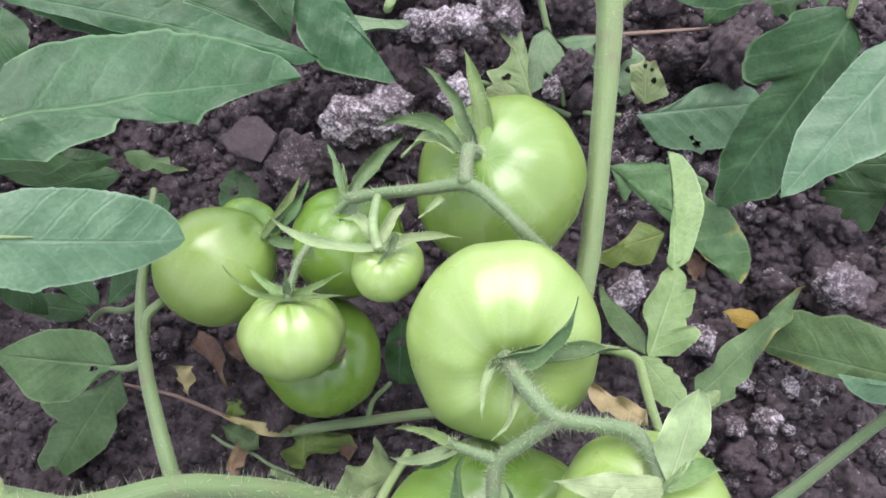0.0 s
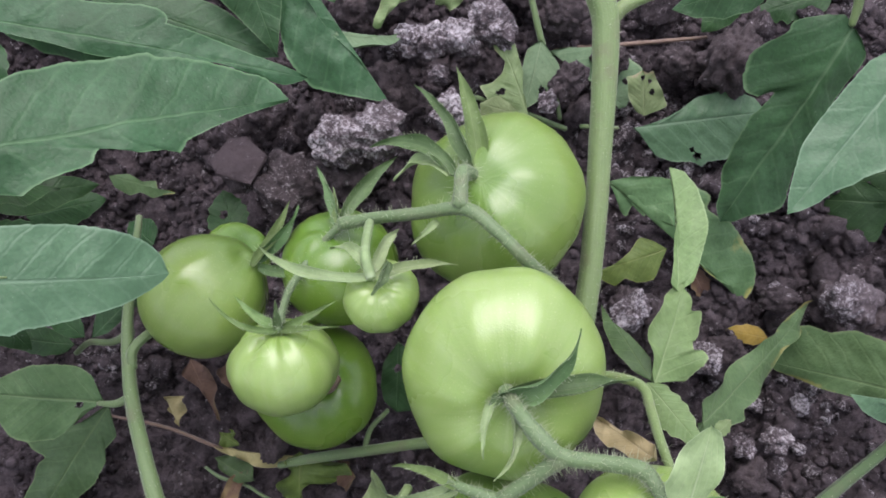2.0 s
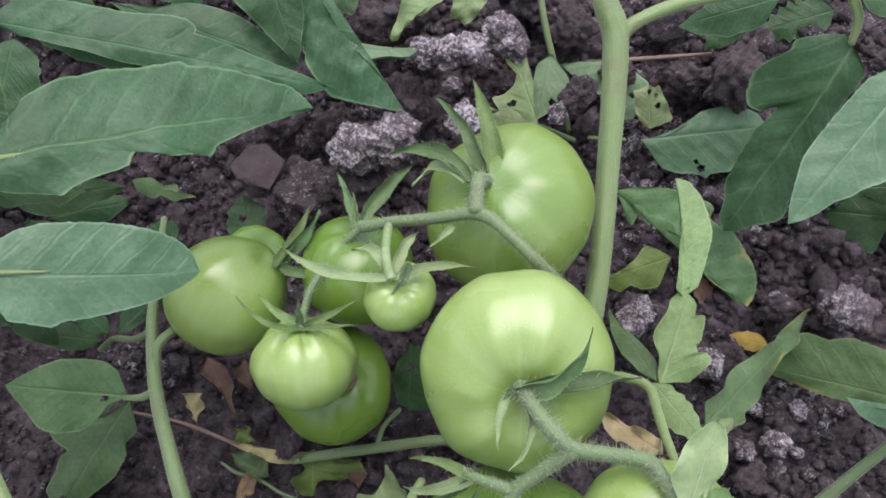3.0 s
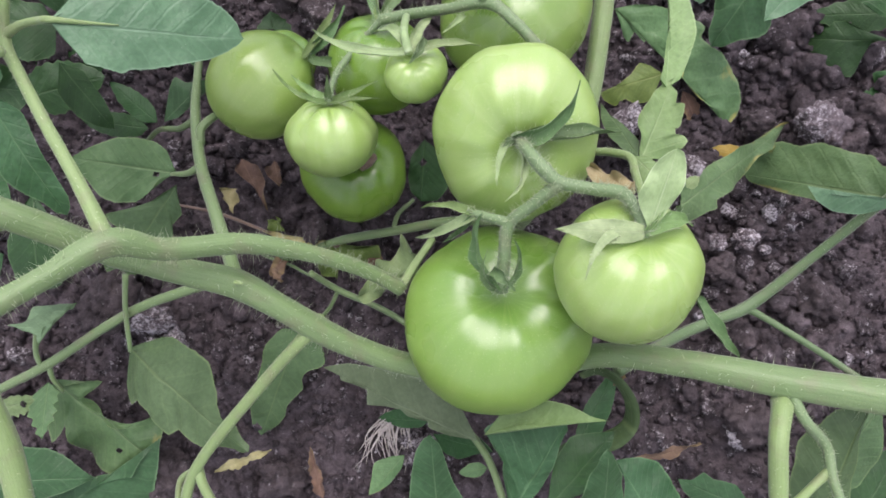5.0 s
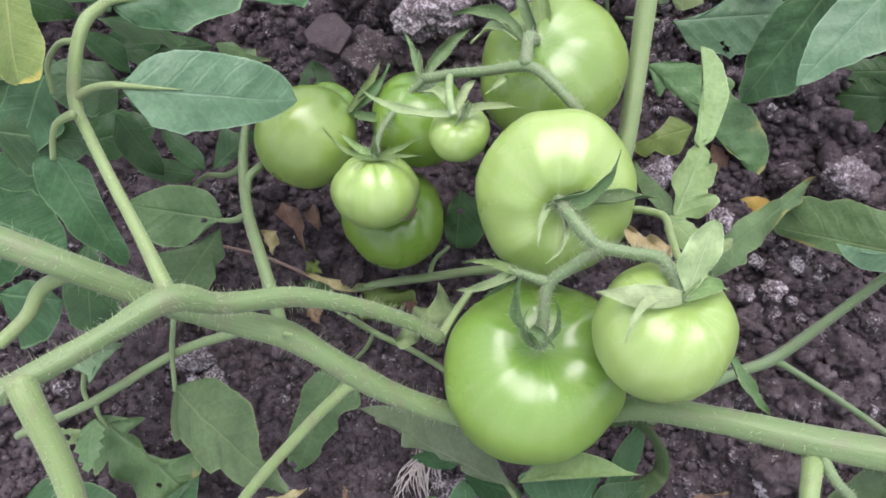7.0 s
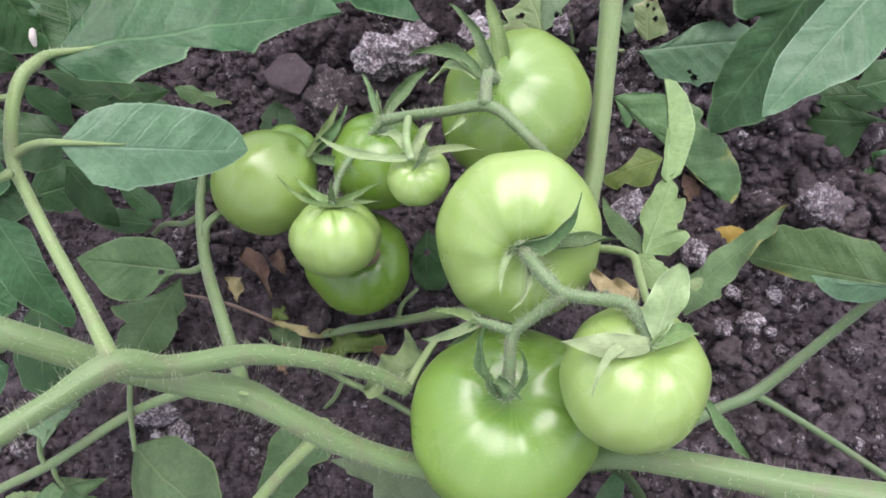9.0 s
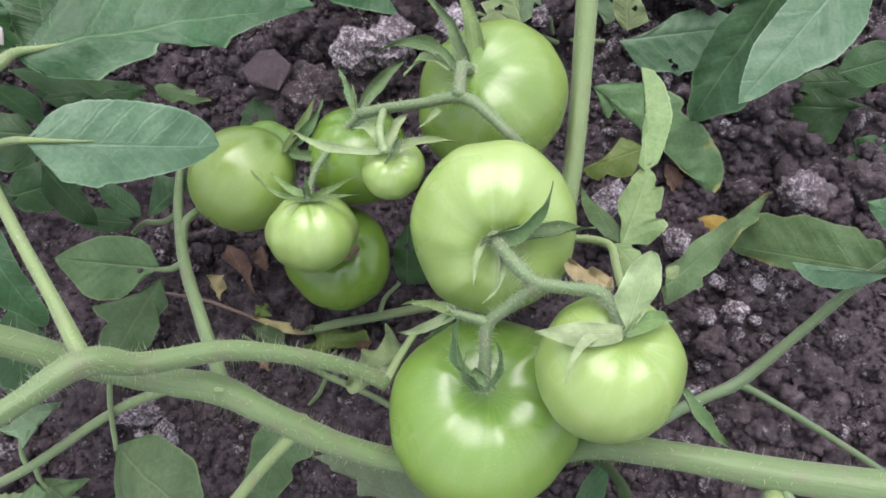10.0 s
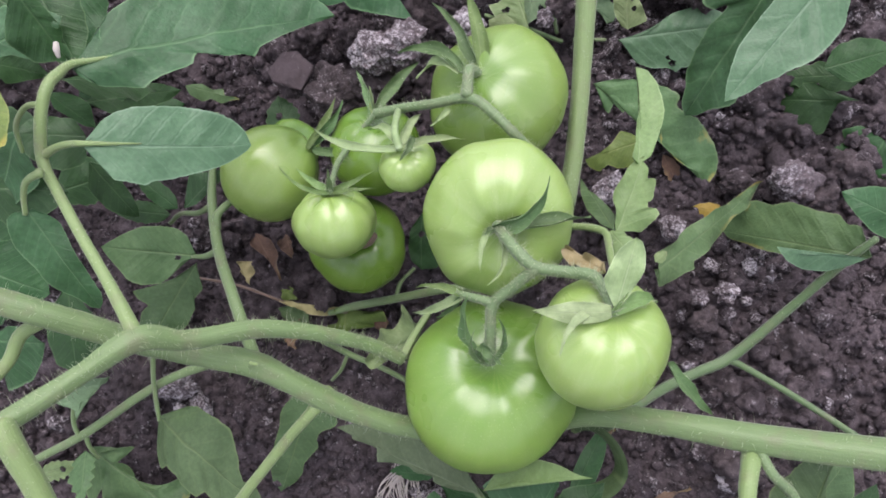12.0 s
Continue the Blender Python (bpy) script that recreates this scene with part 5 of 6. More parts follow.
leaf("leaflet", (0.0202, -0.0279, 0.0140), (-0.0138, -0.0142, -0.0230), ((0.211, 0.0035), (0.601, 0.0114), (0.821, 0.0115), (0.951, 0.0057)), ((0.173, 0.0065), (0.556, 0.0048)), (0.0, -0.47, 0.88), plant, LEAF_DEEP_SHADE, teeth=0, seed=200)
leaf("leaflet", (-0.0165, -0.0079, -0.0107), (-0.0487, -0.0047, -0.0252), 0.0055, 0.0075, (0.00, -0.47, 0.88), plant, LEAF_DEEP_SHADE, teeth=3, depth=0.1, seed=24)
# leaf with its rim folded over, and its neighbours at the foot
leaf("leaflet", (0.0279, -0.0604, 0.0448), (0.0524, -0.0197, 0.0806), ((0.248, 0.0122), (0.424, 0.0174), (0.502, 0.0260), (0.578, 0.0326), (0.695, 0.0286), (0.809, 0.0195), (0.912, 0.0103)), ((0.361, 0.0067), (0.545, 0.0058), (0.774, 0.0034), (0.927, 0.0033)), (0.00, -0.47, 0.88), plant, LEAF, seed=25, teeth=0)
leaf("leaflet", (0.0124, -0.0257, 0.0750), (0.0660, -0.0235, 0.1170), ((0.069, 0.0037), (0.217, 0.0109), (0.408, 0.0141), (0.613, 0.0119), (0.764, 0.0081), (0.887, 0.0026)), ((0.216, -0.0033), (0.451, -0.0028), (0.674, -0.0028), (0.845, -0.0018)), (0.00, 0.07, 1.00), plant, LEAF_LIGHT, LEAF_UNDER, curl=0.8, seed=26, label="pale folded-over leaflet rim", teeth=0)
leaf("leaflet", (0.0453, -0.0601, 0.0448), (0.0808, -0.0203, 0.0577), ((0.255, 0.0085), (0.450, 0.0140), (0.677, 0.0152), (0.809, 0.0097)), ((0.382, 0.0091), (0.629, 0.0070), (0.860, 0.0037)), (0.00, -0.47, 0.88), plant, LEAF_DEEP_SHADE, seed=27, teeth=0)
leaf("leaflet", (0.0721, -0.0614, 0.0635), (0.0711, -0.0326, 0.0859), ((0.177, 0.0139), (0.344, 0.0127), (0.666, 0.0087), (0.899, 0.0046)), ((0.112, 0.0106), (0.569, 0.0081), (0.899, 0.0029)), (0.29, -0.45, 0.84), plant, LEAF, seed=28, teeth=0)
leaf("leaflet", (0.0993, -0.0611, 0.0431), (0.0817, -0.0347, 0.0516), ((0.370, 0.0072), (0.718, 0.0014)), ((-0.151, 0.0188), (0.239, 0.0200), (0.559, 0.0197), (0.809, 0.0123)), (0.29, -0.45, 0.84), plant, LEAF, seed=29, teeth=0)
leaf("leaflet", (0.1529, -0.0583, 0.0443), (0.1136, -0.0434, 0.0495), ((0.321, 0.0078), (0.613, 0.0083), (0.873, 0.0049)), ((0.320, 0.0089), (0.466, 0.0088), (0.619, 0.0072), (0.759, 0.0085), (0.846, 0.0029)), (0.00, -0.47, 0.88), plant, LEAF, seed=30, teeth=0)
leaf("leaflet", (0.1672, -0.0608, 0.0858), (0.1842, -0.0143, 0.1129), ((0.053, 0.0147), (0.302, 0.0211), (0.526, 0.0223), (0.703, 0.0183), (0.873, 0.0128)), ((0.153, 0.0103), (0.463, 0.0055), (0.701, 0.0024)), (0.00, -0.47, 0.88), plant, LEAF_OLIVE, seed=31, teeth=0)
leaf("leaflet", (0.174, -0.0468, 0.0691), (0.2066, -0.0098, 0.0822), 0.0083, 0.0194, (0.00, -0.47, 0.88), plant, LEAF_OLIVE, teeth=2, depth=0.05, seed=32)
leaf("leaflet", (0.2041, -0.0643, 0.0412), (0.2297, -0.0229, 0.056), 0.0116, 0.0116, (0.00, -0.47, 0.88), plant, LEAF_DEEP_SHADE, teeth=2, depth=0.05, seed=33)
leaf("leaflet", (-0.0101, -0.0619, 0.0218), (-0.0144, -0.0230, 0.0481), ((0.135, 0.0148), (0.527, 0.0122), (0.805, 0.0089), (0.938, 0.0044)), ((0.008, 0.0169), (0.346, 0.0105), (0.637, 0.0070), (0.888, 0.0044)), (0.00, -0.47, 0.88), plant, LEAF, seed=34, teeth=0)
leaf("leaflet", (-0.0305, -0.0291, -0.0028), (-0.0512, -0.0513, -0.0091), ((0.231, 0.0040), (0.569, 0.0047), (0.813, 0.0036)), ((0.199, 0.0060), (0.490, 0.0102), (0.761, 0.0047)), (0.00, -0.47, 0.88), plant, LEAF_TINGED, seed=35, teeth=0)
leaf("leaflet", (0.0161, -0.0379, 0.0313), (0.0009, -0.041, 0.0303), 0.0043, 0.0043, (0.00, -0.47, 0.88), plant, LEAF_OLIVE, teeth=2, depth=0.05, seed=36)
tube("petiole", [pt((0.0032, -0.0144, 0.0293), 0.002), pt((0.017, -0.0341, 0.0327), 0.002), pt((0.0258, -0.0587, 0.0343), 0.002)], STEM, plant, seed=50)
# rolled leaf ring under the big tomato
tube("leaflet", [pt((0.0654, 0.0083, 0.0546), 0.0022), pt((0.0722, 0.0099, 0.0605), 0.0032), pt((0.082, 0.0049, 0.0636), 0.0042), pt((0.0897, -0.006, 0.0592), 0.0048),
                 pt((0.0904, -0.0165, 0.0497), 0.005), pt((0.0812, -0.0237, 0.0418), 0.0055), pt((0.0623, -0.0267, 0.0357), 0.004), pt((0.0508, -0.0307, 0.0291), 0.001)], LEAF_OLIVE, plant,
     "narrow leaflet rolled into a ring", flat=0.22, seed=37, ridge=0.0)
leaf("leaflet", (0.0613, -0.032, 0.033), (0.0894, 0.0184, 0.0298), 0.0061, 0.0092, (0.00, -0.47, 0.88), plant, LEAF_DEEP_SHADE, teeth=0, seed=39)

# shoot with lobed leaves beside the pale tomato
leaf("leaflet", (0.0888, 0.1047, 0.1180), (0.1082, 0.1503, 0.1190), ((0.166, 0.0048), (0.466, 0.0091), (0.651, 0.0081), (0.814, 0.0061), (0.937, 0.0032)), ((0.094, 0.0047), (0.158, 0.0132), (0.318, 0.0169), (0.398, 0.0181), (0.455, 0.0156), (0.405, 0.0106), (0.495, 0.0107), (0.591, 0.0133), (0.763, 0.0095), (0.738, 0.0051), (0.877, 0.0034)), (0.00, -0.47, 0.88), plant, LEAF_LIGHT, fold=-0.1, wave=0.15, seed=40, label="lobed young leaflet", teeth=0)
leaf("leaflet", (0.1045, 0.1457, 0.1189), (0.1073, 0.2039, 0.1279), ((0.049, 0.0057), (0.218, 0.0021), (0.434, 0.0019), (0.581, -0.0016), (0.728, -0.0042), (0.866, -0.0037)), ((0.080, 0.0062), (0.310, 0.0117), (0.535, 0.0137), (0.700, 0.0133), (0.832, 0.0107), (0.956, 0.0055)), (0.29, -0.45, 0.84), plant, LEAF_LIGHT, LEAF_PALE, fold=0.2, seed=41, label="narrow curled leaflet with a pale rim", teeth=0, bend=0.0, curl=0.4)
leaf("leaflet", (0.0874, 0.1061, 0.1183), (0.0748, 0.1492, 0.0979), ((0.162, 0.0042), (0.426, 0.0066), (0.700, 0.0051)), ((0.184, 0.0047), (0.454, 0.0036), (0.733, -0.0002)), (0.00, -0.47, 0.88), plant, LEAF_OLIVE, seed=42, teeth=0)
leaf("leaflet", (0.0842, 0.1039, 0.1237), (0.0957, 0.0723, 0.1437), 0.0066, 0.0083, (0.00, -0.47, 0.88), plant, LEAF_PALE, teeth=3, depth=0.2, seed=43)
leaf("leaflet", (0.0718, 0.0641, 0.1677), (0.0548, 0.0815, 0.1585), ((0.135, 0.0043), (0.360, 0.0053), (0.602, 0.0065), (0.778, 0.0056)), ((0.083, 0.0040), (0.283, 0.0040), (0.480, 0.0021), (0.757, 0.0012)), (0.00, -0.29, 0.96), plant, LEAF_TAN, LEAF_TAN, teeth=3, depth=1.0, wave=0.5, curl=0.7, fold=0.2, quilt=2.0, seed=44, label="withered tan-yellow leaflet")
leaf("leaflet", (0.1009, 0.0772, 0.1455), (0.1067, 0.0821, 0.1472), 0.0031, 0.0031, (0.00, -0.47, 0.88), plant, LEAF_PALE, teeth=2, depth=0.2, seed=45)

# leaf with yellow tip, and the big lobed one at its side
leaf("leaflet", (0.1191, 0.0976, 0.0784), (0.2057, 0.1748, 0.0304), ((0.037, 0.0089), (0.171, 0.0077), (0.348, 0.0079), (0.449, 0.0074), (0.506, 0.0079), (0.623, 0.0049), (0.786, 0.0035), (0.936, 0.0031)), ((-0.006, 0.0112), (0.076, 0.0132), (0.152, 0.0128), (0.195, 0.0138), (0.204, 0.0089), (0.347, 0.0106), (0.458, 0.0101), (0.543, 0.0076), (0.613, 0.0041), (0.776, 0.0059), (0.914, 0.0038)), (0.00, -0.47, 0.88), plant, LEAF_TINGED, wave=0.22, twist=20, seed=46, label="folded leaflet with yellow tip and rim", teeth=0, fold=-0.2)
leaf("leaflet", (0.1852, 0.1598, 0.0149), (0.1627, 0.1665, 0.0124), 0.0059, 0.0059, (0.00, -0.47, 0.88), plant, LEAF_AMBER, teeth=2, depth=0.15, seed=47)
leaf("leaflet", (0.2426, 0.1022, 0.0777), (0.1803, 0.1450, 0.0195), ((0.096, 0.0052), (0.248, 0.0091), (0.414, 0.0099), (0.542, 0.0077), (0.671, 0.0075), (0.807, 0.0059), (0.950, 0.0042)), ((0.086, 0.0167), (0.174, 0.0168), (0.248, 0.0220), (0.347, 0.0221), (0.452, 0.0238), (0.560, 0.0255), (0.679, 0.0220), (0.814, 0.0235), (0.922, 0.0194)), (0.00, -0.47, 0.88), plant, LEAF_TINGED, seed=48, label="broad dusty leaflet with a yellowing end", teeth=0, fold=-0.1)
leaf("leaflet", (0.2395, 0.1010, 0.0791), (0.1878, 0.1088, 0.0814), ((0.198, 0.0063), (0.415, 0.0106), (0.677, 0.0112), (0.868, 0.0071)), ((0.340, 0.0004), (0.623, -0.0020), (0.858, -0.0020)), (0.00, -0.47, 0.88), plant, LEAF_SHEEN, seed=49, teeth=0)
leaf("leaflet", (0.247, 0.0926, 0.1308), (0.2011, 0.1147, 0.1415), 0.0116, 0.0146, (0.00, -0.47, 0.88), plant, LEAF, teeth=2, depth=0.05, seed=50)

# ---- foliage beyond the stem ----
right = thing("tomato_plant", (0.25, 0.35, 0.02), "leafy tomato plant beyond the upright stem", "tomato plant")
leaf("leaflet", (0.2253, 0.2519, 0.1689), (0.1500, 0.1718, 0.1395), ((0.354, 0.0229), (0.549, 0.0230), (0.625, 0.0208), (0.706, 0.0153), (0.756, 0.0134), (0.817, 0.0093), (0.895, 0.0068), (0.951, 0.0038)), ((0.203, 0.0083), (0.275, 0.0116), (0.323, 0.0139), (0.423, 0.0149), (0.532, 0.0150), (0.649, 0.0144), (0.750, 0.0136), (0.856, 0.0097), (0.940, 0.0049)), (-0.10, -0.38, 0.92), right, LEAF_SHEEN, seed=51, label="large pale-rimmed grey-green leaflet", teeth=0, fold=-0.08)
leaf("leaflet", (0.2016, 0.2702, 0.1443), (0.1513, 0.2094, 0.0633), ((0.027, 0.0062), (0.078, 0.0132), (0.191, 0.0135), (0.309, 0.0132), (0.486, 0.0141), (0.629, 0.0170), (0.778, 0.0229), (0.832, 0.0208), (0.893, 0.0113), (0.966, 0.0061)), ((-0.029, 0.0067), (0.020, 0.0173), (0.083, 0.0269), (0.140, 0.0272), (0.226, 0.0337), (0.290, 0.0353), (0.378, 0.0325), (0.426, 0.0282), (0.422, 0.0211), (0.375, 0.0169), (0.380, 0.0142), (0.432, 0.0158), (0.506, 0.0186), (0.655, 0.0176), (0.725, 0.0157), (0.782, 0.0143), (0.856, 0.0094), (0.941, 0.0065)), (0.10, -0.38, 0.92), right, LEAF, seed=52, label="broad green leaflet on a bent stalk", teeth=0, fold=-0.14)
tube("petiole", [pt((0.1912, 0.3017, 0.1727), 0.0026), pt((0.1976, 0.2869, 0.1618), 0.0026), pt((0.2013, 0.2785, 0.1552), 0.0024), pt((0.2007, 0.2715, 0.1449), 0.0018)], STEM_PALE, right, seed=51)
leaf("leaflet", (0.1160, 0.2778, 0.0546), (0.1997, 0.2918, 0.0482), ((0.162, 0.0000), (0.342, 0.0064), (0.482, 0.0133), (0.659, 0.0153), (0.790, 0.0150), (0.937, 0.0093)), ((0.067, 0.0067), (0.137, 0.0177), (0.258, 0.0229), (0.386, 0.0241), (0.468, 0.0276), (0.515, 0.0252), (0.646, 0.0250), (0.790, 0.0165)), (0.00, -0.47, 0.88), right, LEAF_SHEEN, seed=53, label="dark leaflet with eaten holes", teeth=0, bites=[(0.42, 0.75, 0.0022), (0.39, 0.62, 0.0016)])
tube("petiole", [pt((0.1071, 0.2786, 0.0535), 0.0012), pt((0.0858, 0.2828, 0.0499), 0.0014)], STEM, right, seed=52)
leaf("leaflet", (0.0935, 0.2340, 0.0667), (0.1741, 0.1820, 0.0158), ((0.080, 0.0112), (0.202, 0.0213), (0.380, 0.0311), (0.473, 0.0327), (0.501, 0.0259), (0.576, 0.0258), (0.667, 0.0295), (0.782, 0.0281), (0.870, 0.0242), (0.963, 0.0182), (1.006, 0.0098)), ((0.104, -0.0005), (0.147, 0.0071), (0.198, 0.0075), (0.183, 0.0005), (0.263, 0.0014), (0.245, -0.0044), (0.191, -0.0040), (0.163, -0.0060), (0.266, -0.0063), (0.353, -0.0074), (0.400, -0.0048), (0.490, -0.0083), (0.611, -0.0004), (0.726, 0.0011), (0.817, 0.0001), (0.875, -0.0019)), (0.00, -0.47, 0.88), right, LEAF_TINGED, seed=54, label="pale lobed leaflet with a withered end", teeth=0, bites=[(0.74, 0.55, 0.0018)])
leaf("leaflet", (0.1446, 0.2017, 0.0255), (0.1612, 0.1766, 0.0071), 0.0067, 0.0054, (0.00, -0.47, 0.88), right, LEAF_DRY, teeth=3, depth=0.3, seed=55)
leaf("leaflet", (0.1289, 0.2059, 0.0388), (0.0894, 0.1954, 0.0325), ((0.299, 0.0141), (0.522, 0.0131), (0.673, 0.0084), (0.829, 0.0110), (0.973, 0.0053)), ((0.153, 0.0069), (0.308, 0.0108), (0.483, 0.0055), (0.743, 0.0013)), (0.00, -0.47, 0.88), right, LEAF_YELLOW, seed=56, teeth=0)
leaf("leaflet", (0.2749, 0.2266, 0.0471), (0.2114, 0.2571, 0.0044), ((0.181, 0.0001), (0.326, 0.0005), (0.406, 0.0038), (0.352, 0.0104), (0.236, 0.0166), (0.267, 0.0231), (0.436, 0.0244), (0.528, 0.0225), (0.453, 0.0146), (0.503, 0.0109), (0.727, 0.0110), (0.875, 0.0064)), ((0.234, 0.0067), (0.369, 0.0121), (0.540, 0.0111), (0.665, 0.0059), (0.844, 0.0035)), (0.00, -0.47, 0.88), right, LEAF_DEEP_SHADE, seed=57, teeth=0, bites=[])
leaf("leaflet", (0.2846, 0.2473, 0.048), (0.2312, 0.2568, 0.0315), 0.0126, 0.0111, (0.00, -0.47, 0.88), right, LEAF_DEEP_SHADE, teeth=3, depth=0.3, seed=58)
leaf("leaflet", (0.2986, 0.2078, 0.0248), (0.2812, 0.1835, 0.0084), ((0.482, 0.0163), (0.871, 0.0125)), ((-0.033, 0.0185), (0.226, 0.0290), (0.379, 0.0218), (0.577, 0.0259), (0.823, 0.0253), (0.990, 0.0150)), (0.00, -0.47, 0.88), right, LEAF_DEEP_SHADE, seed=59, teeth=0)
leaf("leaflet", (0.1717, 0.3032, 0.1453), (0.1246, 0.3042, 0.123), 0.0134, 0.0084, (0.00, -0.47, 0.88), right, LEAF, teeth=2, depth=0.1, seed=60)
leaf("leaflet", (0.181, 0.3486, 0.0899), (0.1603, 0.3342, 0.0712), 0.0098, 0.0098, (0.00, -0.47, 0.88), right, LEAF_DEEP_SHADE, teeth=2, depth=0.1, seed=61)
leaf("leaflet", (0.2457, 0.3626, 0.075), (0.2015, 0.3572, 0.0607), 0.0146, 0.0146, (0.00, -0.47, 0.88), right, LEAF_DEEP_SHADE, teeth=4, depth=0.3, seed=62)
leaf("leaflet", (0.1966, 0.2834, 0.169), (0.2208, 0.2724, 0.1635), 0.007, 0.007, (0.00, -0.47, 0.88), right, LEAF, teeth=2, depth=0.1, seed=63)
leaf("leaflet", (0.2409, 0.2338, 0.0759), (0.2832, 0.2393, 0.088), 0.0137, 0.0137, (0.00, -0.47, 0.88), right, LEAF_DEEP_SHADE, teeth=2, depth=0.1, seed=64)

weed = thing("low_weed", (0.04, 0.3, 0.01), "insect-eaten pale weed shoot on the soil", "weed")
tube("weed_stem", [pt((0.0535, 0.3631, 0.1078), 0.0019), pt((0.0573, 0.3429, 0.0918), 0.0019), pt((0.0629, 0.3251, 0.0771), 0.002), pt((0.0693, 0.31, 0.0638), 0.0016), pt((0.0745, 0.2898, 0.0478), 0.0014)], STEM, weed, seed=53)
tube("weed_stem", [pt((0.0232, 0.2935, 0.0662), 0.0014), pt((0.0507, 0.2881, 0.058), 0.0016), pt((0.0779, 0.2845, 0.0451), 0.0016)], STEM, weed, seed=54)
leaf("leaflet", (0.0626, 0.3241, 0.0793), (0.0519, 0.2862, 0.0629), ((0.270, 0.0134), (0.466, 0.0154), (0.751, 0.0096)), ((0.184, 0.0068), (0.561, 0.0071), (0.800, 0.0053)), (0.00, -0.47, 0.88), weed, LEAF_UNDER, seed=65, teeth=0, bites=[(0.68, -0.45, 0.0022)])
leaf("leaflet", (0.0529, 0.2807, 0.0666), (0.0366, 0.3224, 0.0869), ((-0.027, 0.0111), (0.191, 0.0172), (0.503, 0.0202), (0.495, 0.0132), (0.550, 0.0059), (0.666, 0.0020), (0.836, 0.0054), (0.952, 0.0044)), ((0.172, 0.0013), (0.316, 0.0014), (0.467, 0.0055), (0.643, 0.0061), (0.815, 0.0074), (0.941, 0.0050)), (0.00, -0.47, 0.88), weed, LEAF_PALE, seed=66, label="skeletonised pale leaflet", teeth=0, bites=[(0.35, -0.5, 0.0022), (0.55, 0.4, 0.0018)])
leaf("leaflet", (0.0513, 0.2796, 0.0652), (0.0251, 0.2846, 0.0721), ((0.204, 0.0051), (0.493, 0.0082), (0.758, 0.0097), (0.910, 0.0061)), ((0.653, 0.0070),), (0.00, -0.47, 0.88), weed, LEAF_PALE, seed=67, teeth=0)
leaf("leaflet", (0.0681, 0.3233, 0.0700), (0.1148, 0.2975, 0.0481), ((0.138, 0.0083), (0.388, 0.0188), (0.678, 0.0263), (0.927, 0.0252), (0.983, 0.0147)), ((0.126, -0.0002), (0.321, 0.0001), (0.517, 0.0004), (0.782, 0.0000), (0.941, 0.0033)), (0.00, -0.47, 0.88), weed, LEAF_UNDER, seed=68, bites=[(0.85, -0.5, 0.002)], teeth=0)
leaf("leaflet", (0.1234, 0.2865, 0.0539), (0.1214, 0.3067, 0.0708), ((0.104, 0.0041), (0.375, 0.0084), (0.889, 0.0093), (0.915, 0.0052)), ((0.176, 0.0139), (0.639, 0.0097), (0.968, 0.0061), (0.941, 0.0027)), (0.00, -0.47, 0.88), weed, LEAF_PALE, seed=69, teeth=0, bites=[(0.5, 0.35, 0.0018), (0.75, 0.3, 0.0014), (0.85, 0.0, 0.0014)])
leaf("leaflet", (0.0137, 0.3503, 0.1125), (0.0094, 0.3309, 0.0964), ((0.142, 0.0109), (0.394, 0.0104), (0.736, 0.0059), (0.908, 0.0026)), ((0.219, 0.0114), (0.578, 0.0089), (0.896, 0.0095), (0.875, 0.0042)), (0.0, -0.3, 0.95), weed, LEAF_PALE, teeth=0, seed=208, wave=0.2, label="pale eaten leaflet over the clods")
leaf("leaflet", (0.0006, 0.3400, 0.1176), (-0.0335, 0.3167, 0.1001), ((0.218, 0.0041), (0.432, 0.0018), (0.629, -0.0019), (0.786, 0.0004), (0.942, 0.0015)), ((0.147, 0.0084), (0.454, 0.0124), (0.628, 0.0108), (0.838, 0.0062)), (0.0, -0.3, 0.95), weed, LEAF_PALE, teeth=0, seed=207, wave=0.2, curl=0.4, label="pale withered leaflet with a brown tip")

# ---- foliage at the back: broad leaves over the bed ----
back = thing("tomato_plant", (-0.2, 0.45, 0.03), "leafy tomato plant arching over the bed", "tomato plant")
leaf("leaflet", (-0.2200, 0.2675, 0.1691), (-0.0639, 0.2646, 0.1220), ((0.087, 0.0156), (0.175, 0.0169), (0.282, 0.0173), (0.391, 0.0176), (0.493, 0.0202), (0.551, 0.0194), (0.578, 0.0166), (0.578, 0.0129), (0.640, 0.0121), (0.700, 0.0107), (0.726, 0.0102), (0.832, 0.0064), (0.904, 0.0043), (0.968, 0.0020)), ((0.106, 0.0038), (0.197, 0.0053), (0.289, 0.0063), (0.383, 0.0079), (0.454, 0.0075), (0.556, 0.0046), (0.736, 0.0015), (0.877, 0.0046), (0.930, 0.0055), (0.964, 0.0036)), (0.00, -0.38, 0.92), back, seed=70, label="long toothed grey-green leaflet", teeth=0)
leaf("leaflet", (-0.0992, 0.3275, 0.1538), (-0.0827, 0.2872, 0.1130), ((0.358, 0.0137), (0.597, 0.0117), (0.775, 0.0067), (0.910, 0.0029)), ((0.168, 0.0252), (0.400, 0.0182), (0.636, 0.0110), (0.877, 0.0037)), (0.00, -0.38, 0.92), back, seed=71, teeth=0)
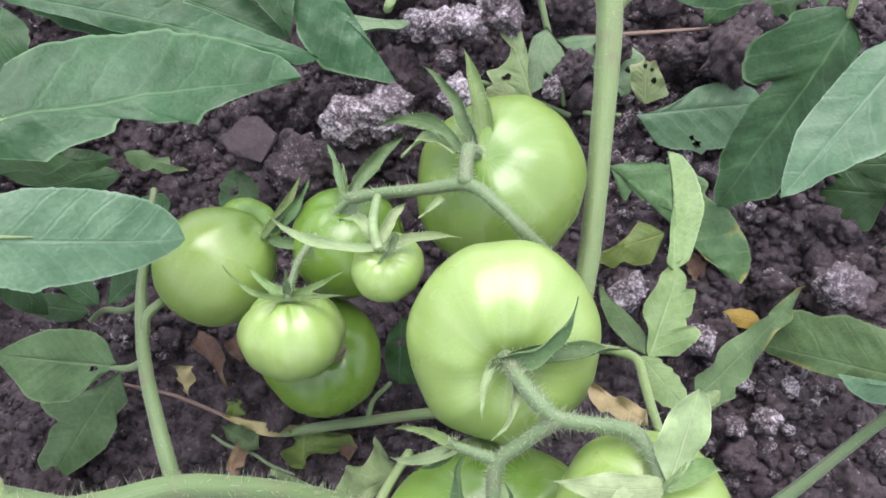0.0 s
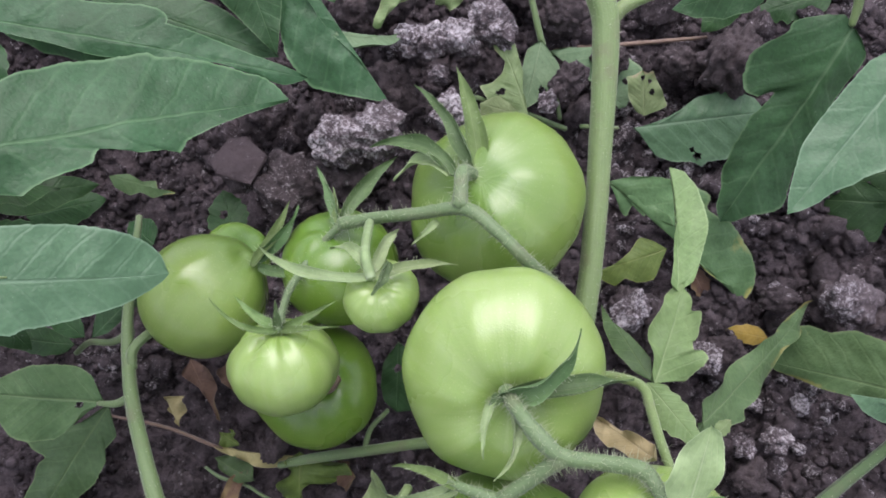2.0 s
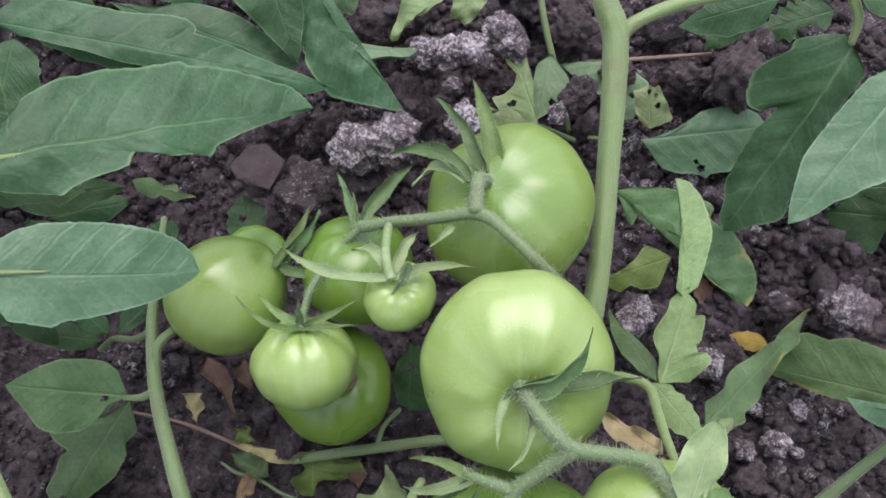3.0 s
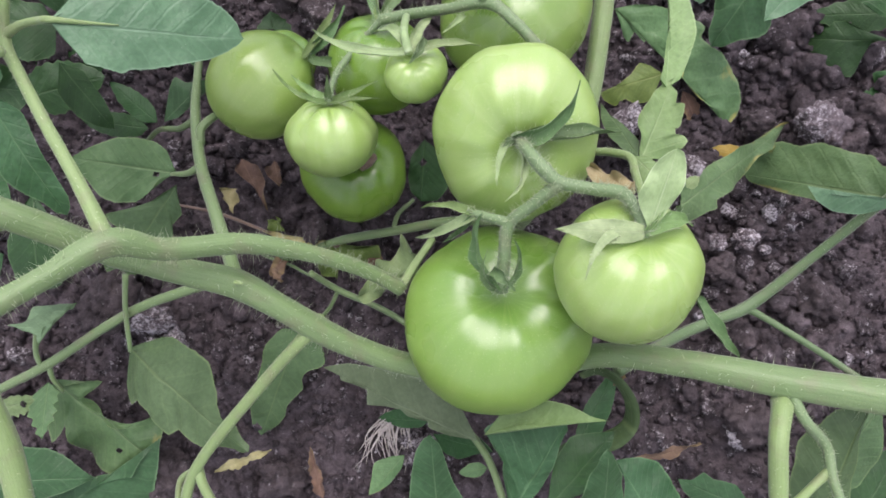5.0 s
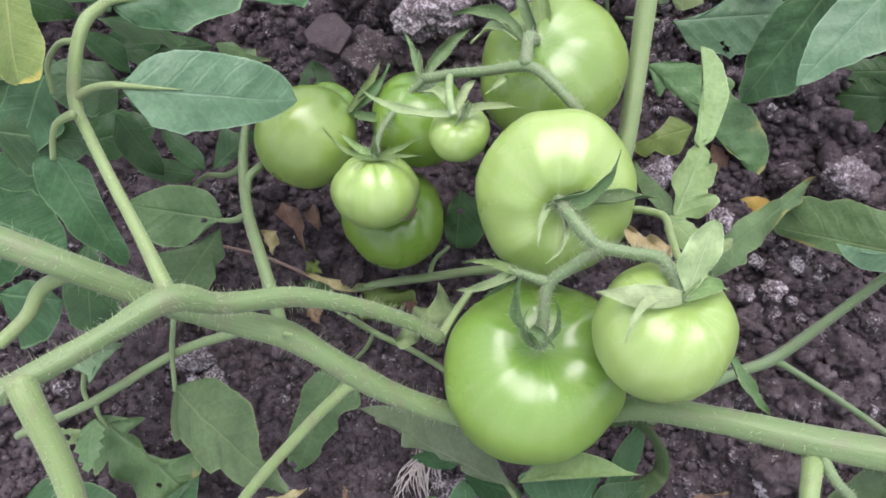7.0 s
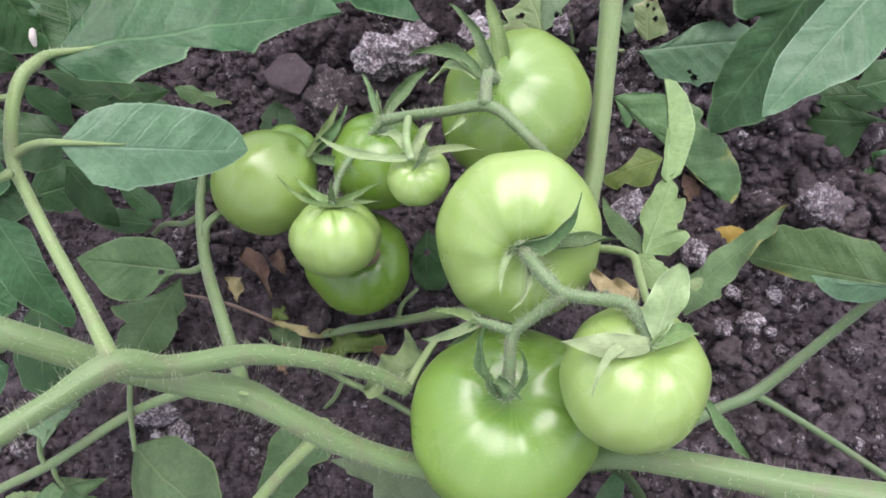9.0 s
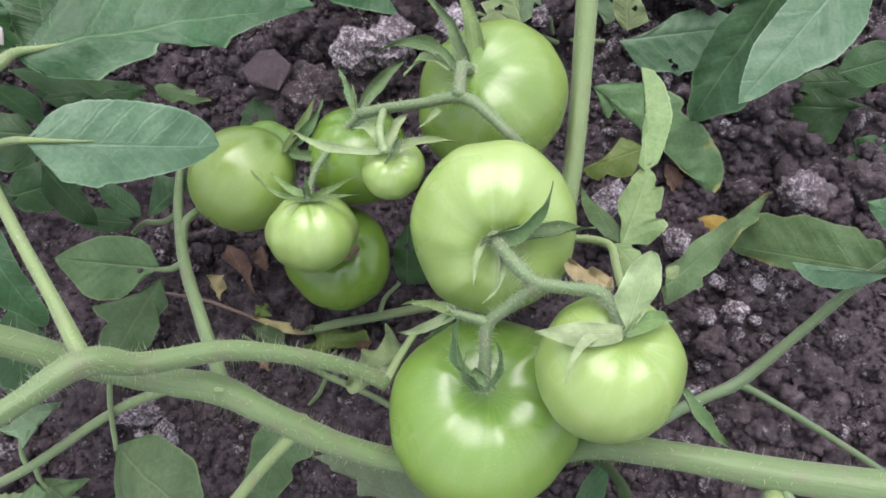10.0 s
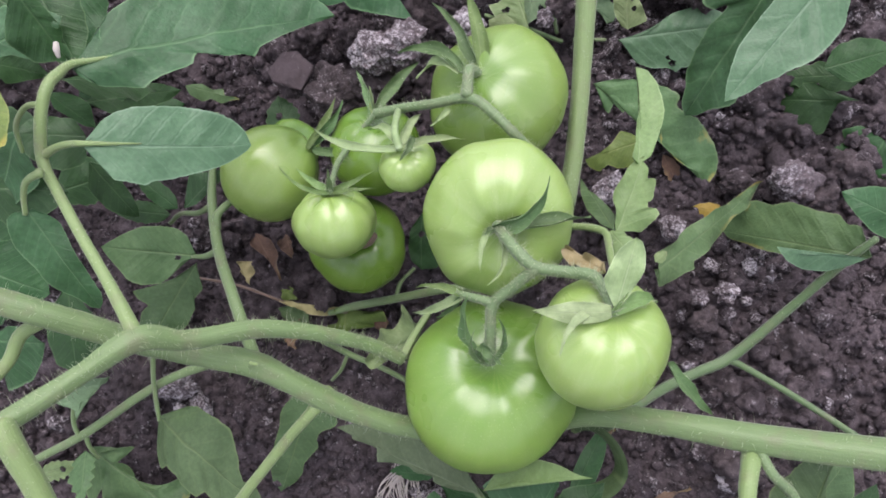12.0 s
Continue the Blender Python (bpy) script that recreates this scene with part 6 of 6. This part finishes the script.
leaf("leaflet", (-0.0760, 0.3348, 0.1392), (-0.0248, 0.2700, 0.0932), ((0.225, -0.0053), (0.408, -0.0060), (0.531, -0.0046), (0.708, -0.0010), (0.846, -0.0004), (0.963, -0.0003)), ((0.072, 0.0173), (0.254, 0.0235), (0.465, 0.0316), (0.601, 0.0311), (0.689, 0.0294), (0.788, 0.0209), (0.906, 0.0098)), (0.00, -0.38, 0.92), back, LEAF, seed=72, bites=[(0.52, 0.1, 0.0015), (0.3, -0.7, 0.003)], label="green leaflet with a brown-edged hole", teeth=0)
leaf("leaflet", (-0.0651, 0.3232, 0.0972), (-0.0168, 0.3194, 0.0906), ((0.138, -0.0063), (0.339, -0.0066), (0.730, -0.0009), (0.896, 0.0008)), ((0.083, 0.0105), (0.273, 0.0197), (0.566, 0.0181), (0.851, 0.0109), (0.955, 0.0050)), (0.00, 0.07, 1.00), back, LEAF_UNDER, LEAF_UNDER, curl=1.0, bend=0.1, seed=73, label="rolled pale leaflet", teeth=0)
leaf("leaflet", (-0.2183, 0.2889, 0.1579), (-0.1266, 0.2711, 0.1325), 0.0085, 0.017, (0.00, -0.38, 0.92), back, LEAF_DEEP_SHADE, teeth=3, depth=0.1, seed=74)
leaf("leaflet", (-0.1837, 0.3148, 0.1332), (-0.0838, 0.2935, 0.1045), ((0.238, 0.0058), (0.359, 0.0132), (0.496, 0.0162), (0.646, 0.0155), (0.810, 0.0102), (0.913, 0.0058)), ((0.251, 0.0081), (0.427, 0.0095), (0.710, 0.0063), (0.912, 0.0040)), (0.00, -0.38, 0.92), back, LEAF, seed=75, teeth=0)
leaf("leaflet", (-0.067, 0.361, 0.106), (-0.0571, 0.3401, 0.0953), 0.0087, 0.0087, (0.00, -0.38, 0.92), back, LEAF_DEEP_SHADE, teeth=2, depth=0.1, seed=76)
leaf("leaflet", (-0.2333, 0.213, 0.0964), (-0.182, 0.2347, 0.0741), 0.0092, 0.0116, (0.00, -0.47, 0.88), back, LEAF_DEEP_SHADE, teeth=2, depth=0.1, seed=77)
leaf("leaflet", (-0.2332, 0.2294, 0.0486), (-0.1915, 0.2429, 0.0445), 0.0117, 0.0117, (0.00, -0.47, 0.88), back, LEAF_DEEP_SHADE, teeth=3, depth=0.1, seed=78)
leaf("leaflet", (-0.1946, 0.2610, 0.0407), (-0.1546, 0.2498, 0.0370), ((0.278, 0.0040), (0.511, 0.0017), (0.667, 0.0043), (0.741, -0.0002), (0.906, 0.0010)), ((0.126, 0.0057), (0.361, 0.0082), (0.511, 0.0047), (0.694, 0.0061), (0.844, 0.0025)), (0.00, -0.47, 0.88), back, LEAF_TINGED, seed=79, label="ragged yellow-green leaflet over the soil", teeth=0)
leaf("leaflet", (-0.118, 0.2215, 0.034), (-0.1273, 0.2511, 0.0379), 0.0141, 0.012, (0.00, -0.47, 0.88), back, LEAF_DEEP_SHADE, teeth=3, depth=0.15, seed=80, bites=[(0.5, -0.2, 0.0026)])
leaf("leaflet", (-0.1613, 0.2143, 0.0413), (-0.1782, 0.2308, 0.0384), 0.0134, 0.01, (0.00, -0.47, 0.88), back, LEAF_DEEP_SHADE, teeth=2, depth=0.1, seed=81)
leaf("leaflet", (-0.2736, 0.2077, 0.1546), (-0.2239, 0.2346, 0.1525), 0.0192, 0.0192, (0.00, -0.47, 0.88), back, LEAF, teeth=3, depth=0.1, seed=83)
leaf("leaflet", (-0.2454, 0.2599, 0.1526), (-0.2198, 0.213, 0.133), 0.0201, 0.0201, (0.00, -0.47, 0.88), back, LEAF_DEEP_SHADE, teeth=3, depth=0.1, seed=84)
leaf("leaflet", (-0.269, 0.1393, 0.1272), (-0.2179, 0.1358, 0.1237), 0.016, 0.0224, (0.00, -0.47, 0.88), back, LEAF_DEEP_SHADE, teeth=3, depth=0.1, seed=85)
leaf("leaflet", (-0.2798, 0.1012, 0.1017), (-0.2344, 0.0856, 0.0936), 0.0229, 0.0196, (0.00, -0.47, 0.88), back, LEAF_DEEP_SHADE, teeth=3, depth=0.1, seed=86)

for k, (a, e, w) in enumerate([
    ((-0.3338, 0.2577, 0.1123), (-0.2689, 0.2369, 0.1014), 0.0218), ((-0.3111, 0.2914, 0.1247), (-0.2575, 0.2571, 0.1089), 0.0218), ((-0.2346, 0.2975, 0.1241), (-0.2432, 0.2468, 0.1043), 0.0182),
    ((-0.3209, 0.1934, 0.0862), (-0.2536, 0.1945, 0.0946), 0.02), ((-0.3259, 0.1427, 0.0662), (-0.2717, 0.1287, 0.0585), 0.0218), ((-0.251, 0.158, 0.08), (-0.2043, 0.1708, 0.0833), 0.016),
    ((-0.3309, 0.0887, 0.0449), (-0.2759, 0.1085, 0.0506), 0.0218), ((-0.2909, 0.2226, 0.011), (-0.228, 0.2345, 0.0175), 0.0175), ((-0.2496, 0.3791, 0.1028), (-0.2273, 0.3402, 0.0717), 0.0205),
    ((-0.1807, 0.3768, 0.1133), (-0.1474, 0.3467, 0.0981), 0.0184), ((-0.2974, 0.2972, 0.0492), (-0.2485, 0.3061, 0.0541), 0.0175), ((-0.2036, 0.2329, 0.0972), (-0.2403, 0.2197, 0.0934), 0.0131)]):
    # filler leaves in the darker green, shade painted into their colour
    leaf("leaflet", a, e, w, w * 0.9, (0.10, -0.47, 0.88), back, LEAF_DEEP_SHADE, teeth=4, depth=0.12, full=0.65, seed=140 + k)
# unseen leaves added past the left and back edges to shade the bed
over = random.Random(31)
for k in range(22):
    along = k / 21
    x = -0.34 + 0.29 * max(0.0, along - 0.45) / 0.55 + over.uniform(-0.03, 0.02)
    y = 0.1 + 0.33 * min(1.0, along / 0.45) + over.uniform(-0.02, 0.04)
    z = over.uniform(0.11, 0.21)
    reach = over.uniform(0.06, 0.085)
    turn = over.uniform(-0.9, 0.9)
    leaf("leaflet", (x - 0.04, y + 0.02, z), (x - 0.04 + reach * math.cos(turn), y + 0.02 + reach * math.sin(turn) * 0.6, z - 0.02), 0.021, 0.019, (0.05, -0.2, 0.95), back,
         LEAF if k % 3 else LEAF_DEEP_SHADE, teeth=4, depth=0.22, full=0.7, seed=220 + k)

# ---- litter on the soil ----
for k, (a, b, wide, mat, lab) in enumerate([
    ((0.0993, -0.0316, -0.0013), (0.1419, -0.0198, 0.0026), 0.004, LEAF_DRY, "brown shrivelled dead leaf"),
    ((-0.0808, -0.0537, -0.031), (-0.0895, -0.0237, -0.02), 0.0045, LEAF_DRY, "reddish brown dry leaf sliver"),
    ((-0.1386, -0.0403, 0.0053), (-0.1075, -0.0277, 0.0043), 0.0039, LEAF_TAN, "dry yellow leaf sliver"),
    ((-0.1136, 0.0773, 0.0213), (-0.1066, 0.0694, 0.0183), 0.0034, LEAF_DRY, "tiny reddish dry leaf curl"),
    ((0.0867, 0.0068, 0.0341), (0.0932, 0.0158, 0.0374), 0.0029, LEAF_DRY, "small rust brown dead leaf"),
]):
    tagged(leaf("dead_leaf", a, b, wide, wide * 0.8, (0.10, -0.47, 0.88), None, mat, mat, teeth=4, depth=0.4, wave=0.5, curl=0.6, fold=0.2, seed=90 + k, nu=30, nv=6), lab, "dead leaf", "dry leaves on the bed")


tagged(leaf("dead_leaf", (-0.1263, 0.1085, 0.0042), (-0.0728, 0.0996, 0.0029), ((0.208, 0.0007), (0.398, -0.0022), (0.629, 0.0002), (0.864, 0.0014)), ((0.223, 0.0036), (0.473, 0.0067), (0.651, 0.0065), (0.851, 0.0037)), (0.05, -0.3, 0.95), None, LEAF_TAN, LEAF_TAN, teeth=0, wave=0.35, curl=0.5, fold=0.15, seed=300, nu=40, nv=6), "long tan-brown dry leaf strip on the soil", "dead leaf", "dry leaves on the bed")
tagged(leaf("dead_leaf", (-0.0782, 0.1042, 0.0041), (-0.0775, 0.0791, -0.0001), ((0.198, 0.0079), (0.336, 0.0173), (0.293, 0.0268), (0.419, 0.0293), (0.659, 0.0282), (0.587, 0.0220), (0.699, 0.0172), (0.675, 0.0047), (0.909, 0.0022)), ((0.111, 0.0063), (0.416, 0.0053), (0.647, 0.0103), (0.886, 0.0103), (0.991, 0.0047)), (0.05, -0.3, 0.95), None, LEAF_YELLOW, LEAF_YELLOW, teeth=0, wave=0.35, curl=0.5, fold=0.15, seed=301, nu=40, nv=6), "ragged yellow-green leaf curling up, dry at one end", "dead leaf", "dry leaves on the bed")
tagged(leaf("dead_leaf", (-0.1113, 0.1082, 0.0041), (-0.1230, 0.1157, 0.0049), ((0.503, 0.0054), (0.818, 0.0036)), ((0.715, 0.0046), (0.309, 0.0051)), (0.05, -0.3, 0.95), None, LEAF_YELLOW, LEAF_YELLOW, teeth=0, wave=0.35, curl=0.5, fold=0.15, seed=302, nu=40, nv=6), "small green scrap of leaf on the soil", "dead leaf", "dry leaves on the bed")
tagged(leaf("dead_leaf", (-0.1055, 0.0956, 0.0028), (-0.1184, 0.0788, 0.0001), ((0.363, 0.0023), (0.717, 0.0053)), ((0.349, 0.0051), (0.688, 0.0047), (0.949, 0.0021)), (0.05, -0.3, 0.95), None, LEAF_DRY, LEAF_DRY, teeth=0, wave=0.35, curl=0.5, fold=0.15, seed=303, nu=40, nv=6), "brown shrivelled leaf on the soil", "dead leaf", "dry leaves on the bed")
tagged(leaf("dead_leaf", (-0.1432, 0.1569, 0.0090), (-0.1240, 0.1220, 0.0060), ((0.104, 0.0036), (0.347, 0.0088), (0.609, 0.0069)), ((0.217, 0.0064), (0.441, 0.0025), (0.619, 0.0002), (0.806, 0.0004)), (0.05, -0.3, 0.95), None, LEAF_DRY, LEAF_DRY, teeth=0, wave=0.35, curl=0.5, fold=0.15, seed=304, nu=40, nv=6), "brown crumpled dead leaf on the soil", "dead leaf", "dry leaves on the bed")
tagged(leaf("dead_leaf", (-0.1215, 0.1556, 0.0090), (-0.1162, 0.1379, 0.0080), ((0.238, 0.0024), (0.667, 0.0027)), ((0.362, 0.0068), (0.675, 0.0054)), (0.05, -0.3, 0.95), None, LEAF_DRY, LEAF_DRY, teeth=0, wave=0.35, curl=0.5, fold=0.15, seed=305, nu=40, nv=6), "small brown dead leaf on the soil", "dead leaf", "dry leaves on the bed")
tagged(leaf("dead_leaf", (-0.1542, 0.1348, 0.0080), (-0.1452, 0.1189, 0.0060), ((0.223, 0.0093), (0.544, 0.0090), (0.869, 0.0040)), ((0.410, 0.0006), (0.722, 0.0005)), (0.05, -0.3, 0.95), None, LEAF_TAN, LEAF_TAN, teeth=0, wave=0.35, curl=0.5, fold=0.15, seed=306, nu=40, nv=6), "curled tan dead leaf on the soil", "dead leaf", "dry leaves on the bed")
tagged(leaf("dead_leaf", (-0.0606, 0.0961, 0.0030), (-0.0479, 0.0898, 0.0019), ((0.185, 0.0054), (0.568, 0.0066)), ((0.445, 0.0055), (0.971, 0.0076)), (0.05, -0.3, 0.95), None, LEAF_DRY, LEAF_DRY, teeth=0, wave=0.35, curl=0.5, fold=0.15, seed=307, nu=40, nv=6), "dark brown curled leaf end on the soil", "dead leaf", "dry leaves on the bed")
tagged(leaf("dead_leaf", (-0.1250, 0.1024, 0.0031), (-0.1014, 0.0895, 0.0020), ((0.315, 0.0061), (0.776, 0.0072)), ((0.411, 0.0047), (0.752, 0.0045)), (0.05, -0.3, 0.95), None, LEAF_OLIVE, LEAF_OLIVE, teeth=0, wave=0.35, curl=0.5, fold=0.15, seed=308, nu=40, nv=6), "dull green fallen leaf on the soil", "dead leaf", "dry leaves on the bed")

dry = thing("dry_stalk", (-0.1, 0.1, 0.0), "thin brown dry stalks lying on the soil", "dry stalk")
tube("stalk", [pt((-0.1871, 0.127, 0.0023), 0.0009), pt((-0.1534, 0.1192, 0.0043), 0.0011), pt((-0.1206, 0.1065, 0.0039), 0.0011), pt((-0.0989, 0.0985, 0.0002), 0.0014), pt((-0.0761, 0.0983, 0.0058), 0.0014)], TWIG_DRY, dry, sides=7, seed=60)
tube("stalk", [pt((-0.1317, 0.0989, -0.0054), 0.0008), pt((-0.1215, 0.0925, -0.002), 0.0011), pt((-0.1085, 0.0888, -0.0046), 0.001), pt((-0.096, 0.0815, -0.002), 0.0009), pt((-0.0827, 0.0768, -0.0047), 0.0007)], STEM_GREY, dry, sides=7, seed=61)
dry = thing("dry_stalk", (0.15, 0.36, 0.02), "thin brown dry stalk lying on the soil", "dry stalk")
tube("stalk", [pt((0.0709, 0.3337, 0.0591), 0.0016), pt((0.1172, 0.3356, 0.0604), 0.0014), pt((0.1671, 0.3384, 0.0621), 0.0011)], TWIG_DRY, dry, sides=7, seed=62)

tuft = thing("root_tuft", (-0.0449, -0.0065, -0.0329), "tuft of bare whitish roots on the soil", "roots")
rr = random.Random(8)
ra, rb = V((-0.0408, -0.0019, -0.0259)), V((-0.053, -0.0297, -0.0414))
for k in range(34):
    e = rb + Vector((rr.uniform(-0.012, 0.026), rr.uniform(-0.008, 0.014), rr.uniform(0, 0.005)))
    m = ra.lerp(e, rr.uniform(0.4, 0.6)) + Vector((rr.uniform(-0.006, 0.006), rr.uniform(-0.004, 0.004), rr.uniform(0.001, 0.007)))
    s = ra + Vector((rr.uniform(-0.004, 0.012), rr.uniform(-0.003, 0.004), rr.uniform(0, 0.004)))
    tube("root", [pt(s, 0.0004), pt(m, 0.0004), pt(e, 0.00015)], ROOT, tuft, sides=5, steps=5, seed=70 + k)
